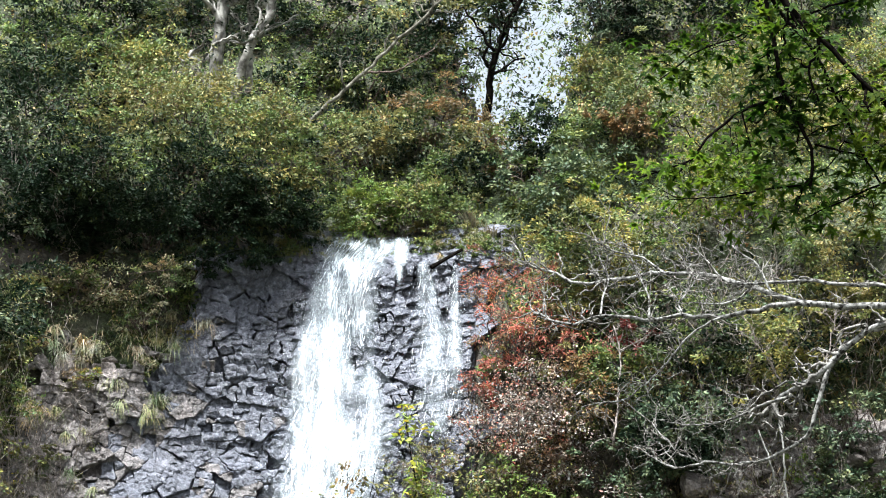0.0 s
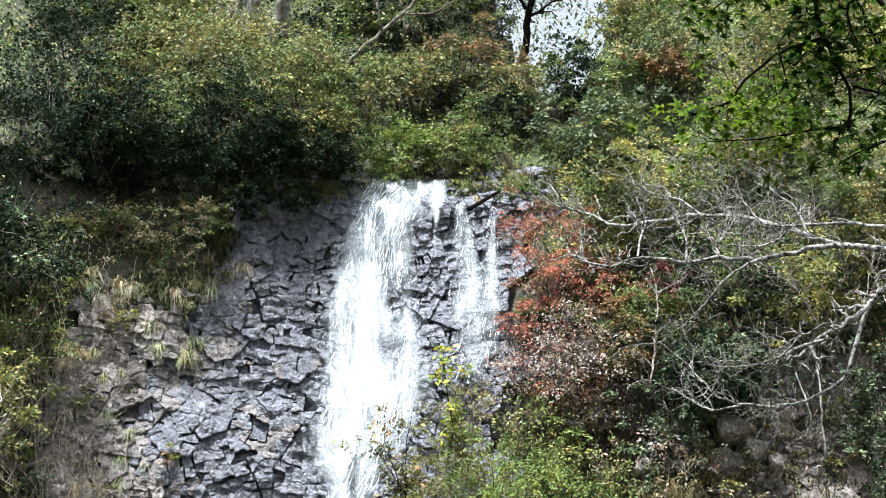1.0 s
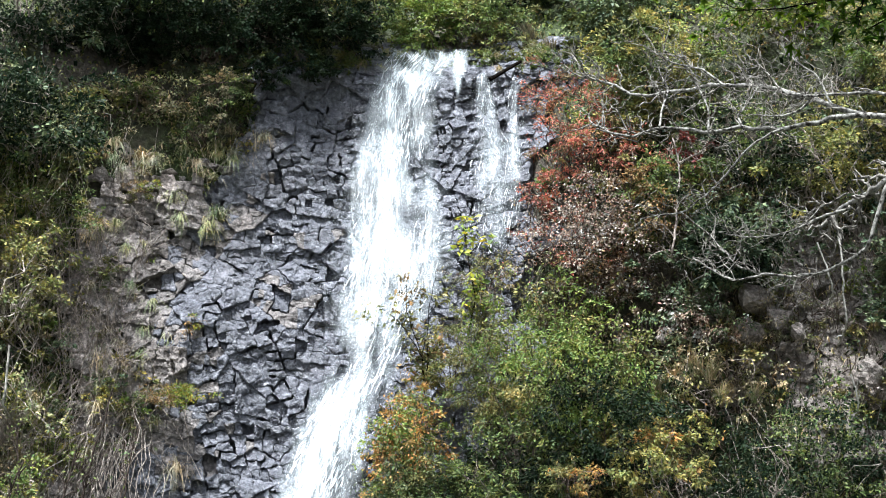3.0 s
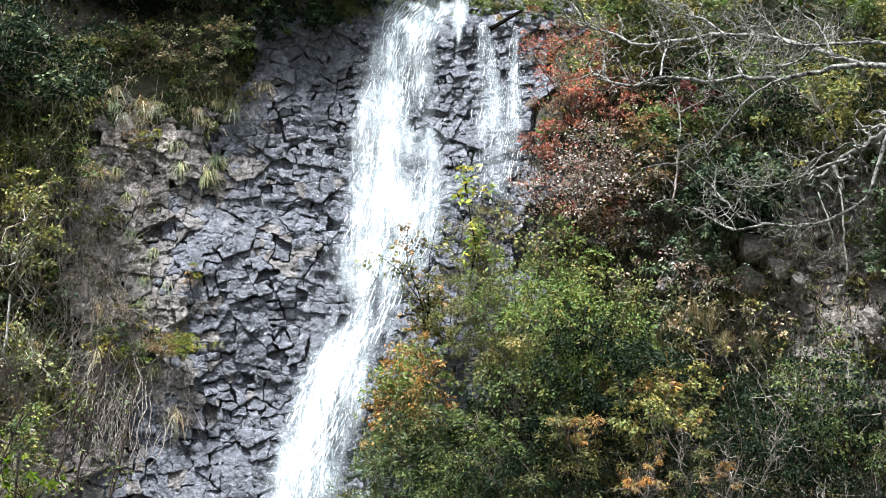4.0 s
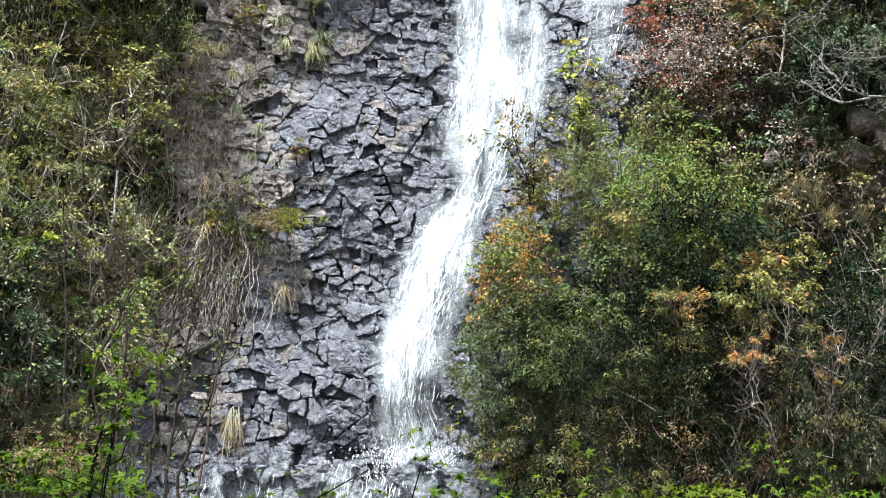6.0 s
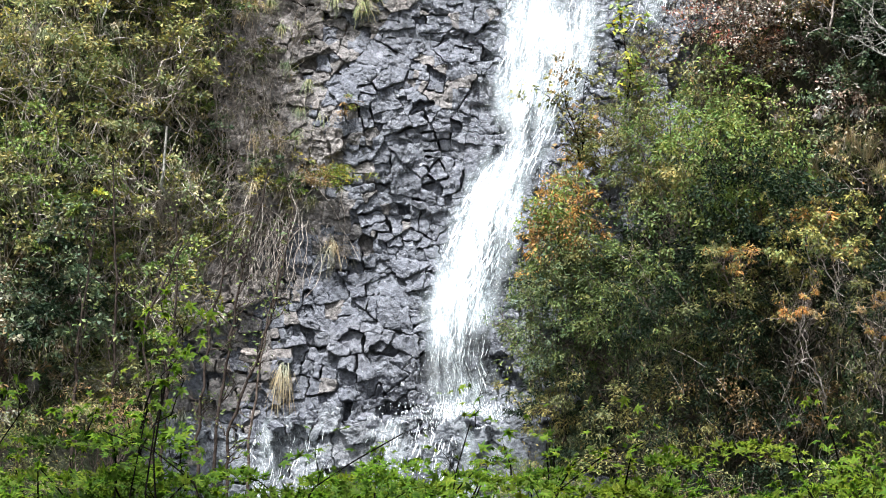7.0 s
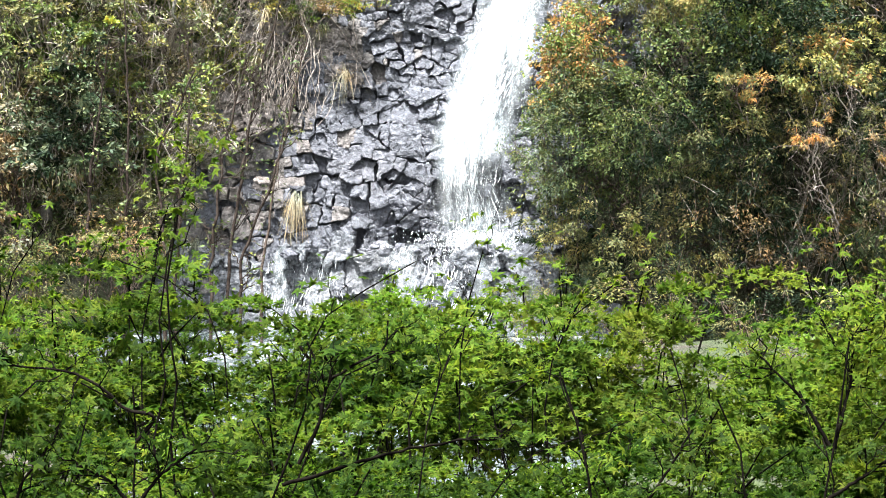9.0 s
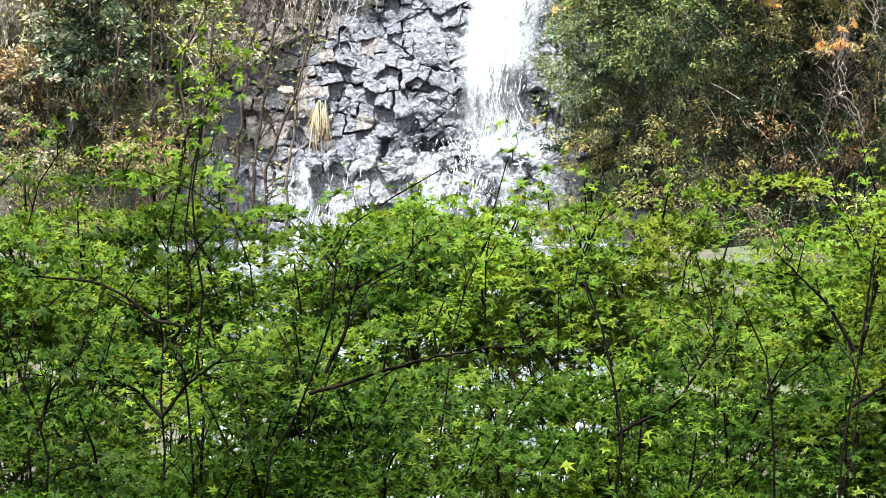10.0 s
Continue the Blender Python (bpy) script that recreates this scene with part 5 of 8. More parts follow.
shrub("shrub", -13.00, 57.90, 11.51, 1.62, 1.30, 1.97, 3348, 0.111, YELLOW_GREEN, "green thicket on the bank", second=(OLIVE, 0.5), stems=14, bark=PALE_TWIG, droop=0.45)
shrub("shrub", -10.69, 57.85, 8.54, 1.74, 1.27, 1.27, 2108, 0.101, GRASS, "sparse yellow green shrub with many twigs", second=(YELLOW_GREEN, 0.5), stems=28, bark=PALE_TWIG, droop=0.45)
shrub("shrub", -12.84, 57.21, 8.28, 1.60, 1.30, 1.60, 3906, 0.111, FRESH, "fresh green shrub on the bank", second=(OLIVE, 0.5), stems=14, bark=PALE_TWIG, droop=0.45)
shrub("shrub", -12.32, 57.00, 5.89, 1.37, 1.25, 1.25, 3906, 0.133, DEEP, "dark evergreen shrub at the foot of the bank", second=(BLUISH, 0.6), droop=0.45)
shrub("shrub", -10.26, 57.43, 6.24, 1.26, 1.26, 1.38, 2256, 0.101, YELLOW_GREEN, "twiggy olive shrub over the rock", second=(FRESH, 0.4), stems=28, bark=PALE_TWIG, droop=0.45)
shrub("shrub", -13.65, 56.58, 4.94, 1.02, 1.02, 1.36, 2170, 0.111, BROWN, "dry brown undergrowth on the steep hillside", second=(STRAW, 0.4), stems=16, droop=0.45)
shrub("shrub", -10.92, 57.14, 4.36, 1.49, 0.57, 0.57, 2256, 0.101, STRAW, "dry grassy undergrowth at the ledge", second=(OLIVE, 0.4), shape=LONG_LEAF, droop=0.45)
# ---- moss and grass tufts on the rock ----
shrub("moss_cushion", -7.14, 59.83, 8.75, 0.67, 0.35, 0.29, 3645, 0.05, MOSS, "cushion of green and rusty moss on the rock", category="moss", second=(BROWN, 0.4), stems=2, sprigs=0.2, spread=0.35)
shrub("moss_cushion", -7.91, 60.52, 13.45, 0.41, 0.35, 0.19, 694, 0.05, MOSS, "small cushion of green moss on the bank", category="moss", second=(BROWN, 0.4), stems=2, sprigs=0.2, spread=0.35)
shrub("moss_cushion", -8.80, 60.38, 14.19, 0.36, 0.35, 0.17, 520, 0.05, MOSS, "small cushion of moss on the bank", category="moss", second=(BROWN, 0.4), stems=2, sprigs=0.2, spread=0.35)
shrub("moss_cushion", -6.71, 60.30, 10.42, 0.31, 0.35, 0.17, 434, 0.05, MOSS, "small mossy clump on the rock ledge", category="moss", second=(BROWN, 0.4), stems=2, sprigs=0.2, spread=0.35)
tuft("grass_tuft", -6.50, 61.31, 12.63, 0.9, 150, GRASS, "tuft of green and straw grass on the rock", hang=0.8)
tuft("grass_tuft", -6.33, 61.40, 12.86, 0.95, 170, GRASS, "tuft of green and straw grass on the rock")
tuft("grass_tuft", -7.06, 61.26, 13.29, 0.5, 80, GRASS, "small tuft of grass on the rock")
tuft("grass_tuft", -6.99, 60.08, 7.27, 0.9, 70, STRAW, "hanging tuft of dry straw grass", hang=1.1, fan=0.55, width=0.009)
tuft("grass_tuft", -7.91, 59.20, 4.5, 1.1, 110, STRAW, "hanging tuft of dry straw grass", hang=1.3, fan=0.4, width=0.011)
tuft("grass_tuft", 0.70, 62.91, 16.96, 0.8, 140, GRASS, "pale grass at the lip of the fall")
tuft("grass_tuft", -8.83, 60.55, 12.57, 0.8, 120, DRY_GRASS, "dry grass on the bank", hang=0.9)
# these two take near-black leaves in place of shade
shrub("shrub", -5.25, 61.60, 16.30, 0.75, 0.50, 0.42, 1500, 0.100, DEEP, "leaves drooping over the top of the rock, coloured dark for shade", second=(GREEN, 0.15), stems=4, droop=0.45)
shrub("shrub", -4.20, 61.75, 16.45, 0.70, 0.50, 0.34, 1300, 0.100, DEEP, "leaves drooping over the top of the rock, coloured dark for shade", stems=4, droop=0.45)
shrub("shrub", -6.25, 61.20, 15.75, 0.75, 0.50, 0.55, 1500, 0.066, GREEN, "small green shrub at the corner of the rock", second=(DRY_GRASS, 0.4), stems=5, droop=0.45)
shrub("shrub", -6.60, 61.00, 14.85, 0.60, 0.40, 0.40, 900, 0.062, DRY_GRASS, "low olive growth at the edge of the rock", second=(GREEN, 0.4), stems=5, droop=0.45)
tuft("grass_tuft", 0.60, 63.3, 17.45, 0.9, 70, STRAW, "tall pale straw grass at the lip of the fall", hang=0.3, fan=0.6, width=0.012)
tuft("grass_tuft", 1.05, 62.8, 17.05, 0.8, 70, STRAW, "tall pale straw grass at the lip of the fall", hang=0.4, fan=0.7, width=0.012)
tuft("grass_tuft", 1.45, 62.5, 16.8, 0.7, 50, DRY_GRASS, "pale dry grass at the lip of the fall", hang=0.5, fan=0.7, width=0.012)
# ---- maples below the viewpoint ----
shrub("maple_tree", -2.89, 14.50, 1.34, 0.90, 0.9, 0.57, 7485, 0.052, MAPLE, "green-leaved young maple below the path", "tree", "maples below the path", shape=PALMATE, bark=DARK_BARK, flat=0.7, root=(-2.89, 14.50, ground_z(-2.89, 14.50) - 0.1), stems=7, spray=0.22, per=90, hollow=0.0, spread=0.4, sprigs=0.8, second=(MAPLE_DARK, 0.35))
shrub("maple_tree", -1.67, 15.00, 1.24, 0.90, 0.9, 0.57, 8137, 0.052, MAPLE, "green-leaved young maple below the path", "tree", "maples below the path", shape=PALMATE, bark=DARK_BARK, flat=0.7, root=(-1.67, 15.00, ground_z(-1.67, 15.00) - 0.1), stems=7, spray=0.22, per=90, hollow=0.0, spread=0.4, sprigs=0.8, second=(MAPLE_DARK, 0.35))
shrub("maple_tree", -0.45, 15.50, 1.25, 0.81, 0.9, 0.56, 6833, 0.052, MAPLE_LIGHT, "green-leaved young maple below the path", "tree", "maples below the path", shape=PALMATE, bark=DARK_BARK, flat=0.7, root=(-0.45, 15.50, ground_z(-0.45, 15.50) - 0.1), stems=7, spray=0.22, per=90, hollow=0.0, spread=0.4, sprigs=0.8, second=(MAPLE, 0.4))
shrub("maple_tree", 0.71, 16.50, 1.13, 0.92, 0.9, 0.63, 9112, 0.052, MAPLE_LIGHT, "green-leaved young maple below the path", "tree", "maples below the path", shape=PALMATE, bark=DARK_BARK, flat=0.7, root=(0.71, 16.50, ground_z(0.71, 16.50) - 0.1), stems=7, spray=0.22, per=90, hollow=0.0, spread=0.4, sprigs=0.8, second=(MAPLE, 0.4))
# the low crowns wear the darkened leaves in place of shade
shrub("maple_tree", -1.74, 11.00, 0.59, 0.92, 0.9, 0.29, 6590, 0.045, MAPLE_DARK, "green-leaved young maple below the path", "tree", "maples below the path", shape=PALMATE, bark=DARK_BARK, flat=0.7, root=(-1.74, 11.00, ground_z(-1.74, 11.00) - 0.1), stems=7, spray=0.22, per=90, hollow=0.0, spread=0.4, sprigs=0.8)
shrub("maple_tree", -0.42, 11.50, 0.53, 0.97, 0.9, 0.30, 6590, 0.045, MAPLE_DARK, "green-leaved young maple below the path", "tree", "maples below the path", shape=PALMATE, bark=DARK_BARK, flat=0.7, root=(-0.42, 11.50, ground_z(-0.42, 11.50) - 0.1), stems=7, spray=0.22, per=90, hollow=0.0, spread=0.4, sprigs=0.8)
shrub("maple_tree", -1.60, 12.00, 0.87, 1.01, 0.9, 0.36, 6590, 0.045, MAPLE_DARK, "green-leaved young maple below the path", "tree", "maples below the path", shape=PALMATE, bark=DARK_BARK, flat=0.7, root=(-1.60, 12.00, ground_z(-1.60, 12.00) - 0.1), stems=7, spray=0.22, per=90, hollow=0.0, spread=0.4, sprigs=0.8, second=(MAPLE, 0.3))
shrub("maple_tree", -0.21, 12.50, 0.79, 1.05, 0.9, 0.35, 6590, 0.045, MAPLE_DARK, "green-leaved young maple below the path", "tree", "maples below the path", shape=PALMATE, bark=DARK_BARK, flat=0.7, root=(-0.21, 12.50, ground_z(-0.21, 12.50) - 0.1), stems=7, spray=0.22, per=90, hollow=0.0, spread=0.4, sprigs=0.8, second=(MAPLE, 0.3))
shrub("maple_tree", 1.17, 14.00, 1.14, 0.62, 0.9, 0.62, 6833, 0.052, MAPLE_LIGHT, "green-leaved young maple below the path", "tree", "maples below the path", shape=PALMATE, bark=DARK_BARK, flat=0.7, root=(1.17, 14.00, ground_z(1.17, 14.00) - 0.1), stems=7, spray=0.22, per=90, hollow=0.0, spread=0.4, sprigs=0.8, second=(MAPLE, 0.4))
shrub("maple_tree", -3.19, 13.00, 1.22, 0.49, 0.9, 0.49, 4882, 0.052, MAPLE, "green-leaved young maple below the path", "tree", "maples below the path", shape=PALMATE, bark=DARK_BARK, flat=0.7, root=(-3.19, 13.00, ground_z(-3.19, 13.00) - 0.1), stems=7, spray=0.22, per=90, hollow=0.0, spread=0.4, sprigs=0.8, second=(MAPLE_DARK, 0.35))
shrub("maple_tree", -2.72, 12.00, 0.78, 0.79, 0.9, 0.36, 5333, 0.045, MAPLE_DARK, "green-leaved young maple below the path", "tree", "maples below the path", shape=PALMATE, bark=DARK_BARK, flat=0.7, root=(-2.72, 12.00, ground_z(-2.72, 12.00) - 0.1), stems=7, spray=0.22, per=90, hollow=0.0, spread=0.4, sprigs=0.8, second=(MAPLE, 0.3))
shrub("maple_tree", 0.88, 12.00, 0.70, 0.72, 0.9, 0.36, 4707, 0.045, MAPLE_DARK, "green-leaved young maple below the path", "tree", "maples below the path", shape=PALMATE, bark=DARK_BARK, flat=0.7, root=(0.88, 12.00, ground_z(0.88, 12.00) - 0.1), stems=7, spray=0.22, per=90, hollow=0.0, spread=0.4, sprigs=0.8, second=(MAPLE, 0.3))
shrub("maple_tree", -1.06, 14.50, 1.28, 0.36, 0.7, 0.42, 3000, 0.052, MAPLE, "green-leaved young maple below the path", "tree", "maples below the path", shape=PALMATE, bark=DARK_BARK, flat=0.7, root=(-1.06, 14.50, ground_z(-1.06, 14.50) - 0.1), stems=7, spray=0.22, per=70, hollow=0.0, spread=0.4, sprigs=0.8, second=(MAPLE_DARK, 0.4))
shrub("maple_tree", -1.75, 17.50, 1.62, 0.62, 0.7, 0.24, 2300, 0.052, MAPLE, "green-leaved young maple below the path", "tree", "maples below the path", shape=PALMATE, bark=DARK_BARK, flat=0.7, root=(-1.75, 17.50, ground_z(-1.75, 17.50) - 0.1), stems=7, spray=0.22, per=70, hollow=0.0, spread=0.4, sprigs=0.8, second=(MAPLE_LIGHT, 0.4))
# ---- loose leafy tips of maples that reach above the rest ----
for i, (points, count) in enumerate((
        ([(-2.05, 13.0, 1.51), (-2.13, 13.0, 1.77), (-2.32, 13.0, 1.9), (-2.58, 13.0, 1.98)], 390), ([(-1.76, 13.0, 1.53), (-1.6, 13.0, 1.74), (-1.39, 13.0, 1.87), (-1.18, 13.0, 1.97)], 442), ([(-0.97, 13.0, 1.66), (-0.92, 13.0, 1.89), (-0.87, 13.0, 2.02)], 234), ([(-3.15, 13.0, 1.67), (-3.09, 13.0, 1.93), (-2.93, 13.0, 2.12)], 286), ([(-2.45, 13.0, 1.64), (-2.42, 13.0, 1.9), (-2.37, 13.0, 2.11)], 260), ([(-0.58, 13.0, 1.53), (-0.45, 13.0, 1.76), (-0.27, 13.0, 1.86)], 286))):
    x, y, z = points[0]
    maple = thing("maple_tree", (x, y, ground_z(x, y)), "slender young maple with loose bright green leaves", "tree", "maples below the path")
    line, ends = limb(maple, "stem", [(x, y, ground_z(x, y) - 0.1), (x, y, z - 0.5), *points], 0.01, 0.003, DARK_BARK, 1300 + i, 11, 0.22, 0.15, 2, 0.3, 0.8, 0.006)
    leaf_along(maple, ends, 1320 + i, count, 0.054, MAPLE, 0.13, PALMATE)
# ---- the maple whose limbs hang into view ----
tall_maple = thing('maple_tree', (2.47, 12, ground_z(2.47, 12)), 'tall maple with limbs coloured as silhouettes and green leaves', 'tree')
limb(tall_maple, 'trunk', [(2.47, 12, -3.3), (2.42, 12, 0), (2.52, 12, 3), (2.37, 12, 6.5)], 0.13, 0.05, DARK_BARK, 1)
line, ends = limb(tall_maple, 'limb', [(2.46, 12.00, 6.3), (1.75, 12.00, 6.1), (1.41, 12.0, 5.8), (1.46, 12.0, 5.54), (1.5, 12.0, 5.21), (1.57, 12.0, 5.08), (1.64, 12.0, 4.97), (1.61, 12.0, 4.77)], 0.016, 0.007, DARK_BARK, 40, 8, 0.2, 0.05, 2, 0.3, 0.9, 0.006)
leaf_along(tall_maple, ends, 60, 247, 0.064, MAPLE_DARK, 0.09, PALMATE)
line, ends = limb(tall_maple, 'limb', [(1.52, 12.1, 5.22), (1.33, 12.1, 5.16), (1.17, 12.1, 5.03), (1.11, 12.1, 4.93), (0.87, 12.1, 4.85)], 0.009, 0.003, DARK_BARK, 41, 7, 0.2, 0.05, 2, 0.3, 0.9, 0.006)
leaf_along(tall_maple, ends, 61, 82, 0.064, MAPLE, 0.09, PALMATE)
line, ends = limb(tall_maple, 'limb', [(1.41, 12.0, 5.82), (1.46, 11.8, 5.63), (1.55, 11.8, 5.5), (1.7, 11.8, 5.35), (1.81, 11.8, 5.21), (2.0, 11.8, 5.04)], 0.016, 0.009, DARK_BARK, 42, 8, 0.2, 0.05, 2, 0.3, 0.9, 0.006)
leaf_along(tall_maple, ends, 62, 195, 0.064, MAPLE, 0.09, PALMATE)
line, ends = limb(tall_maple, 'limb', [(1.43, 12.05, 5.75), (1.54, 12.2, 5.63), (1.68, 12.2, 5.47), (1.77, 12.2, 5.25), (1.85, 12.2, 5.03), (1.96, 12.2, 4.83)], 0.009, 0.005, DARK_BARK, 43, 8, 0.2, 0.05, 2, 0.3, 0.9, 0.006)
leaf_along(tall_maple, ends, 63, 172, 0.064, MAPLE, 0.09, PALMATE)
line, ends = limb(tall_maple, 'limb', [(1.64, 12.0, 4.97), (1.8, 12.1, 4.96), (1.97, 12.1, 4.94)], 0.006, 0.003, DARK_BARK, 44, 6, 0.2, 0.05, 2, 0.3, 0.9, 0.006)
leaf_along(tall_maple, ends, 64, 97, 0.064, MAPLE, 0.09, PALMATE)
line, ends = limb(tall_maple, 'limb', [(1.61, 12.0, 4.79), (1.46, 12.1, 4.8), (1.24, 12.1, 4.76), (1.01, 12.1, 4.75)], 0.006, 0.002, DARK_BARK, 45, 8, 0.2, 0.05, 2, 0.3, 0.9, 0.006)
leaf_along(tall_maple, ends, 65, 127, 0.064, MAPLE, 0.09, PALMATE)
line, ends = limb(tall_maple, 'limb', [(1.33, 12.1, 5.16), (1.36, 12.1, 5.02), (1.4, 12.1, 4.86)], 0.005, 0.002, DARK_BARK, 46, 6, 0.2, 0.05, 2, 0.3, 0.9, 0.006)
leaf_along(tall_maple, ends, 66, 52, 0.064, MAPLE, 0.09, PALMATE)
line, ends = limb(tall_maple, 'limb', [(2.40, 12.3, 5.95), (1.9, 12.3, 5.75), (1.5, 12.3, 5.62), (1.15, 12.3, 5.5), (0.98, 12.3, 5.36)], 0.008, 0.003, DARK_BARK, 47, 10, 0.2, 0.05, 2, 0.3, 0.9, 0.006)
leaf_along(tall_maple, ends, 67, 315, 0.064, MAPLE_DARK, 0.09, PALMATE)
line, ends = limb(tall_maple, 'limb', [(2.46, 12.2, 5.1), (2.1, 12.2, 4.9), (1.85, 12.2, 4.8), (1.6, 12.2, 4.68)], 0.008, 0.003, DARK_BARK, 48, 9, 0.2, 0.05, 2, 0.3, 0.9, 0.006)
leaf_along(tall_maple, ends, 68, 180, 0.064, MAPLE, 0.09, PALMATE)
# ---- the bare tree with pale lichened limbs ----
bare_tree = thing('bare_tree', (6.93, 34, ground_z(6.93, 34)), 'bare tree with pale lichen-covered crooked limbs', 'tree')
limb(bare_tree, 'trunk', [(6.93, 34, -3.5), (7.03, 34, 2), (6.83, 34, 6), (6.93, 34, 10.5)], 0.22, 0.09, PALE_BARK, 2)
limb(bare_tree, 'limb', [(6.93, 34.00, 8.76), (5.62, 34.15, 9.10), (4.69, 34.30, 9.20), (4.34, 34.45, 9.23), (4.07, 34.60, 9.39), (3.85, 34.75, 9.52), (3.54, 34.90, 9.67), (3.19, 35.05, 9.74), (2.80, 35.20, 9.80), (2.53, 35.35, 9.79), (2.13, 35.50, 9.78), (1.77, 35.65, 9.72), (1.58, 35.80, 9.87), (1.21, 35.95, 10.08), (0.97, 36.10, 10.19)], 0.0531, 0.0139, PALE_BARK, 80, 32, 0.48, 0.2, 2, 0.22, 1.0, 0.011, LICHEN_TWIG)
limb(bare_tree, 'limb', [(6.93, 34.00, 8.83), (5.62, 34.15, 9.35), (4.69, 34.30, 9.47), (4.29, 34.45, 9.52), (3.84, 34.60, 9.49), (3.57, 34.75, 9.58), (3.34, 34.90, 9.82), (3.19, 35.05, 10.10)], 0.0395, 0.0093, PALE_BARK, 81, 18, 0.48, 0.2, 2, 0.22, 1.0, 0.011, LICHEN_TWIG)
limb(bare_tree, 'limb', [(4.52, 34.00, 9.11), (4.18, 34.15, 9.16), (3.84, 34.30, 9.09), (3.50, 34.45, 9.05), (3.00, 34.60, 9.12), (2.72, 34.75, 9.07), (2.38, 34.90, 9.14), (1.96, 35.05, 9.23), (1.79, 35.20, 9.13), (1.51, 35.35, 9.16), (1.28, 35.50, 9.28), (1.16, 35.65, 9.38)], 0.0370, 0.0129, PALE_BARK, 82, 28, 0.48, 0.2, 2, 0.22, 1.0, 0.011, LICHEN_TWIG)
limb(bare_tree, 'limb', [(3.45, 34.00, 8.96), (3.27, 34.15, 8.92), (3.05, 34.30, 8.80), (2.74, 34.45, 8.45), (2.52, 34.60, 8.24), (2.25, 34.75, 8.07), (1.77, 34.90, 8.02)], 0.0173, 0.0068, PALE_BARK, 83, 23, 0.48, 0.2, 2, 0.22, 1.0, 0.011, LICHEN_TWIG)
limb(bare_tree, 'limb', [(3.77, 34.00, 9.31), (3.67, 34.15, 9.22), (3.44, 34.30, 9.18), (3.14, 34.45, 9.24)], 0.0198, 0.0068, PALE_BARK, 84, 14, 0.48, 0.2, 2, 0.22, 1.0, 0.011, LICHEN_TWIG)
limb(bare_tree, 'limb', [(2.94, 34.00, 8.99), (2.90, 34.15, 9.16), (3.05, 34.30, 9.36), (3.18, 34.45, 9.58)], 0.0161, 0.0068, PALE_BARK, 85, 11, 0.48, 0.2, 2, 0.22, 1.0, 0.011, LICHEN_TWIG)
limb(bare_tree, 'limb', [(2.53, 34.00, 8.94), (2.54, 34.15, 9.26), (2.47, 34.30, 9.47), (2.35, 34.45, 9.82)], 0.0148, 0.0068, PALE_BARK, 86, 14, 0.48, 0.2, 2, 0.22, 1.0, 0.011, LICHEN_TWIG)
limb(bare_tree, 'limb', [(1.93, 34.00, 9.00), (1.97, 34.15, 9.25), (2.06, 34.30, 9.49), (1.95, 34.45, 9.85)], 0.0148, 0.0068, PALE_BARK, 87, 14, 0.48, 0.2, 2, 0.22, 1.0, 0.011, LICHEN_TWIG)
limb(bare_tree, 'limb', [(6.93, 34.00, 9.20), (5.66, 34.0, 8.95), (5.24, 34.1, 8.81), (4.95, 34.2, 8.60), (4.74, 34.3, 8.39), (4.53, 34.4, 8.23), (4.20, 34.5, 8.09), (3.97, 34.6, 7.86)], 0.0497, 0.0330, PALE_BARK, 88, 16, 0.48, 0.2, 2, 0.22, 1.0, 0.011, LICHEN_TWIG)
limb(bare_tree, 'limb', [(4.76, 34.30, 8.37), (4.62, 34.30, 8.00), (4.52, 34.30, 7.62), (4.42, 34.45, 7.46), (4.24, 34.60, 7.40), (3.80, 34.75, 7.25), (3.41, 34.90, 7.29), (3.17, 35.05, 7.34), (2.96, 35.20, 7.44), (2.88, 35.35, 7.62), (2.73, 35.50, 7.78), (2.65, 35.65, 7.94)], 0.0297, 0.0085, PALE_BARK, 89, 32, 0.48, 0.2, 2, 0.22, 1.0, 0.011, LICHEN_TWIG)
limb(bare_tree, 'limb', [(3.14, 34.00, 7.14), (2.85, 34.15, 7.10), (2.67, 34.30, 7.19), (2.35, 34.45, 7.43)], 0.0161, 0.0068, PALE_BARK, 90, 8, 0.48, 0.2, 2, 0.22, 1.0, 0.011, LICHEN_TWIG)
limb(bare_tree, 'limb', [(4.24, 34.00, 7.97), (3.90, 34.15, 7.89), (3.68, 34.30, 7.79), (3.38, 34.45, 7.71), (3.00, 34.60, 7.71), (2.69, 34.75, 7.81)], 0.0210, 0.0068, PALE_BARK, 91, 23, 0.48, 0.2, 2, 0.22, 1.0, 0.011, LICHEN_TWIG)
limb(bare_tree, 'limb', [(4.20, 34.00, 8.15), (4.02, 34.15, 8.06), (3.80, 34.30, 7.99), (3.70, 34.45, 7.86)], 0.0161, 0.0068, PALE_BARK, 92, 11, 0.48, 0.2, 2, 0.22, 1.0, 0.011, LICHEN_TWIG)
limb(bare_tree, 'limb', [(4.04, 34.00, 9.24), (3.90, 34.15, 9.66), (3.68, 34.30, 9.85), (3.50, 34.45, 10.10)], 0.0173, 0.0068, PALE_BARK, 93, 18, 0.48, 0.2, 2, 0.22, 1.0, 0.011, LICHEN_TWIG)
limb(bare_tree, 'limb', [(2.71, 34.00, 9.52), (2.48, 34.15, 9.75), (2.14, 34.30, 9.86), (1.87, 34.45, 10.06)], 0.0173, 0.0068, PALE_BARK, 94, 18, 0.48, 0.2, 2, 0.22, 1.0, 0.011, LICHEN_TWIG)
# ---- low growth over the hillside ----
rng = np.random.default_rng(21)
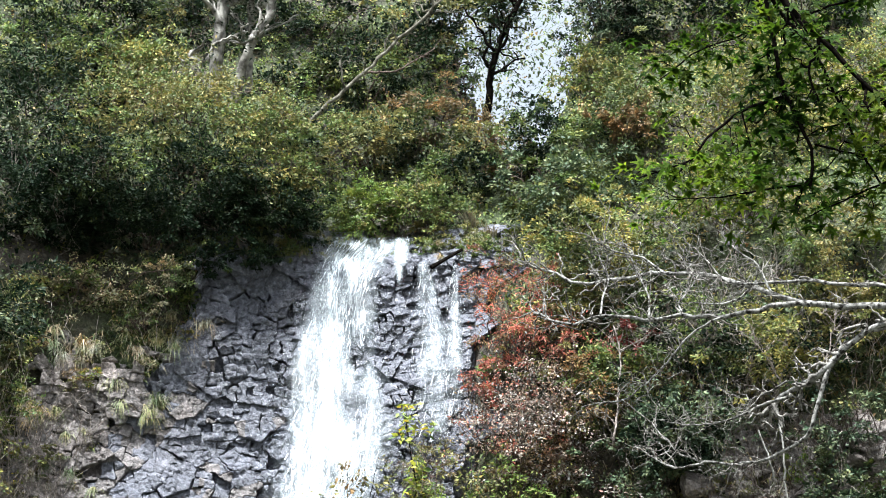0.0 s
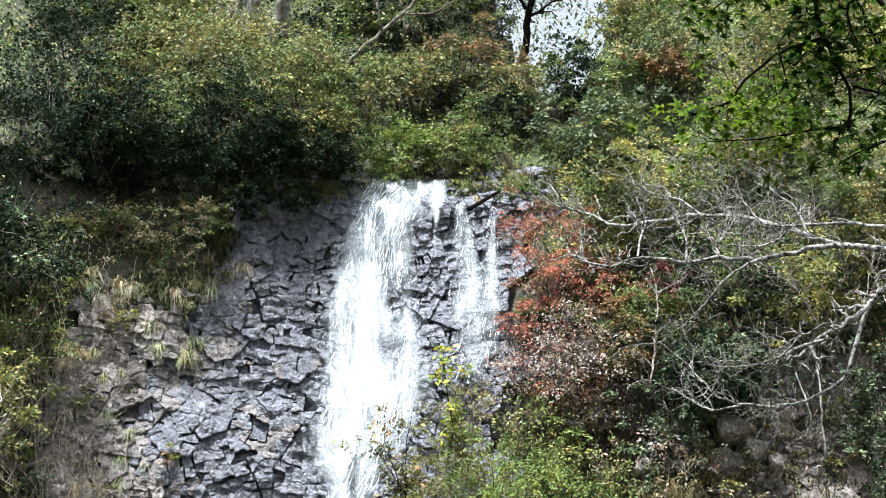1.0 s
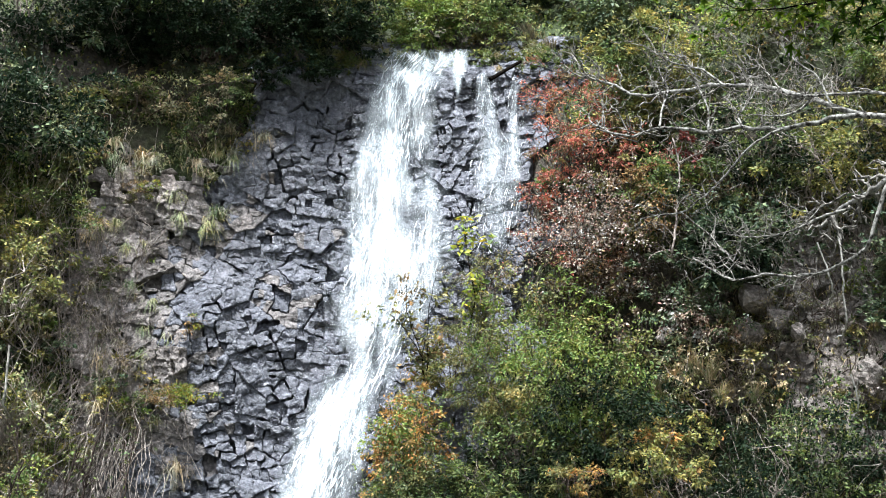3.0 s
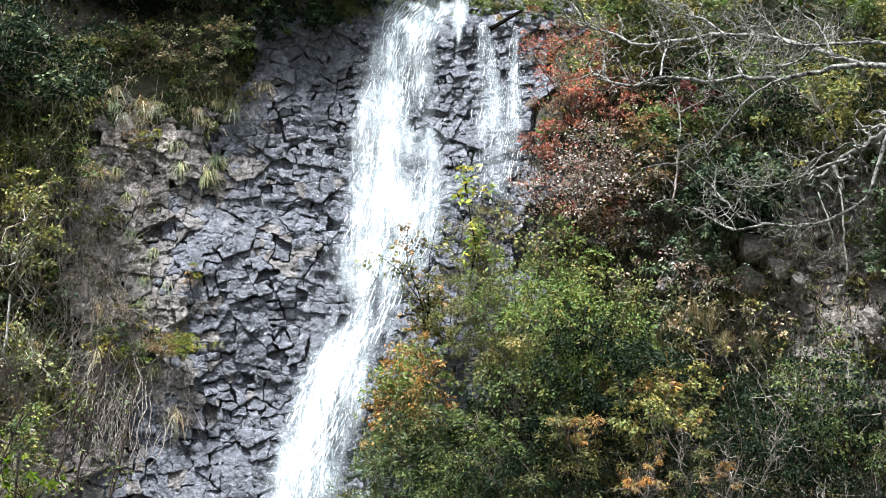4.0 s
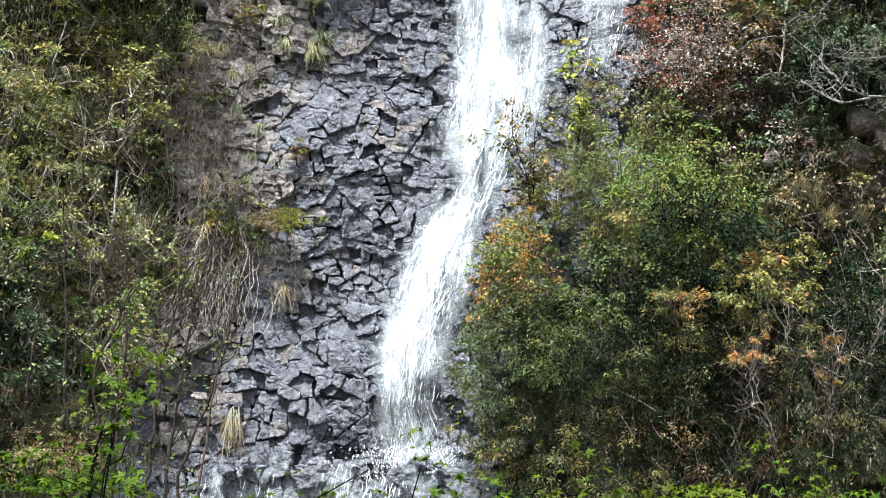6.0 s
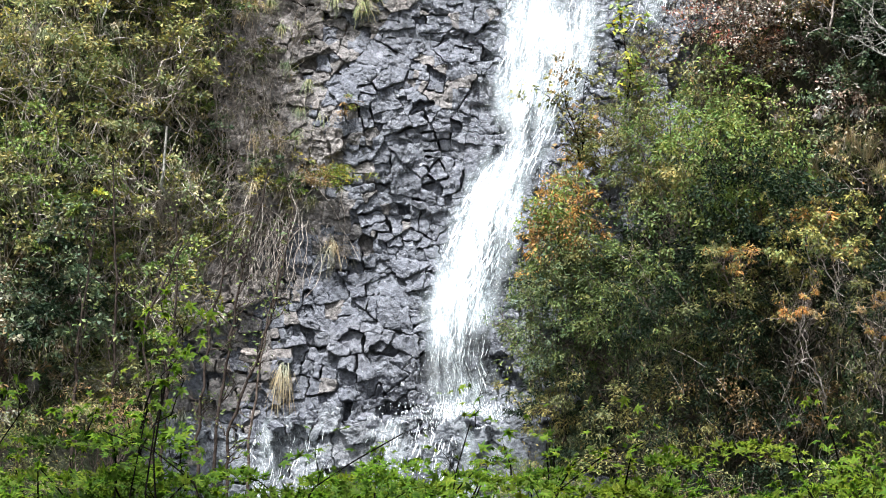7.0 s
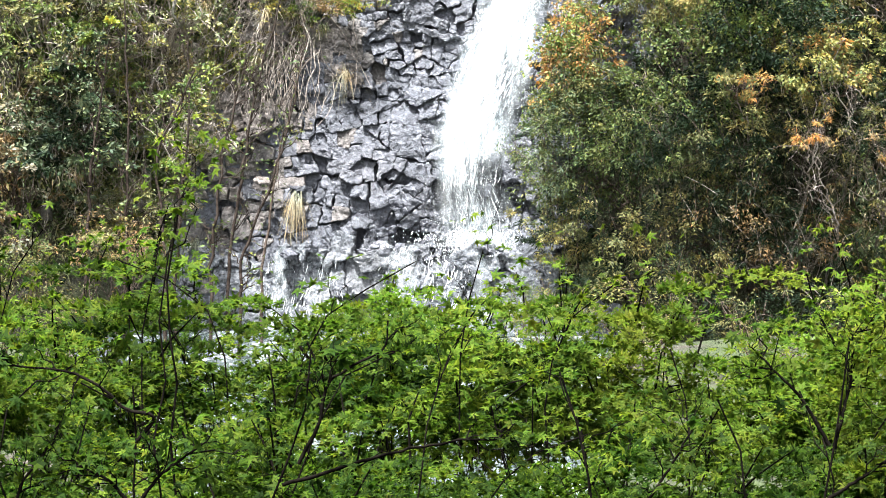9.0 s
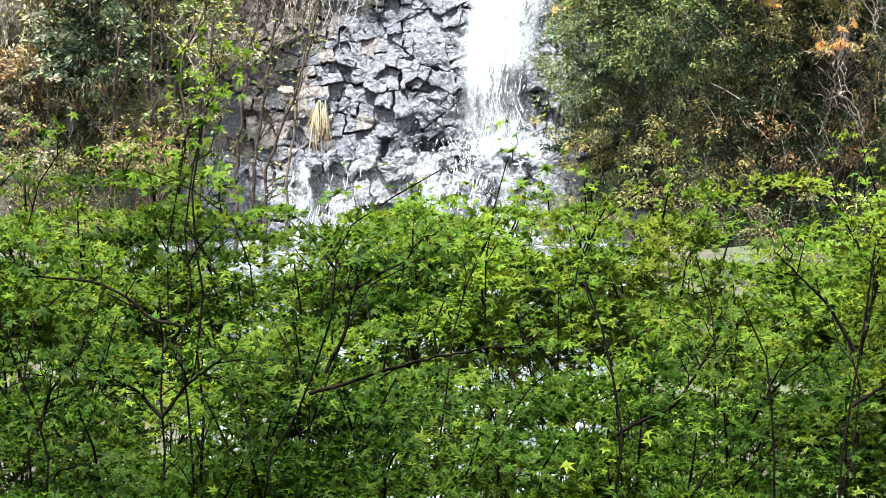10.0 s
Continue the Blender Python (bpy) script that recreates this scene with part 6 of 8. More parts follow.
off_rock = lambda x, z: not (z < 16.4 and span(FACE, z)[0] + 0.15 < x < span(FACE, z)[1])
def grown(x, z):
    """Where plants have room: off the rock of the fall, and in patches on the weathered rock of the bank."""
    if not off_rock(x, z):
        return False
    return not 5.6 < z < 15 or not span(BANK, z)[0] < x < span(BANK, z)[1] or wobble(x, z, 1.1, 2.0) + 0.3 * wobble(x, z, 4.0, 6.0) > 0.05


for name, label, category, mat, count, box, length, width in (
        ("undergrowth", "dense low green undergrowth on the hillside", "undergrowth", GREEN, 16000, (-16, 12, 2, 27), 0.24, 0.028),
        ("undergrowth", "olive and yellow undergrowth on the hillside", "undergrowth", OLIVE, 14000, (-16, 12, 2, 27), 0.22, 0.025),
        ("undergrowth", "low leafy undergrowth over the top of the hill", "undergrowth", GREEN, 14000, (-12, 12, 17.5, 27), 0.22, 0.03),
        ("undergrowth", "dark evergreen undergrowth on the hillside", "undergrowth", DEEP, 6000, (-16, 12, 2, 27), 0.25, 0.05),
        ("dry_grass", "dry brown grass on the bank", "grass", DRY_GRASS, 3000, (-16, -4.5, 3, 15.8), 0.4, 0.016),
        ("grass", "pale straw and green grass on the bank", "grass", GRASS, 6000, (-14, -4.5, 3, 15.8), 0.28, 0.014),
        ("undergrowth", "small green leaves of creeping plants on the bank", "undergrowth", GREEN, 14000, (-14, -4.3, 3, 15.8), 0.14, 0.03),
        ("dry_grass", "dry brown grass in the thicket", "grass", DRY_GRASS, 4000, (2, 11, 3, 14), 0.5, 0.016),
        ("leaf_litter", "fallen rusty leaves on the hillside", "leaves", BROWN, 5000, (-16, 12, 2, 27), 0.15, 0.035)):
    scrub(name, label, category, mat, rng, on_hill(rng, count, *box, keep=grown), length, width)
twig_tubes = Tubes(3)
for x, y, z in on_hill(rng, 600, -15, -5.2, 3.5, 14, keep=grown):
    ln = rng.uniform(0.5, 1.6)
    way = unit(np.array((rng.normal() * 0.5 + 0.15, -0.5 * rng.random() - 0.15, 1.0)))
    twig_tubes.add(wander((x, y, z), np.array((x, y, z)) + way * ln, rng, 6, 0.15, rng.uniform(-0.1, 0.2)), 0.012, 0.004)
tagged(mesh_part("dry_twigs", twig_tubes.mesh("dry_twigs"), PALE_TWIG), "tangle of thin dry grey brown twigs on the bank", "twigs", kind="stuff")
twig_tubes = Tubes(3)
for x, y, z in on_hill(rng, 700, 0.5, 11, 2, 12, keep=off_rock):
    ln = rng.uniform(0.6, 2.2)
    way = unit(np.array((rng.normal() * 0.6, -1.2 * rng.random() - 0.5, 1.0)))
    twig_tubes.add(wander((x, y, z), np.array((x, y, z)) + way * ln, rng, 6, 0.15, rng.uniform(-0.1, 0.2)), 0.013, 0.004)
tagged(mesh_part("dry_twigs", twig_tubes.mesh("dry_twigs"), TWIG_BARK), "tangle of thin dry brown twigs in the thicket", "twigs", kind="stuff")

# ---- small plants, stones and tufts on the bank beside the rock ----
rng = np.random.default_rng(31)
KINDS = ((GREEN, "small green plant on the mossy bank"), (OLIVE, "small olive plant on the mossy bank"), (FRESH, "small fresh green plant on the bank"),
         (BLUISH, "small grey green plant on the bank"), (DRY_GRASS, "clump of dry plants on the bank"), (YELLOW_GREEN, "small yellow green plant on the bank"))
for x, y, z in on_hill(rng, 70, -15, -4.6, 3.6, 15.8, keep=grown):
    mat, label = KINDS[rng.integers(0, 6)]
    r = rng.uniform(0.3, 0.75)
    shrub("low_plant", x, y - 0.25 * r, z, r, 0.5 * r, r * 0.8, int(400 * r + 120), 0.11, mat, label, "plant", "small plants on the bank", stems=3, per=20)
for x, y, z in on_hill(rng, 34, -11.6, -8.4, 6.8, 13.2, keep=grown):
    mat, label = KINDS[rng.integers(0, 6)]
    r = rng.uniform(0.22, 0.5)
    shrub("low_plant", x, y - 0.45, z, r, 0.5 * r, r * 0.9, int(500 * r + 100), 0.09, mat, label, "plant", "small plants on the bank", stems=3, per=16, droop=0.4)
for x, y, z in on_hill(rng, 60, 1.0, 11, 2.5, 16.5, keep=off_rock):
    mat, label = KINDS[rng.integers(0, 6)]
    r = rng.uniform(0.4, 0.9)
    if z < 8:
        # low in the thicket, shade goes into the leaf colour
        mat, label = DEEP, "small plant in the thicket, leaves darkened for shade"
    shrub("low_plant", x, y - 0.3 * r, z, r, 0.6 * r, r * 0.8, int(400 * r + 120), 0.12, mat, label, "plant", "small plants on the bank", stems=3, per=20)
on_bank = lambda x, z: span(BANK, z)[0] < x < span(BANK, z)[1] and wobble(x, z, 1.1, 2.0) > -0.25
for k, (x, y, z) in enumerate(on_hill(rng, 44, -10.5, -6.0, 5.8, 14.2, keep=on_bank)):
    r = rng.uniform(0.14, 0.34)
    if k % 2:
        tuft("grass_tuft", x, y - 0.2, z, 2 * r, 60, STRAW if k % 4 == 1 else GRASS, "tuft of drooping grass in a crack of the bank rock", hang=1.0, width=0.008, fan=0.6)
    else:
        shrub("low_plant", x, y - 0.22, z, 1.5 * r, 0.5 * r, 0.6 * r, int(900 * r + 60), 0.055, GRASS if k % 4 else OLIVE, "mossy low plants in a crack of the bank rock", "plant", "small plants on the bank", stems=2, per=16, second=(DRY_GRASS, 0.3), droop=0.4)
for x, y, z in on_hill(rng, 46, -14, -4.4, 4.5, 15.2, keep=grown):
    dry = rng.random() < 0.5
    tuft("grass_tuft", x, y - 0.05, z, rng.uniform(0.4, 0.9), int(rng.uniform(50, 110)), DRY_GRASS if dry else GRASS,
         "tuft of dry brown grass on the bank" if dry else "tuft of green grass on the bank", hang=rng.uniform(0.6, 1.1))


def boulder(name, place, r, mat, label, seed, flat=0.75, group=""):
    """A rough angular stone."""
    rng = np.random.default_rng(seed)
    bm = bmesh.new()
    bmesh.ops.create_icosphere(bm, subdivisions=3 if r > 0.2 else 2, radius=1)
    cuts = unit(rng.normal(size=(10, 3)))
    for v in bm.verts:
        d = np.array(v.co)
        k = min(1.0, min(0.48 / max(1e-3, float(d @ c)) if d @ c > 0.48 else 1.0 for c in cuts))
        v.co = Vector(d * k * (1 + 0.25 * noise.noise(Vector(d * 1.7 + seed)) + 0.14 * noise.noise(Vector(d * 5 + seed))) * r * np.array((1.15, 0.9, flat)))
    me = bpy.data.meshes.new(name)
    bm.to_mesh(me)
    bm.free()
    ob = mesh_part(name, me, mat)
    ob.matrix_basis = pose(*place, rng.uniform(-15, 15), rng.uniform(-15, 15), rng.uniform(0, 360))
    return tagged(ob, label, "rock", group)


for i, (x, y, z) in enumerate(on_hill(rng, 60, -13, -4.6, 4.0, 14.5, keep=lambda x, z: off_rock(x, z) and x > span(FACE, z)[0] - 3.0)):
    boulder("rock", (x, y + 0.05, z), rng.uniform(0.12, 0.34), DRY_ROCK, "weathered grey brown rock in the bank", i, group="rocks in the bank")
for i, (x, y, z) in enumerate(on_hill(rng, 40, 2.5, 9.5, 6, 12.5)):
    boulder("rock", (x, y + 0.05, z), rng.uniform(0.15, 0.45), BANK_ROCK, "brown rock showing through the thicket", 100 + i, group="rocks in the thicket")

# ---- the stream below the ledge ----
def build_stream():
    ys = np.linspace(38, 58.0, 50)
    v = []
    for y in ys:
        c, w = -3.5 - 0.18 * (y - 38), 2.6 + 0.16 * (y - 38)
        v += [(c + w * k, y, ground_z(c + w * k, y) + 0.1 + 0.12 * wobble(c + w * k, y, 1.4, 2.0)) for k in np.linspace(-1, 1, 24)]
    q = (np.arange(49)[:, None] * 24 + np.arange(23)).ravel()
    ob = mesh_part("stream", tri_mesh("stream", v, np.concatenate([np.stack([q, q + 1, q + 25], -1), np.stack([q, q + 25, q + 24], -1)])), RAPIDS, smooth=True)
    return tagged(ob, "shallow white rushing stream below the falls", "stream", kind="structure")


build_stream()
for i in range(40):
    y = rng.uniform(39, 57.5)
    x = -3.5 - 0.18 * (y - 38) + rng.uniform(-1, 1) * (3.0 + 0.16 * (y - 38))
    boulder("boulder", (x, y, ground_z(x, y) + 0.05), rng.uniform(0.2, 0.6), ROCK, "wet dark boulder in the stream", 200 + i, group="boulders in the stream")

# ---- slim saplings at the foot of the bank ----
sapling = thing('sapling', (-8.77, 55.50, ground_z(-8.77, 55.50)), 'slim brown sapling with few small leaves', 'tree', 'saplings at the bank')
line, ends = limb(sapling, 'trunk', [(-8.77, 55.50, ground_z(-8.77, 55.50) - 0.1), (-8.77, 55.50, 3.25), (-8.32, 55.50, 6.18), (-7.73, 55.50, 8.44)], 0.04, 0.016, SAPLING_BARK, 300, 12, 0.6, 0.5, 2, 0.3, 0.7)
leaf_along(sapling, ends, 320, 110, 0.1, GREEN, 0.12)
sapling = thing('sapling', (-9.75, 55.20, ground_z(-9.75, 55.20)), 'slim brown sapling with few small leaves', 'tree', 'saplings at the bank')
line, ends = limb(sapling, 'trunk', [(-9.75, 55.20, ground_z(-9.75, 55.20) - 0.1), (-9.75, 55.20, 3.25), (-9.52, 55.20, 5.83), (-9.54, 55.20, 7.53)], 0.04, 0.016, SAPLING_BARK, 301, 12, 0.6, 0.5, 2, 0.3, 0.7)
leaf_along(sapling, ends, 321, 110, 0.1, GREEN, 0.12)
sapling = thing('sapling', (-10.72, 54.90, ground_z(-10.72, 54.90)), 'slim brown sapling with few small leaves', 'tree', 'saplings at the bank')
line, ends = limb(sapling, 'trunk', [(-10.72, 54.90, ground_z(-10.72, 54.90) - 0.1), (-10.72, 54.90, 3.36), (-10.66, 54.90, 6.39), (-10.77, 54.90, 8.54)], 0.04, 0.016, SAPLING_BARK, 302, 12, 0.6, 0.5, 2, 0.3, 0.7)
leaf_along(sapling, ends, 322, 110, 0.1, GREEN, 0.12)
sapling = thing('sapling', (-7.96, 54.60, ground_z(-7.96, 54.60)), 'slim brown sapling with few small leaves', 'tree', 'saplings at the bank')
line, ends = limb(sapling, 'trunk', [(-7.96, 54.60, ground_z(-7.96, 54.60) - 0.1), (-7.96, 54.60, 3.22), (-7.63, 54.60, 5.21), (-7.07, 54.60, 7.65)], 0.035, 0.009, TWIG_BARK, 303, 12, 0.6, 0.5, 2, 0.3, 0.7)
leaf_along(sapling, ends, 323, 110, 0.1, GREEN, 0.12)
sapling = thing('sapling', (-8.92, 54.30, ground_z(-8.92, 54.30)), 'slim brown sapling with few small leaves', 'tree', 'saplings at the bank')
line, ends = limb(sapling, 'trunk', [(-8.92, 54.30, ground_z(-8.92, 54.30) - 0.1), (-8.92, 54.30, 3.22), (-8.70, 54.30, 5.20), (-8.25, 54.30, 7.08)], 0.04, 0.016, SAPLING_BARK, 304, 12, 0.6, 0.5, 2, 0.3, 0.7)
leaf_along(sapling, ends, 324, 110, 0.1, GREEN, 0.12)
sapling = thing('sapling', (-9.76, 54.00, ground_z(-9.76, 54.00)), 'slim brown sapling with few small leaves', 'tree', 'saplings at the bank')
line, ends = limb(sapling, 'trunk', [(-9.76, 54.00, ground_z(-9.76, 54.00) - 0.1), (-9.76, 54.00, 3.21), (-9.98, 54.00, 5.20), (-9.20, 54.00, 6.84)], 0.04, 0.016, SAPLING_BARK, 305, 12, 0.6, 0.5, 2, 0.3, 0.7)
leaf_along(sapling, ends, 325, 110, 0.1, GREEN, 0.12)
sapling = thing('sapling', (-11.27, 53.70, ground_z(-11.27, 53.70)), 'slim brown sapling with few small leaves', 'tree', 'saplings at the bank')
line, ends = limb(sapling, 'trunk', [(-11.27, 53.70, ground_z(-11.27, 53.70) - 0.1), (-11.27, 53.70, 3.21), (-11.15, 53.70, 5.19), (-10.82, 53.70, 7.40)], 0.04, 0.016, SAPLING_BARK, 306, 12, 0.6, 0.5, 2, 0.3, 0.7)
leaf_along(sapling, ends, 326, 110, 0.1, GREEN, 0.12)
sapling = thing('sapling', (-8.22, 53.40, ground_z(-8.22, 53.40)), 'slim brown sapling with few small leaves', 'tree', 'saplings at the bank')
line, ends = limb(sapling, 'trunk', [(-8.22, 53.40, ground_z(-8.22, 53.40) - 0.1), (-8.22, 53.40, 3.19), (-7.62, 53.40, 4.59), (-7.19, 53.40, 6.10)], 0.04, 0.016, SAPLING_BARK, 307, 12, 0.6, 0.5, 2, 0.3, 0.7)
leaf_along(sapling, ends, 327, 110, 0.1, GREEN, 0.12)
# ---- things by the fall ----
sapling = thing('sapling', (-0.76, 60.95, 10.25), 'slim sapling with golden yellow leaves by the water', 'tree')
line, ends = limb(sapling, 'trunk', [(-0.76, 60.95, 10.25), (-0.58, 59.05, 10.73), (-0.73, 59.05, 11.58), (-0.81, 59.05, 12.19)], 0.025, 0.008, DARK_BARK, 350, 9, 0.5, 0.4, 1, 0.3, 0.9)
leaf_along(sapling, ends, 351, 110, 0.19, GOLD, 0.1)
leaf_along(sapling, ends, 352, 110, 0.17, FRESH, 0.1)
sapling = thing('sapling', (-1.69, 60.30, 8.88), 'thin dark-leaved sapling reaching over the water', 'tree')
line, ends = limb(sapling, 'stem', [(-1.69, 60.30, 8.88), (-1.69, 58.70, 9.48), (-2.16, 58.70, 10.20), (-2.63, 58.70, 10.56)], 0.016, 0.006, DARK_BARK, 360, 14, 0.5, 0.3, 2, 0.4, 0.9)
leaf_along(sapling, ends, 370, 260, 0.13, OLIVE, 0.07)
line, ends = limb(sapling, 'stem', [(-1.69, 60.30, 8.88), (-1.69, 58.70, 9.48), (-2.04, 58.70, 10.44), (-2.02, 58.70, 11.04)], 0.016, 0.006, DARK_BARK, 361, 14, 0.5, 0.3, 2, 0.4, 0.9)
leaf_along(sapling, ends, 371, 260, 0.13, BROWN, 0.07)
line, ends = limb(sapling, 'stem', [(-1.69, 60.30, 8.88), (-1.57, 58.70, 9.48), (-1.57, 58.70, 10.44), (-1.40, 58.70, 11.16)], 0.016, 0.006, DARK_BARK, 362, 14, 0.5, 0.3, 2, 0.4, 0.9)
leaf_along(sapling, ends, 372, 260, 0.13, OLIVE, 0.07)
log = thing('log', (-0.27, 61.67, 16.11), 'dark wet log lying across the lip of the fall', 'log')
limb(log, 'stem', [(-0.27, 61.67, 16.11), (0.42, 62.09, 16.62)], 0.05, 0.035, DARK_BARK, 5)
# ---- limbs of the young maples, coloured dark as in silhouette ----
maple = thing('maple_tree', (-1.88, 10.50, ground_z(-1.88, 10.50)), 'slender young maple with silhouette-dark stem and green leaves', 'tree', 'maples below the path')
line, ends = limb(maple, 'stem', [(-1.88, 10.50, ground_z(-1.88, 10.50) - 0.1), (-1.88, 10.50, 0.48), (-1.91, 10.56, 1.23), (-1.91, 10.62, 1.62), (-1.87, 10.68, 2.13)], 0.009, 0.003, DARK_BARK, 500, 12, 0.3, 0.25, 2, 0.3)
leaf_along(maple, ends, 520, 320, 0.05, MAPLE, 0.08, PALMATE)
maple = thing('maple_tree', (-2.53, 10.63, ground_z(-2.53, 10.63)), 'slender young maple with silhouette-dark stem and green leaves', 'tree', 'maples below the path')
line, ends = limb(maple, 'stem', [(-2.53, 10.63, ground_z(-2.53, 10.63) - 0.1), (-2.53, 10.63, 0.45), (-2.58, 10.69, 1.00), (-2.56, 10.75, 1.50), (-2.27, 10.81, 1.48), (-2.11, 10.87, 1.34)], 0.009, 0.003, DARK_BARK, 501, 12, 0.3, 0.25, 2, 0.3)
leaf_along(maple, ends, 521, 320, 0.05, MAPLE, 0.08, PALMATE)
maple = thing('maple_tree', (-1.57, 10.76, ground_z(-1.57, 10.76)), 'slender young maple with silhouette-dark stem and green leaves', 'tree', 'maples below the path')
line, ends = limb(maple, 'stem', [(-1.57, 10.76, ground_z(-1.57, 10.76) - 0.1), (-1.57, 10.76, 0.46), (-1.49, 10.82, 1.01), (-1.40, 10.88, 1.23), (-1.33, 10.94, 1.45), (-1.08, 11.00, 1.56)], 0.009, 0.003, DARK_BARK, 502, 12, 0.3, 0.25, 2, 0.3)
leaf_along(maple, ends, 522, 320, 0.05, MAPLE, 0.08, PALMATE)
maple = thing('maple_tree', (0.59, 10.89, ground_z(0.59, 10.89)), 'slender young maple with silhouette-dark stem and green leaves', 'tree', 'maples below the path')
line, ends = limb(maple, 'stem', [(0.59, 10.89, ground_z(0.59, 10.89) - 0.1), (0.59, 10.89, 0.46), (0.59, 10.95, 1.01), (0.62, 11.01, 1.19), (0.49, 11.07, 1.41)], 0.009, 0.003, DARK_BARK, 503, 12, 0.3, 0.25, 2, 0.3)
leaf_along(maple, ends, 523, 320, 0.05, MAPLE, 0.08, PALMATE)
line, ends = limb(maple, 'stem', [(0.62, 11.02, 1.19), (0.69, 11.08, 1.45), (0.70, 11.14, 1.64)], 0.009, 0.003, DARK_BARK, 504, 12, 0.3, 0.25, 2, 0.3)
leaf_along(maple, ends, 524, 320, 0.05, MAPLE, 0.08, PALMATE)
maple = thing('maple_tree', (-0.32, 11.15, ground_z(-0.32, 11.15)), 'slender young maple with silhouette-dark stem and green leaves', 'tree', 'maples below the path')
line, ends = limb(maple, 'stem', [(-0.32, 11.15, ground_z(-0.32, 11.15) - 0.1), (-0.32, 11.15, 0.43), (-0.32, 11.21, 0.99), (-0.34, 11.27, 1.20), (-0.44, 11.33, 1.45)], 0.009, 0.003, DARK_BARK, 505, 12, 0.3, 0.25, 2, 0.3)
leaf_along(maple, ends, 525, 320, 0.05, MAPLE, 0.08, PALMATE)
maple = thing('maple_tree', (-1.10, 11.28, ground_z(-1.10, 11.28)), 'slender young maple with silhouette-dark stem and green leaves', 'tree', 'maples below the path')
line, ends = limb(maple, 'stem', [(-1.10, 11.28, ground_z(-1.10, 11.28) - 0.1), (-1.10, 11.28, 0.41), (-1.03, 11.34, 0.98), (-1.00, 11.40, 1.30), (-0.84, 11.46, 1.66)], 0.009, 0.003, DARK_BARK, 506, 12, 0.3, 0.25, 2, 0.3)
leaf_along(maple, ends, 526, 320, 0.05, MAPLE, 0.08, PALMATE)
maple = thing('maple_tree', (-2.51, 11.41, ground_z(-2.51, 11.41)), 'slender young maple with silhouette-dark stem and green leaves', 'tree', 'maples below the path')
line, ends = limb(maple, 'stem', [(-2.51, 11.41, ground_z(-2.51, 11.41) - 0.1), (-2.51, 11.41, 0.37), (-2.57, 11.47, 0.77), (-2.44, 11.53, 1.05), (-2.41, 11.59, 1.33)], 0.009, 0.003, DARK_BARK, 507, 12, 0.3, 0.25, 2, 0.3)
leaf_along(maple, ends, 527, 320, 0.05, MAPLE, 0.08, PALMATE)
maple = thing('maple_tree', (-0.82, 11.54, ground_z(-0.82, 11.54)), 'slender young maple with silhouette-dark stem and green leaves', 'tree', 'maples below the path')
line, ends = limb(maple, 'stem', [(-0.82, 11.54, ground_z(-0.82, 11.54) - 0.1), (-0.82, 11.54, 0.39), (-0.82, 11.60, 0.85), (-0.73, 11.66, 1.08), (-0.34, 11.72, 1.22)], 0.009, 0.003, DARK_BARK, 508, 12, 0.3, 0.25, 2, 0.3)
leaf_along(maple, ends, 528, 320, 0.05, MAPLE, 0.08, PALMATE)
maple = thing('maple_tree', (0.08, 11.67, ground_z(0.08, 11.67)), 'slender young maple with silhouette-dark stem and green leaves', 'tree', 'maples below the path')
line, ends = limb(maple, 'stem', [(0.08, 11.67, ground_z(0.08, 11.67) - 0.1), (0.08, 11.67, 0.37), (0.04, 11.73, 0.96), (0.08, 11.79, 1.31), (-0.01, 11.85, 1.57)], 0.009, 0.003, DARK_BARK, 509, 12, 0.3, 0.25, 2, 0.3)
leaf_along(maple, ends, 529, 320, 0.05, MAPLE, 0.08, PALMATE)

# ---- leaning grey twigs at the edge of the rock ----
rng = np.random.default_rng(41)
lean_tubes = Tubes(3)
for x, y, z in on_hill(rng, 280, -12.5, -6.0, 4.0, 12.0, keep=lambda x, z: off_rock(x, z) and x > span(FACE, z)[0] - 3.2):
    ln = rng.uniform(0.6, 1.9)
    way = unit(np.array((rng.normal() * 0.6 + 0.2, -0.6 * rng.random() - 0.2, 1.0)))
    line = wander((x, y, z), np.array((x, y, z)) + way * ln, rng, 7, 0.12, rng.uniform(-0.05, 0.25))
    lean_tubes.add(line, 0.017, 0.005)
    twigs_from(lean_tubes, line, rng, 3, ln * 0.4, 0.005, 0.1, 1)
for x, y, z in on_hill(rng, 130, 3.6, 9.8, 10.2, 16.0):
    ln = rng.uniform(0.6, 1.6)
    way = unit(np.array((rng.normal() * 0.8, -0.9 * rng.random() - 0.3, 1.0)))
    line = wander((x, y, z), np.array((x, y, z)) + way * ln, rng, 7, 0.14, rng.uniform(-0.05, 0.25))
    lean_tubes.add(line, 0.015, 0.005)
    twigs_from(lean_tubes, line, rng, 2, ln * 0.4, 0.005, 0.1, 1)
tagged(mesh_part("twigs", lean_tubes.mesh("twigs"), GREY_TWIG), "leaning bare grey brown twigs beside the rock", "twigs", kind="stuff")
stem_tree = thing('sapling', (6.42, 59.54, 13.13), 'bare grey stemmed sapling in the thicket', 'tree', 'saplings in the thicket')
limb(stem_tree, 'trunk', [(6.42, 60.34, 12.63), (6.62, 58.54, 13.73), (6.12, 58.34, 14.66)], 0.03, 0.009, GREY_TWIG, 700, 14, 0.7, 0.4, 2, 0.28, 0.8, 0.03)
stem_tree = thing('sapling', (7.77, 59.02, 12.58), 'bare grey stemmed sapling in the thicket', 'tree', 'saplings in the thicket')
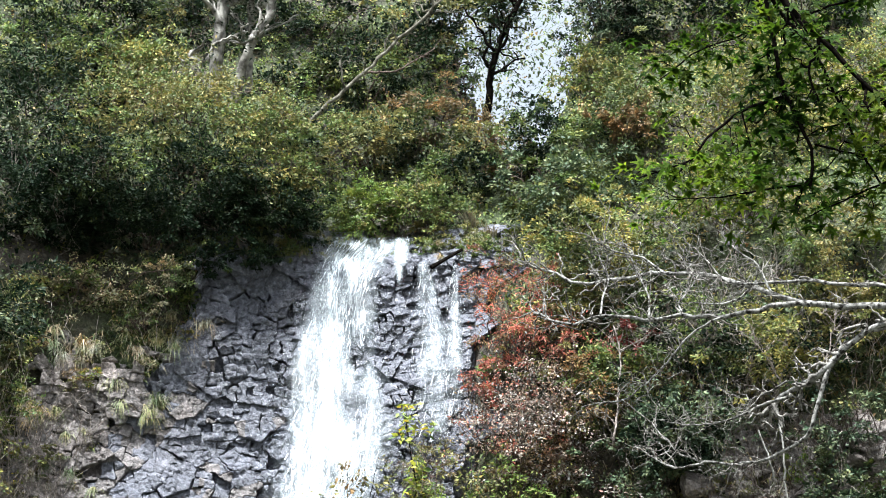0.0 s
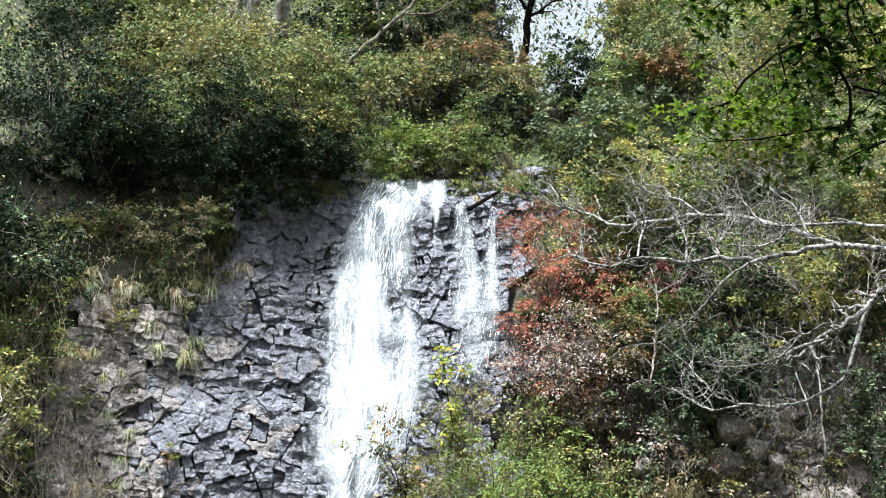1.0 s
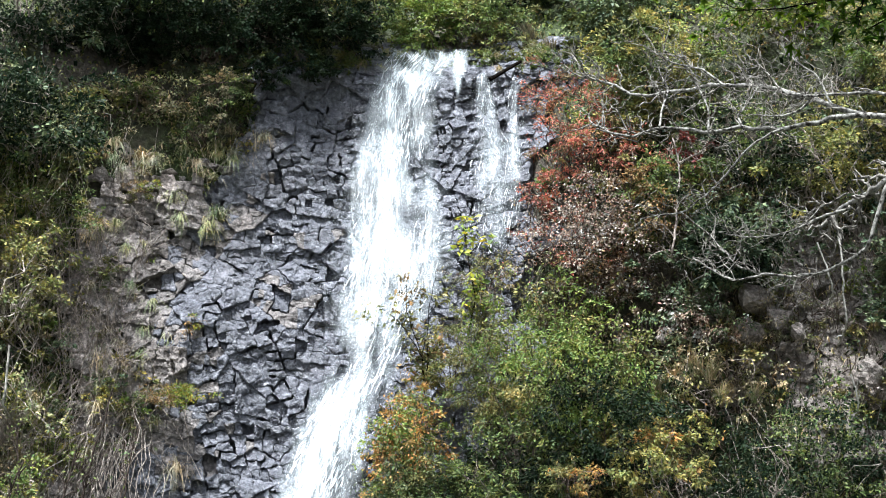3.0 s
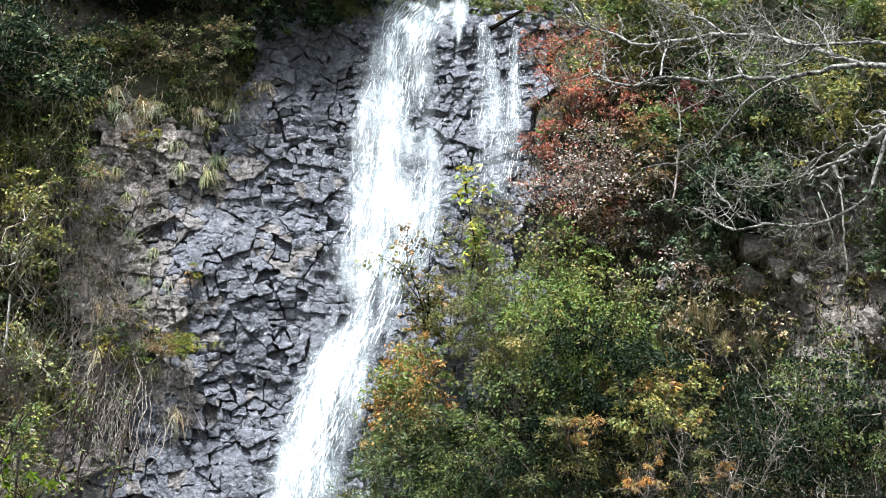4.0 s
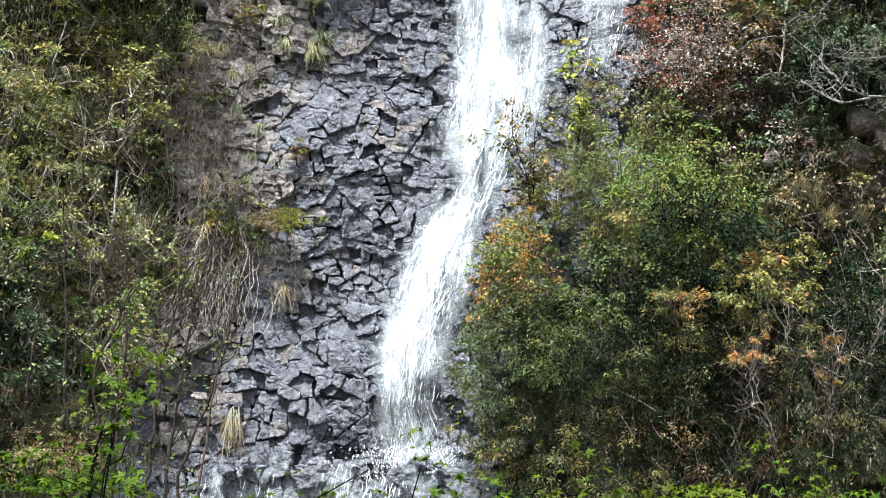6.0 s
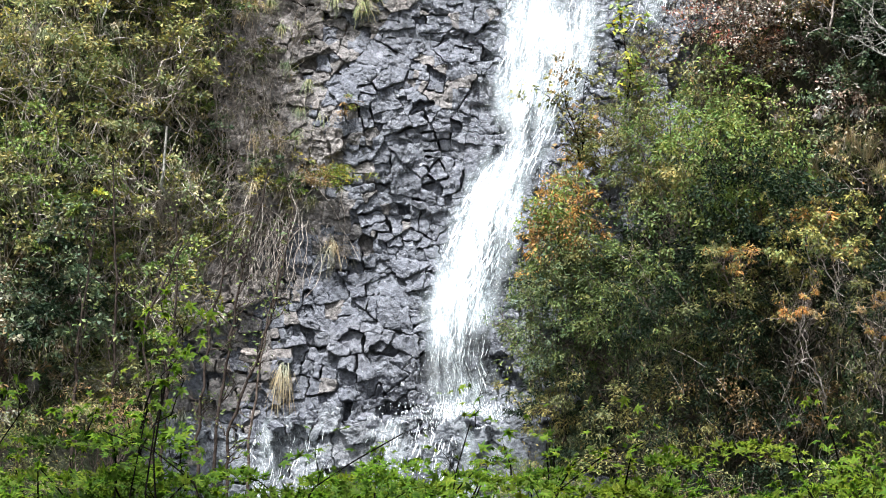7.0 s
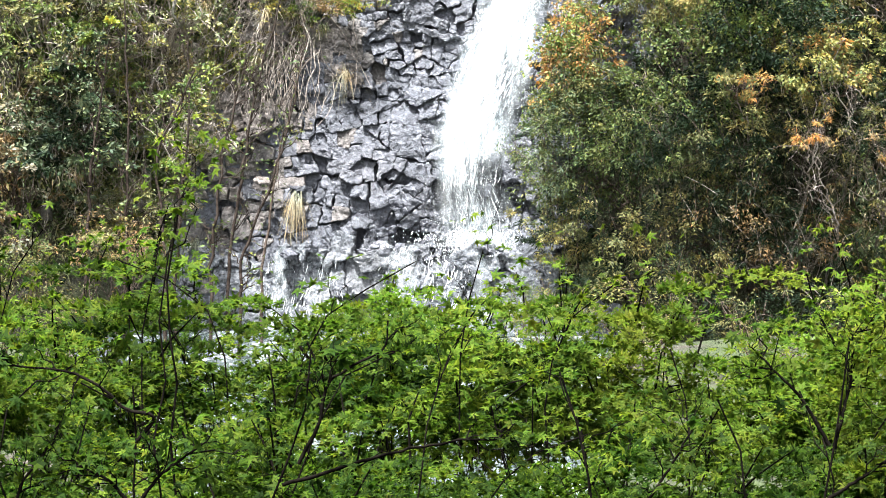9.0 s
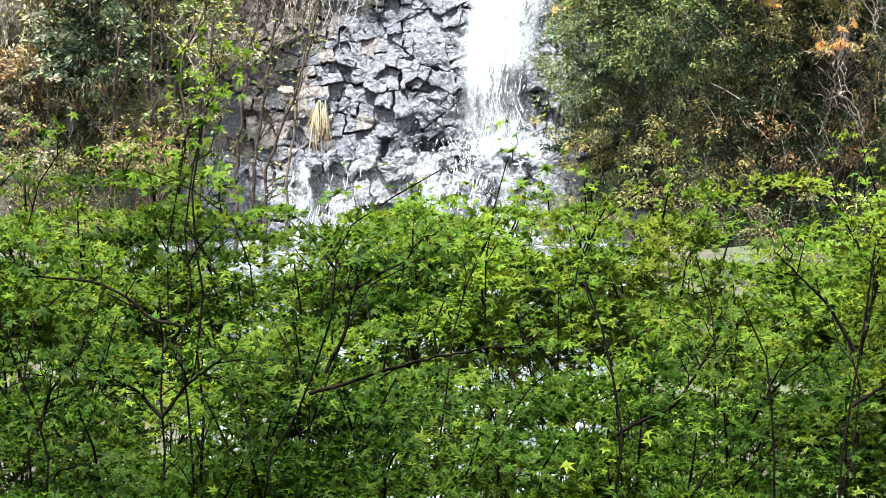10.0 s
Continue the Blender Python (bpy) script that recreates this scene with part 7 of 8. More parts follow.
limb(stem_tree, 'trunk', [(7.77, 59.82, 12.08), (7.97, 58.02, 13.18), (8.27, 57.82, 14.45)], 0.03, 0.009, GREY_TWIG, 701, 14, 0.7, 0.4, 2, 0.28, 0.8, 0.03)
stem_tree = thing('sapling', (6.86, 59.23, 12.23), 'bare grey stemmed sapling in the thicket', 'tree', 'saplings in the thicket')
limb(stem_tree, 'trunk', [(6.86, 60.03, 11.73), (7.06, 58.23, 12.83), (6.56, 58.03, 13.59)], 0.03, 0.009, GREY_TWIG, 702, 14, 0.7, 0.4, 2, 0.28, 0.8, 0.03)
stem_tree = thing('sapling', (8.21, 57.96, 7.92), 'bare grey stemmed sapling in the thicket', 'tree', 'saplings in the thicket')
limb(stem_tree, 'trunk', [(8.21, 58.76, 7.42), (8.41, 56.96, 8.52), (8.71, 56.76, 9.62)], 0.03, 0.009, GREY_TWIG, 703, 14, 0.7, 0.4, 2, 0.28, 0.8, 0.03)
stem_tree = thing('sapling', (1.33, 58.11, 5.34), 'bare grey stemmed sapling in the thicket', 'tree', 'saplings in the thicket')
limb(stem_tree, 'trunk', [(1.33, 58.91, 4.84), (1.53, 57.11, 5.94), (1.03, 56.91, 7.04)], 0.03, 0.009, GREY_TWIG, 704, 14, 0.7, 0.4, 2, 0.28, 0.8, 0.03)
stem_tree = thing('sapling', (2.56, 57.55, 4.40), 'bare grey stemmed sapling in the thicket', 'tree', 'saplings in the thicket')
limb(stem_tree, 'trunk', [(2.56, 58.35, 3.90), (2.76, 56.55, 5.00), (3.06, 56.35, 6.44)], 0.03, 0.009, GREY_TWIG, 705, 14, 0.7, 0.4, 2, 0.28, 0.8, 0.03)
stem_tree = thing('sapling', (3.46, 57.40, 4.96), 'bare grey stemmed sapling in the thicket', 'tree', 'saplings in the thicket')
limb(stem_tree, 'trunk', [(3.46, 58.20, 4.46), (3.66, 56.40, 5.56), (3.16, 56.20, 6.83)], 0.03, 0.009, GREY_TWIG, 706, 14, 0.7, 0.4, 2, 0.28, 0.8, 0.03)
stem_tree = thing('sapling', (4.11, 57.02, 4.04), 'bare grey stemmed sapling in the thicket', 'tree', 'saplings in the thicket')
limb(stem_tree, 'trunk', [(4.11, 57.82, 3.54), (4.31, 56.02, 4.64), (4.61, 55.82, 6.08)], 0.03, 0.009, GREY_TWIG, 707, 14, 0.7, 0.4, 2, 0.28, 0.8, 0.03)
stem_tree = thing('sapling', (-0.28, 58.29, 5.47), 'bare grey stemmed sapling in the thicket', 'tree', 'saplings in the thicket')
limb(stem_tree, 'trunk', [(-0.28, 59.09, 4.97), (-0.08, 57.29, 6.07), (-0.58, 57.09, 7.00)], 0.03, 0.009, GREY_TWIG, 708, 14, 0.7, 0.4, 2, 0.28, 0.8, 0.03)
stem_tree = thing('sapling', (5.01, 56.99, 5.28), 'bare grey stemmed sapling in the thicket', 'tree', 'saplings in the thicket')
limb(stem_tree, 'trunk', [(5.01, 57.79, 4.78), (5.21, 55.99, 5.88), (5.51, 55.79, 6.98)], 0.03, 0.009, GREY_TWIG, 709, 14, 0.7, 0.4, 2, 0.28, 0.8, 0.03)
stem_tree = thing('sapling', (3.10, 57.16, 3.25), 'bare grey stemmed sapling in the thicket', 'tree', 'saplings in the thicket')
limb(stem_tree, 'trunk', [(3.10, 57.96, 2.75), (3.30, 56.16, 3.85), (2.80, 55.96, 5.12)], 0.03, 0.009, GREY_TWIG, 710, 14, 0.7, 0.4, 2, 0.28, 0.8, 0.03)
stem_tree = thing('sapling', (5.74, 56.41, 3.46), 'bare grey stemmed sapling in the thicket', 'tree', 'saplings in the thicket')
limb(stem_tree, 'trunk', [(5.74, 57.21, 2.96), (5.94, 55.41, 4.06), (6.24, 55.21, 5.50)], 0.03, 0.009, GREY_TWIG, 711, 14, 0.7, 0.4, 2, 0.28, 0.8, 0.03)

# ---- tufts along the edge of the rock, stones and plants on the ledge ----
rng = np.random.default_rng(51)
for i in range(34):
    z = rng.uniform(4.0, 15.0)
    x = span(FACE, z)[0] + rng.uniform(-0.7, 0.5)
    kind_of = rng.random()
    mat, label = (GRASS, "tuft of green grass at the rock edge") if kind_of < 0.45 else (STRAW, "tuft of pale dry grass at the rock edge") if kind_of < 0.75 else (DRY_GRASS, "tuft of brown grass at the rock edge")
    tuft("grass_tuft", x, hill_y(x, z) - 0.12, z, rng.uniform(0.4, 0.85), int(rng.uniform(45, 90)), mat, label, hang=rng.uniform(0.7, 1.1), width=0.01)
for i in range(70):
    z = rng.uniform(4.0, 14.5)
    x = span(FACE, z)[0] + rng.uniform(-1.8, 0.15)
    boulder("rock", (x, hill_y(x, z) - 0.02, z), rng.uniform(0.1, 0.28), DRY_ROCK if rng.random() < 0.6 else BANK_ROCK, "weathered grey rock at the edge of the cliff", 400 + i, 0.6, "rocks in the bank")
for i in range(34):
    x = rng.uniform(-12.4, -2.6)
    boulder("boulder", (x, rng.uniform(57.9, 59.2), 3.35 + rng.uniform(0, 0.2)), rng.uniform(0.12, 0.3), ROCK, "wet dark stone on the ledge under the fall", 500 + i, 0.65, "stones on the ledge")
for i in range(5):
    x = rng.uniform(-12.4, -9.8)
    tuft("grass_tuft", x, 58.0, 3.55, rng.uniform(0.3, 0.7), 60, GRASS if rng.random() < 0.5 else STRAW, "tuft of wet grass on the ledge", hang=0.8)

# ---- stones and plants along the lip of the fall ----
rng = np.random.default_rng(61)
for i in range(26):
    x = rng.uniform(-5.2, 1.2)
    z = 16.35 + rng.uniform(-0.1, 0.2)
    boulder("rock", (x, hill_y(x, z) - 0.05, z), rng.uniform(0.12, 0.3), ROCK, "dark rock at the lip of the fall", 600 + i, 0.7, "rocks at the lip of the fall")
for i in range(30):
    x = rng.uniform(-5.4, 1.4)
    z = 16.55 + rng.uniform(-0.1, 0.5)
    if -2.7 < x < -0.8 and z < 16.7:
        continue
    tuft("grass_tuft", x, hill_y(x, z) - 0.1, z, rng.uniform(0.3, 0.6), 70, GRASS if rng.random() < 0.7 else DRY_GRASS, "low green grass at the lip of the fall", hang=rng.uniform(0.4, 0.9), width=0.01)
for i in range(16):
    x = rng.uniform(-5.6, -2.6) if i % 2 else rng.uniform(-0.4, 1.6)
    z = 16.6 + rng.uniform(-0.1, 0.6)
    r = rng.uniform(0.25, 0.5)
    shrub("low_plant", x, hill_y(x, z) - 0.3, z, r, 0.5 * r, 0.7 * r, int(700 * r + 150), 0.085, GREEN if i % 3 else OLIVE, "low green plant at the lip of the fall", "plant", "plants at the lip", stems=3, per=20)
# ---- forked stems of the nearest maples, coloured black as in silhouette ----
maple = thing('maple_tree', (-1.95, 10.30, ground_z(-1.95, 10.30)), 'slender young maple with silhouette-black stems and few leaves', 'tree', 'maples below the path')
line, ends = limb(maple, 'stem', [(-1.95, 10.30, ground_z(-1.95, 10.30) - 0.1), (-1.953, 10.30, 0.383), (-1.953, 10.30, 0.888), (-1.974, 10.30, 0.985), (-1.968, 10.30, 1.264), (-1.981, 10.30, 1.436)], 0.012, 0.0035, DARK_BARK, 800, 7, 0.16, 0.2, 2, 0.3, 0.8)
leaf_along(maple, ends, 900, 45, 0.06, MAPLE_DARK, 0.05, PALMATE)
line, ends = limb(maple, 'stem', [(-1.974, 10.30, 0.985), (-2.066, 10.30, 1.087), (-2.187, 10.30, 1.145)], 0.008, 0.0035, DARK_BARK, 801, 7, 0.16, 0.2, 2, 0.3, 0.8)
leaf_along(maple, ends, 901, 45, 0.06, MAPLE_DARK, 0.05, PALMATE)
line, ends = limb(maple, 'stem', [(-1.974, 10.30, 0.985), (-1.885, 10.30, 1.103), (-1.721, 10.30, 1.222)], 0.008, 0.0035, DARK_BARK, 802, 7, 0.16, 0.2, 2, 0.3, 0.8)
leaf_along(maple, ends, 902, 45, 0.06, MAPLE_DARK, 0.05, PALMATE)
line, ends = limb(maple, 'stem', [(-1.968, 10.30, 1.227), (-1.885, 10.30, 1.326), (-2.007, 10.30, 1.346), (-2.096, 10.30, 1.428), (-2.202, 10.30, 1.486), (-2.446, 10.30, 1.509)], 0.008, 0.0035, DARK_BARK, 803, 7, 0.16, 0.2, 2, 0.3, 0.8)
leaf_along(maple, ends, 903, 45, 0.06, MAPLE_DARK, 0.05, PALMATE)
maple = thing('maple_tree', (-1.62, 10.35, ground_z(-1.62, 10.35)), 'slender young maple with silhouette-black stems and few leaves', 'tree', 'maples below the path')
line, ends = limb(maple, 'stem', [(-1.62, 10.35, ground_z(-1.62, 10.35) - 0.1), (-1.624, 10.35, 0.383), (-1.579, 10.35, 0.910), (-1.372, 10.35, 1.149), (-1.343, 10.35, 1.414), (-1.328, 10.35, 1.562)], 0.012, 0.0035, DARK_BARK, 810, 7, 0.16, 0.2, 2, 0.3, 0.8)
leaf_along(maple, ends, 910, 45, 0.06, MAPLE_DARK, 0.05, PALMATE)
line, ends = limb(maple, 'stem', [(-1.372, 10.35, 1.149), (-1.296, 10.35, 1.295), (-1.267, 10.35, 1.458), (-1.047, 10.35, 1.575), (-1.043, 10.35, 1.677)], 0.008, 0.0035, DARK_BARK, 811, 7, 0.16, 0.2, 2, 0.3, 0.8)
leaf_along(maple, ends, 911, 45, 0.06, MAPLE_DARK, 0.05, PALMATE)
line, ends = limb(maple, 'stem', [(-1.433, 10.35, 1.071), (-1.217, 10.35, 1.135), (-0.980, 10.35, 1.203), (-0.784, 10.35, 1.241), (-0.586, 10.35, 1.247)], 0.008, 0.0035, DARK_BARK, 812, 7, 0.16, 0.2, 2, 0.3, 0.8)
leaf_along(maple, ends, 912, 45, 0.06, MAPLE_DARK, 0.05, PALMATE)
maple = thing('maple_tree', (-2.42, 10.40, ground_z(-2.42, 10.40)), 'slender young maple with silhouette-black stems and few leaves', 'tree', 'maples below the path')
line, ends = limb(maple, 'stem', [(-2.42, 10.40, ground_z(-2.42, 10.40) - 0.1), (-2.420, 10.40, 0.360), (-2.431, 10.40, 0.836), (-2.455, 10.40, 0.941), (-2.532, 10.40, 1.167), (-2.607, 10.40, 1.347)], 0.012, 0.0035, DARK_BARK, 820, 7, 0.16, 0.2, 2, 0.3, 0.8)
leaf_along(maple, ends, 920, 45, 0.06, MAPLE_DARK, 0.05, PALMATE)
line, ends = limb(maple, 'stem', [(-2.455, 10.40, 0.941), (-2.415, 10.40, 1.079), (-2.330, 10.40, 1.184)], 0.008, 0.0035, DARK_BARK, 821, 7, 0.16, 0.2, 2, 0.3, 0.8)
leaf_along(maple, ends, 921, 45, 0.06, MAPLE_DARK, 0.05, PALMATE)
maple = thing('maple_tree', (0.51, 10.45, ground_z(0.51, 10.45)), 'slender young maple with silhouette-black stems and few leaves', 'tree', 'maples below the path')
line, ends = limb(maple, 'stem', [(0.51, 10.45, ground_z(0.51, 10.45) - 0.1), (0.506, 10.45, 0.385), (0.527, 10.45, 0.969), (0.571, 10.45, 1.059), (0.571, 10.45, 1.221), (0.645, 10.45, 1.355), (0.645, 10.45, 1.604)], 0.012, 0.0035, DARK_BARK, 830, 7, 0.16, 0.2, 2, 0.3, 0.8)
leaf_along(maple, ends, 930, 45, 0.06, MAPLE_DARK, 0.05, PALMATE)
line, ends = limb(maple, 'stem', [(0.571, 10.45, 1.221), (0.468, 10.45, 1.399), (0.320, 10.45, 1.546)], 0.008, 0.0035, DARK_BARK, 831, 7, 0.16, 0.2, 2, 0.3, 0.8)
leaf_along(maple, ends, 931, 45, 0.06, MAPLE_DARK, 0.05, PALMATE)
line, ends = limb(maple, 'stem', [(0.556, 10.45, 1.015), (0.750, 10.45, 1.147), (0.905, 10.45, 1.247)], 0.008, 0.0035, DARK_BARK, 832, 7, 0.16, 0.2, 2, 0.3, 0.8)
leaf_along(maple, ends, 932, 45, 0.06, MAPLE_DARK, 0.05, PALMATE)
maple = thing('maple_tree', (-0.31, 10.50, ground_z(-0.31, 10.50)), 'slender young maple with silhouette-black stems and few leaves', 'tree', 'maples below the path')
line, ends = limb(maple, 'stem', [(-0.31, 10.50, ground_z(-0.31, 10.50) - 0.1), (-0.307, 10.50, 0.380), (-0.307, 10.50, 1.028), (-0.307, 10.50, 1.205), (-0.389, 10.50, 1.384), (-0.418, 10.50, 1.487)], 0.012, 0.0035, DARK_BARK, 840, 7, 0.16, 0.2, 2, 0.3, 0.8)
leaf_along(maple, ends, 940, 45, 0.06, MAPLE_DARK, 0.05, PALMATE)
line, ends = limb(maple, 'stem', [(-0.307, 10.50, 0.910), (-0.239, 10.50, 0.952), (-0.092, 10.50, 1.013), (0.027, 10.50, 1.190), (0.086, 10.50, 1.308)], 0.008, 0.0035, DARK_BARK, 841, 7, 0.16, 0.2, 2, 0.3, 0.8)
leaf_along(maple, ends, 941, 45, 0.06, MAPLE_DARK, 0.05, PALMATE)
maple = thing('maple_tree', (0.29, 10.55, ground_z(0.29, 10.55)), 'slender young maple with silhouette-black stems and few leaves', 'tree', 'maples below the path')
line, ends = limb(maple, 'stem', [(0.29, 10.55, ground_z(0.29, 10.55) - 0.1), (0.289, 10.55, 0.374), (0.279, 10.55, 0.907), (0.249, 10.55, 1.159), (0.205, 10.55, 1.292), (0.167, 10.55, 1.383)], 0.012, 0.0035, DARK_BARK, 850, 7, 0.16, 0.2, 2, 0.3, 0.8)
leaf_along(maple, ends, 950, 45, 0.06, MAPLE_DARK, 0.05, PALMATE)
maple = thing('maple_tree', (-1.90, 10.60, ground_z(-1.90, 10.60)), 'slender young maple with silhouette-black stems and few leaves', 'tree', 'maples below the path')
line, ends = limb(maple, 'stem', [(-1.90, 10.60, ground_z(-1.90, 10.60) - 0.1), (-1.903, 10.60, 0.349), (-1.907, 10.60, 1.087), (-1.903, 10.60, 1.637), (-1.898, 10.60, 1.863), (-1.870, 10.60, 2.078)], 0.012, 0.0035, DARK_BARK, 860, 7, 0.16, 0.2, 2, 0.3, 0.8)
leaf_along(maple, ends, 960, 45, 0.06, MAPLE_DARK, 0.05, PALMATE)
sapling = thing('sapling', (2.75, 51.2, ground_z(2.75, 51.2)), 'sapling with bright yellow green leaves at the foot of the thicket', 'tree')
line, ends = limb(sapling, 'trunk', [(2.75, 51.2, ground_z(2.75, 51.2) - 0.1), (2.72, 51.1, 1.9), (2.66, 51.0, 2.68)], 0.025, 0.008, DARK_BARK, 990, 9, 0.5, 0.1, 1, 0.4, 1.0)
leaf_along(sapling, ends, 991, 190, 0.15, FRESH, 0.07)
# ---- pale dead stems, vines and drooping grass on the banks ----
dead_stem = thing('dead_stem', (6.82, 59.53, 10.66), 'pale dead stem leaning on the bank', 'dead stem', 'pale dead stems')
limb(dead_stem, 'stem', [(6.82, 59.73, 10.41), (6.82, 57.83, 10.66), (6.68, 57.73, 11.18), (6.49, 57.68, 11.69)], 0.026, 0.018, DEAD_WOOD, 1000, 2, 0.3, 0.3, 1, 0.4)
dead_stem = thing('dead_stem', (7.02, 59.46, 10.63), 'pale dead stem leaning on the bank', 'dead stem', 'pale dead stems')
limb(dead_stem, 'stem', [(7.02, 59.66, 10.38), (7.02, 57.76, 10.63), (6.98, 57.66, 11.42), (6.88, 57.61, 12.21)], 0.026, 0.018, DEAD_WOOD, 1001, 2, 0.3, 0.3, 1, 0.4)
dead_stem = thing('dead_stem', (7.04, 59.31, 9.92), 'pale dead stem leaning on the bank', 'dead stem', 'pale dead stems')
limb(dead_stem, 'stem', [(7.04, 59.51, 9.67), (7.04, 57.61, 9.92), (7.03, 57.51, 10.25), (6.96, 57.46, 10.59)], 0.026, 0.018, DEAD_WOOD, 1002, 2, 0.3, 0.3, 1, 0.4)
dead_stem = thing('dead_stem', (7.19, 58.91, 8.16), 'pale dead stem leaning on the bank', 'dead stem', 'pale dead stems')
limb(dead_stem, 'stem', [(7.19, 59.11, 7.91), (7.19, 57.21, 8.16), (7.15, 57.11, 8.51), (7.04, 57.06, 8.86)], 0.026, 0.018, DEAD_WOOD, 1003, 2, 0.3, 0.3, 1, 0.4)
dead_stem = thing('dead_stem', (-10.26, 59.34, 8.30), 'whitish dead stem standing in the shrubs', 'dead stem', 'pale dead stems')
limb(dead_stem, 'stem', [(-10.26, 59.54, 8.05), (-10.26, 57.44, 8.30), (-10.16, 57.34, 8.93), (-10.12, 57.29, 9.55)], 0.034, 0.024, DEAD_WOOD, 1010, 2, 0.3, 0.3, 1, 0.4)
dead_stem = thing('dead_stem', (-11.70, 59.59, 11.86), 'thin pale dead stem hanging on the bank', 'dead stem', 'pale dead stems')
limb(dead_stem, 'stem', [(-11.70, 59.79, 11.61), (-11.70, 58.09, 11.86), (-11.51, 57.99, 12.33), (-11.37, 57.94, 12.80)], 0.025, 0.017, DEAD_WOOD, 1011, 2, 0.3, 0.3, 1, 0.4)
dead_stem = thing('dead_stem', (-11.67, 58.97, 8.71), 'thin pale dead stem in the shrubs', 'dead stem', 'pale dead stems')
limb(dead_stem, 'stem', [(-11.67, 59.17, 8.46), (-11.67, 57.07, 8.71), (-11.90, 56.97, 8.94), (-12.18, 56.92, 9.17)], 0.02, 0.014, DEAD_WOOD, 1012, 2, 0.3, 0.3, 1, 0.4)
boulder('rock', (5.81, 59.01, 10.32), 0.36, PALE_ROCK, 'pale beige boulder in the bank', 1100, 1.0, 'rocks in the thicket')
boulder('rock', (5.11, 59.16, 10.04), 0.44, PALE_ROCK, 'leaning slab of pale brown rock', 1101, 1.0, 'rocks in the thicket')
boulder('rock', (6.17, 58.84, 9.99), 0.34, BANK_ROCK, 'dark brown overhanging boulder', 1102, 1.0, 'rocks in the thicket')
boulder('rock', (5.86, 58.87, 9.71), 0.15, PALE_ROCK, 'small pale stone under the boulder', 1103, 1.0, 'rocks in the thicket')
boulder('rock', (3.35, 59.68, 9.96), 0.16, PALE_ROCK, 'pale stone in the dry scrub', 1104, 1.0, 'rocks in the thicket')
boulder('rock', (7.68, 58.19, 9.01), 0.4, BANK_ROCK, 'brown boulder in the bank', 1105, 1.0, 'rocks in the thicket')
boulder('rock', (5.46, 59.20, 10.76), 0.5, BANK_ROCK, 'dark rock under the evergreen bush', 1106, 1.0, 'rocks in the thicket')
tuft("grass_tuft", 3.96, 58.77, 9.09, 1.04, 60, DRY_GRASS, "upright clump of brown dry reeds", hang=0.3, fan=0.7, width=0.012)
tuft("grass_tuft", 4.30, 58.64, 8.95, 0.96, 60, DRY_GRASS, "upright clump of brown dry reeds", hang=0.3, fan=0.7, width=0.012)
tuft("grass_tuft", 3.66, 58.83, 8.97, 0.88, 60, DRY_GRASS, "upright clump of brown dry reeds", hang=0.3, fan=0.7, width=0.012)
tuft("grass_tuft", 4.52, 58.49, 8.52, 0.80, 60, DRY_GRASS, "upright clump of brown dry reeds", hang=0.3, fan=0.7, width=0.012)
tuft("grass_tuft", 3.26, 58.92, 8.80, 0.80, 60, DRY_GRASS, "upright clump of brown dry reeds", hang=0.3, fan=0.7, width=0.012)
tuft("grass_tuft", 5.21, 58.28, 8.50, 0.72, 60, DRY_GRASS, "upright clump of brown dry reeds", hang=0.3, fan=0.7, width=0.012)
tuft("grass_tuft", -10.18, 58.73, 8.90, 0.76, 32, DRY_GRASS, "long drooping grass on the bank", hang=0.8, width=0.011, fan=0.9)
tuft("grass_tuft", -10.75, 58.35, 7.88, 0.52, 32, DRY_GRASS, "long drooping grass on the bank", hang=0.8, width=0.011, fan=0.9)
tuft("grass_tuft", -11.55, 58.90, 11.93, 0.58, 32, STRAW, "long drooping grass on the bank", hang=0.8, width=0.011, fan=0.9)
tuft("grass_tuft", -11.81, 58.40, 9.85, 0.80, 32, DRY_GRASS, "long drooping grass on the bank", hang=0.8, width=0.011, fan=0.9)
tuft("grass_tuft", -11.52, 58.72, 10.97, 0.80, 32, DRY_GRASS, "long drooping grass on the bank", hang=0.8, width=0.011, fan=0.9)
tuft("grass_tuft", -11.58, 58.30, 9.00, 0.80, 32, DRY_GRASS, "long drooping grass on the bank", hang=0.8, width=0.011, fan=0.9)
tuft("grass_tuft", -8.68, 58.92, 7.46, 0.58, 32, STRAW, "long drooping grass on the bank", hang=0.8, width=0.011, fan=0.9)
tuft("grass_tuft", -9.95, 59.14, 10.57, 0.49, 32, GRASS, "long drooping grass on the bank", hang=0.8, width=0.011, fan=0.9)
tuft("grass_tuft", -12.03, 58.08, 8.61, 0.60, 32, STRAW, "long drooping grass on the bank", hang=0.8, width=0.011, fan=0.9)
tuft("grass_tuft", -11.06, 58.61, 9.69, 0.64, 32, GRASS, "long drooping grass on the bank", hang=0.8, width=0.011, fan=0.9)
tuft("grass_tuft", -11.36, 58.80, 11.14, 0.78, 32, GRASS, "long drooping grass on the bank", hang=0.8, width=0.011, fan=0.9)
tuft("grass_tuft", -10.73, 58.83, 10.28, 0.66, 32, STRAW, "long drooping grass on the bank", hang=0.8, width=0.011, fan=0.9)
tuft("grass_tuft", -10.04, 59.05, 10.26, 0.49, 32, DRY_GRASS, "long drooping grass on the bank", hang=0.8, width=0.011, fan=0.9)
tuft("grass_tuft", -9.80, 58.80, 8.64, 0.79, 32, DRY_GRASS, "long drooping grass on the bank", hang=0.8, width=0.011, fan=0.9)
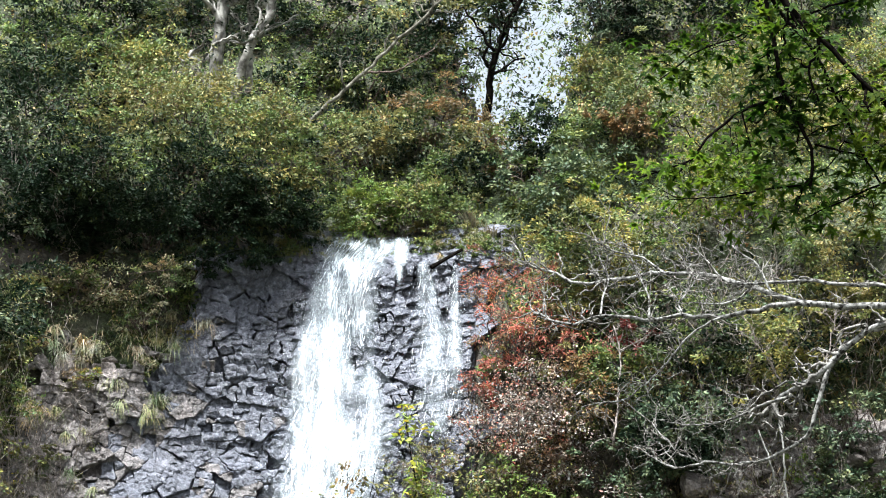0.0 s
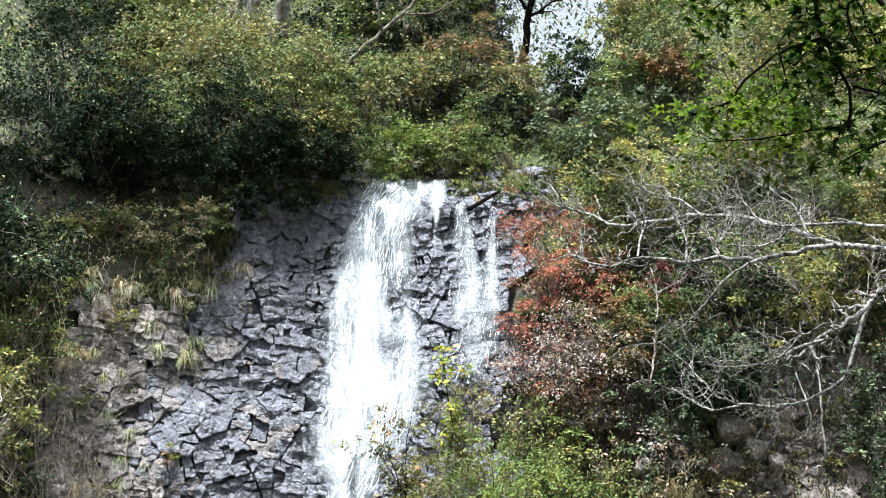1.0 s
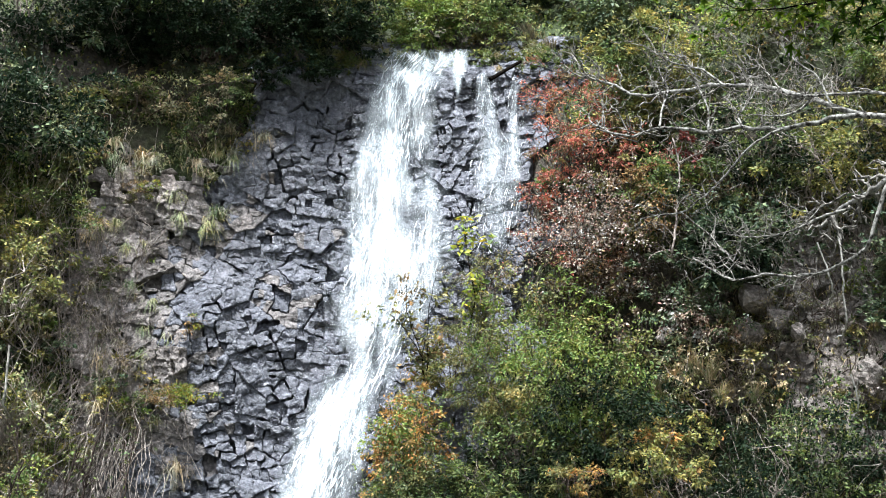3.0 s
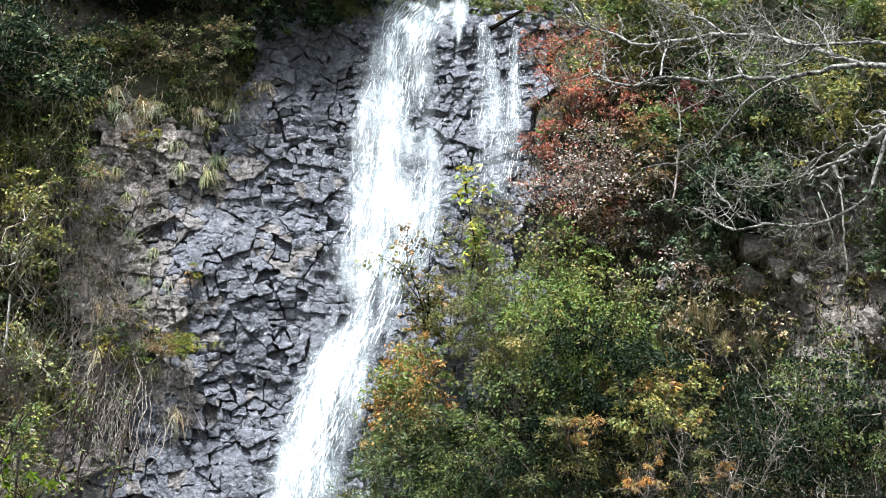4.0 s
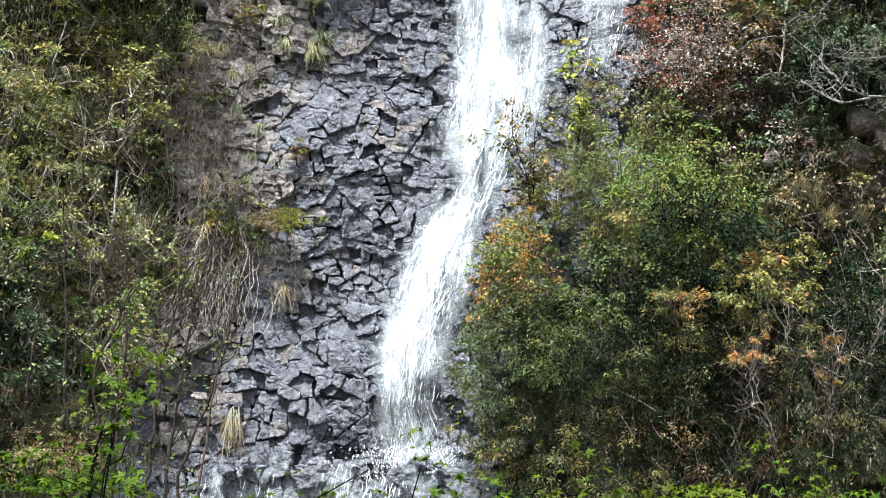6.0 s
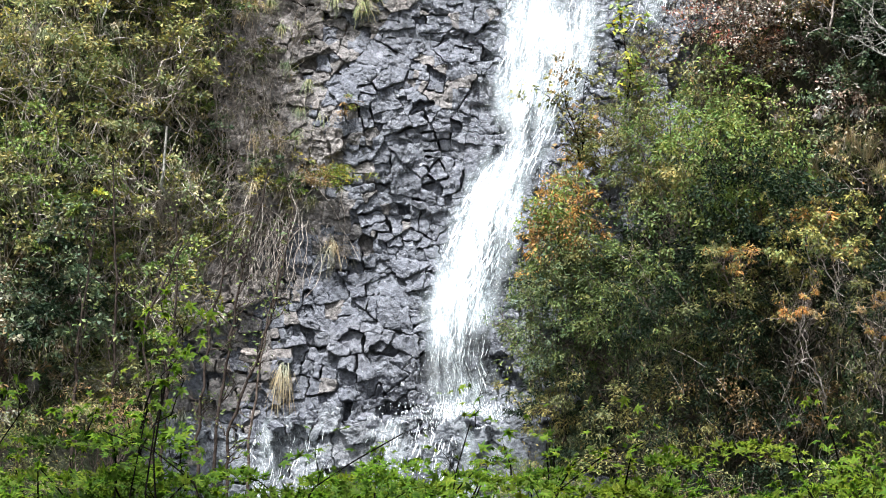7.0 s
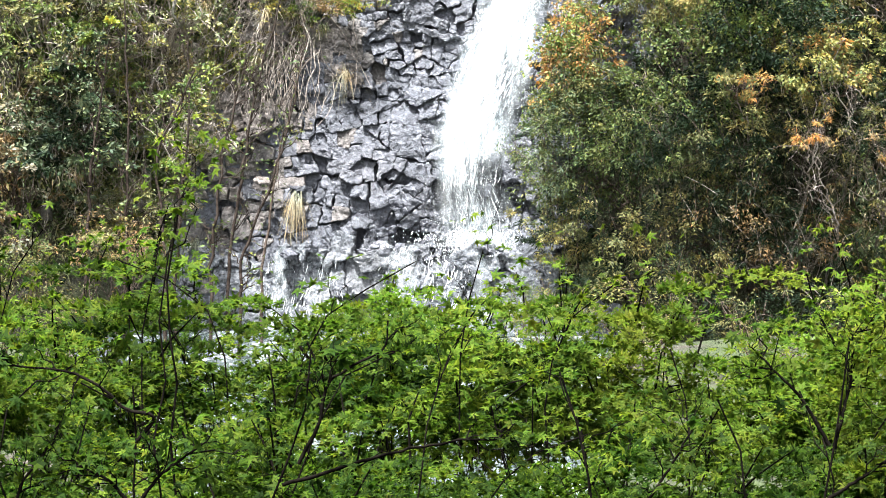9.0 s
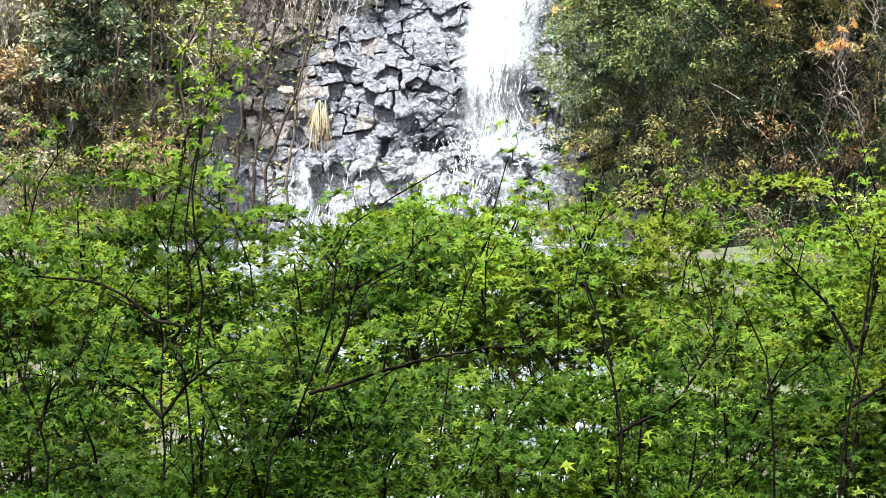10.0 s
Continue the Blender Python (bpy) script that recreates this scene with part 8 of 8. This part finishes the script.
tuft("grass_tuft", -8.57, 59.16, 8.44, 0.78, 32, STRAW, "long drooping grass on the bank", hang=0.8, width=0.011, fan=0.9)
tuft("grass_tuft", -10.88, 58.64, 9.54, 0.54, 32, STRAW, "long drooping grass on the bank", hang=0.8, width=0.011, fan=0.9)
tuft("grass_tuft", -10.08, 58.51, 7.63, 0.59, 32, STRAW, "long drooping grass on the bank", hang=0.8, width=0.011, fan=0.9)
tuft("grass_tuft", -9.99, 59.34, 11.63, 0.78, 32, DRY_GRASS, "long drooping grass on the bank", hang=0.8, width=0.011, fan=0.9)
tuft("grass_tuft", -9.99, 59.19, 10.88, 0.75, 32, STRAW, "long drooping grass on the bank", hang=0.8, width=0.011, fan=0.9)
tuft("grass_tuft", -11.72, 58.24, 8.88, 0.80, 32, GRASS, "long drooping grass on the bank", hang=0.8, width=0.011, fan=0.9)
tuft("grass_tuft", -10.43, 59.25, 11.86, 0.76, 32, DRY_GRASS, "long drooping grass on the bank", hang=0.8, width=0.011, fan=0.9)
tuft("grass_tuft", -10.00, 58.48, 7.36, 0.53, 32, STRAW, "long drooping grass on the bank", hang=0.8, width=0.011, fan=0.9)
tuft("grass_tuft", -10.66, 59.10, 11.49, 0.54, 32, STRAW, "long drooping grass on the bank", hang=0.8, width=0.011, fan=0.9)
tuft("grass_tuft", -10.55, 58.95, 10.59, 0.80, 32, DRY_GRASS, "long drooping grass on the bank", hang=0.8, width=0.011, fan=0.9)
tuft("grass_tuft", -6.59, 61.48, 13.90, 0.6, 60, STRAW, "small tuft of drooping grass on the ledge", hang=1.0, width=0.008, fan=0.6)
tuft("grass_tuft", -7.02, 61.46, 14.49, 0.6, 60, GRASS, "small tuft of drooping grass on the ledge", hang=1.0, width=0.008, fan=0.6)
tuft("grass_tuft", -7.68, 61.20, 14.26, 0.7, 60, STRAW, "small tuft of drooping grass on the ledge", hang=1.0, width=0.008, fan=0.6)
tuft("grass_tuft", -5.63, 61.88, 14.35, 0.5, 60, STRAW, "small tuft of drooping grass on the ledge", hang=1.0, width=0.008, fan=0.6)
tuft("grass_tuft", -8.08, 60.48, 11.28, 0.6, 60, GRASS, "small tuft of drooping grass on the ledge", hang=1.0, width=0.008, fan=0.6)
tuft("grass_tuft", -7.60, 60.56, 10.91, 0.6, 60, GRASS, "small tuft of drooping grass on the ledge", hang=1.0, width=0.008, fan=0.6)
tuft("grass_tuft", -7.28, 60.51, 10.15, 0.5, 60, GRASS, "small tuft of drooping grass on the ledge", hang=1.0, width=0.008, fan=0.6)
tuft("grass_tuft", -7.81, 60.26, 9.75, 0.6, 60, GRASS, "small tuft of drooping grass on the ledge", hang=1.0, width=0.008, fan=0.6)
vine_tubes = Tubes(3)
rng = np.random.default_rng(71)
for i in range(140):
    s = rng.random()
    a = np.array((-7.7 + 0.45 * rng.normal() - 1.5 * s, 59.0, 8.7 + 0.5 * rng.normal() - 0.3 * s))
    d = a + np.array((-0.45 + 0.65 * rng.normal(), -0.1, -0.9 - 2.0 * rng.random()))
    d[2] = max(d[2], 6.1 + 0.5 * rng.random())
    a[1], d[1] = hill_y(a[0], a[2]) - 0.15, hill_y(d[0], d[2]) - 0.4
    vine_tubes.add(wander(a, d, rng, 8, 0.1, rng.uniform(-0.05, 0.12)), rng.uniform(0.01, 0.022), 0.006)
tagged(mesh_part("vines", vine_tubes.mesh("vines"), PALE_TWIG), "tangle of pale brown vines hanging below the mossy ledge", "vines", kind="stuff")
# ---- single bright plants ----
shrub("shrub", 4.33, 55.62, 5.41, 0.47, 0.40, 0.40, 420, 0.094, ORANGE, "small shrub with orange red leaves in the thicket", second=(BROWN, 0.5), sprigs=2.4, shape=LONG_LEAF, droop=1.0, spray=0.9, flat=0.35)
shrub("shrub", 2.75, 55.60, 5.60, 0.50, 0.40, 0.35, 420, 0.094, ORANGE, "thin shrub with orange brown leaves in the thicket", second=(BROWN, 0.5), sprigs=2.4, shape=LONG_LEAF, droop=1.0, spray=0.9, flat=0.35)
shrub("shrub", 1.64, 56.07, 6.63, 0.56, 0.45, 0.45, 930, 0.094, OLIVE, "small olive shrub with some orange leaves", second=(ORANGE, 0.35), sprigs=2.4, shape=LONG_LEAF, droop=1.0, spray=0.9, flat=0.35)
shrub("shrub", -11.27, 56.35, 8.01, 0.25, 0.17, 0.17, 161, 0.113, GOLD, "small plant with golden leaves on the bank", category="plant", stems=3, droop=0.45)
shrub("shrub", -11.45, 56.13, 7.67, 0.74, 0.10, 0.10, 558, 0.113, BLUISH, "pale green fern frond spread level over the bank", category="fern", stems=4, second=(FRESH, 0.4), droop=0.45)
shrub("shrub", -9.87, 56.53, 6.63, 0.45, 0.34, 0.34, 434, 0.102, GREEN, "small fresh green plant among the twigs", category="plant", stems=4, droop=0.45)
boulder('rock', (-8.58, 58.86, 4.96), 0.24, PALE_ROCK, 'pale stone lodged in the rock face', 1200, 0.8)
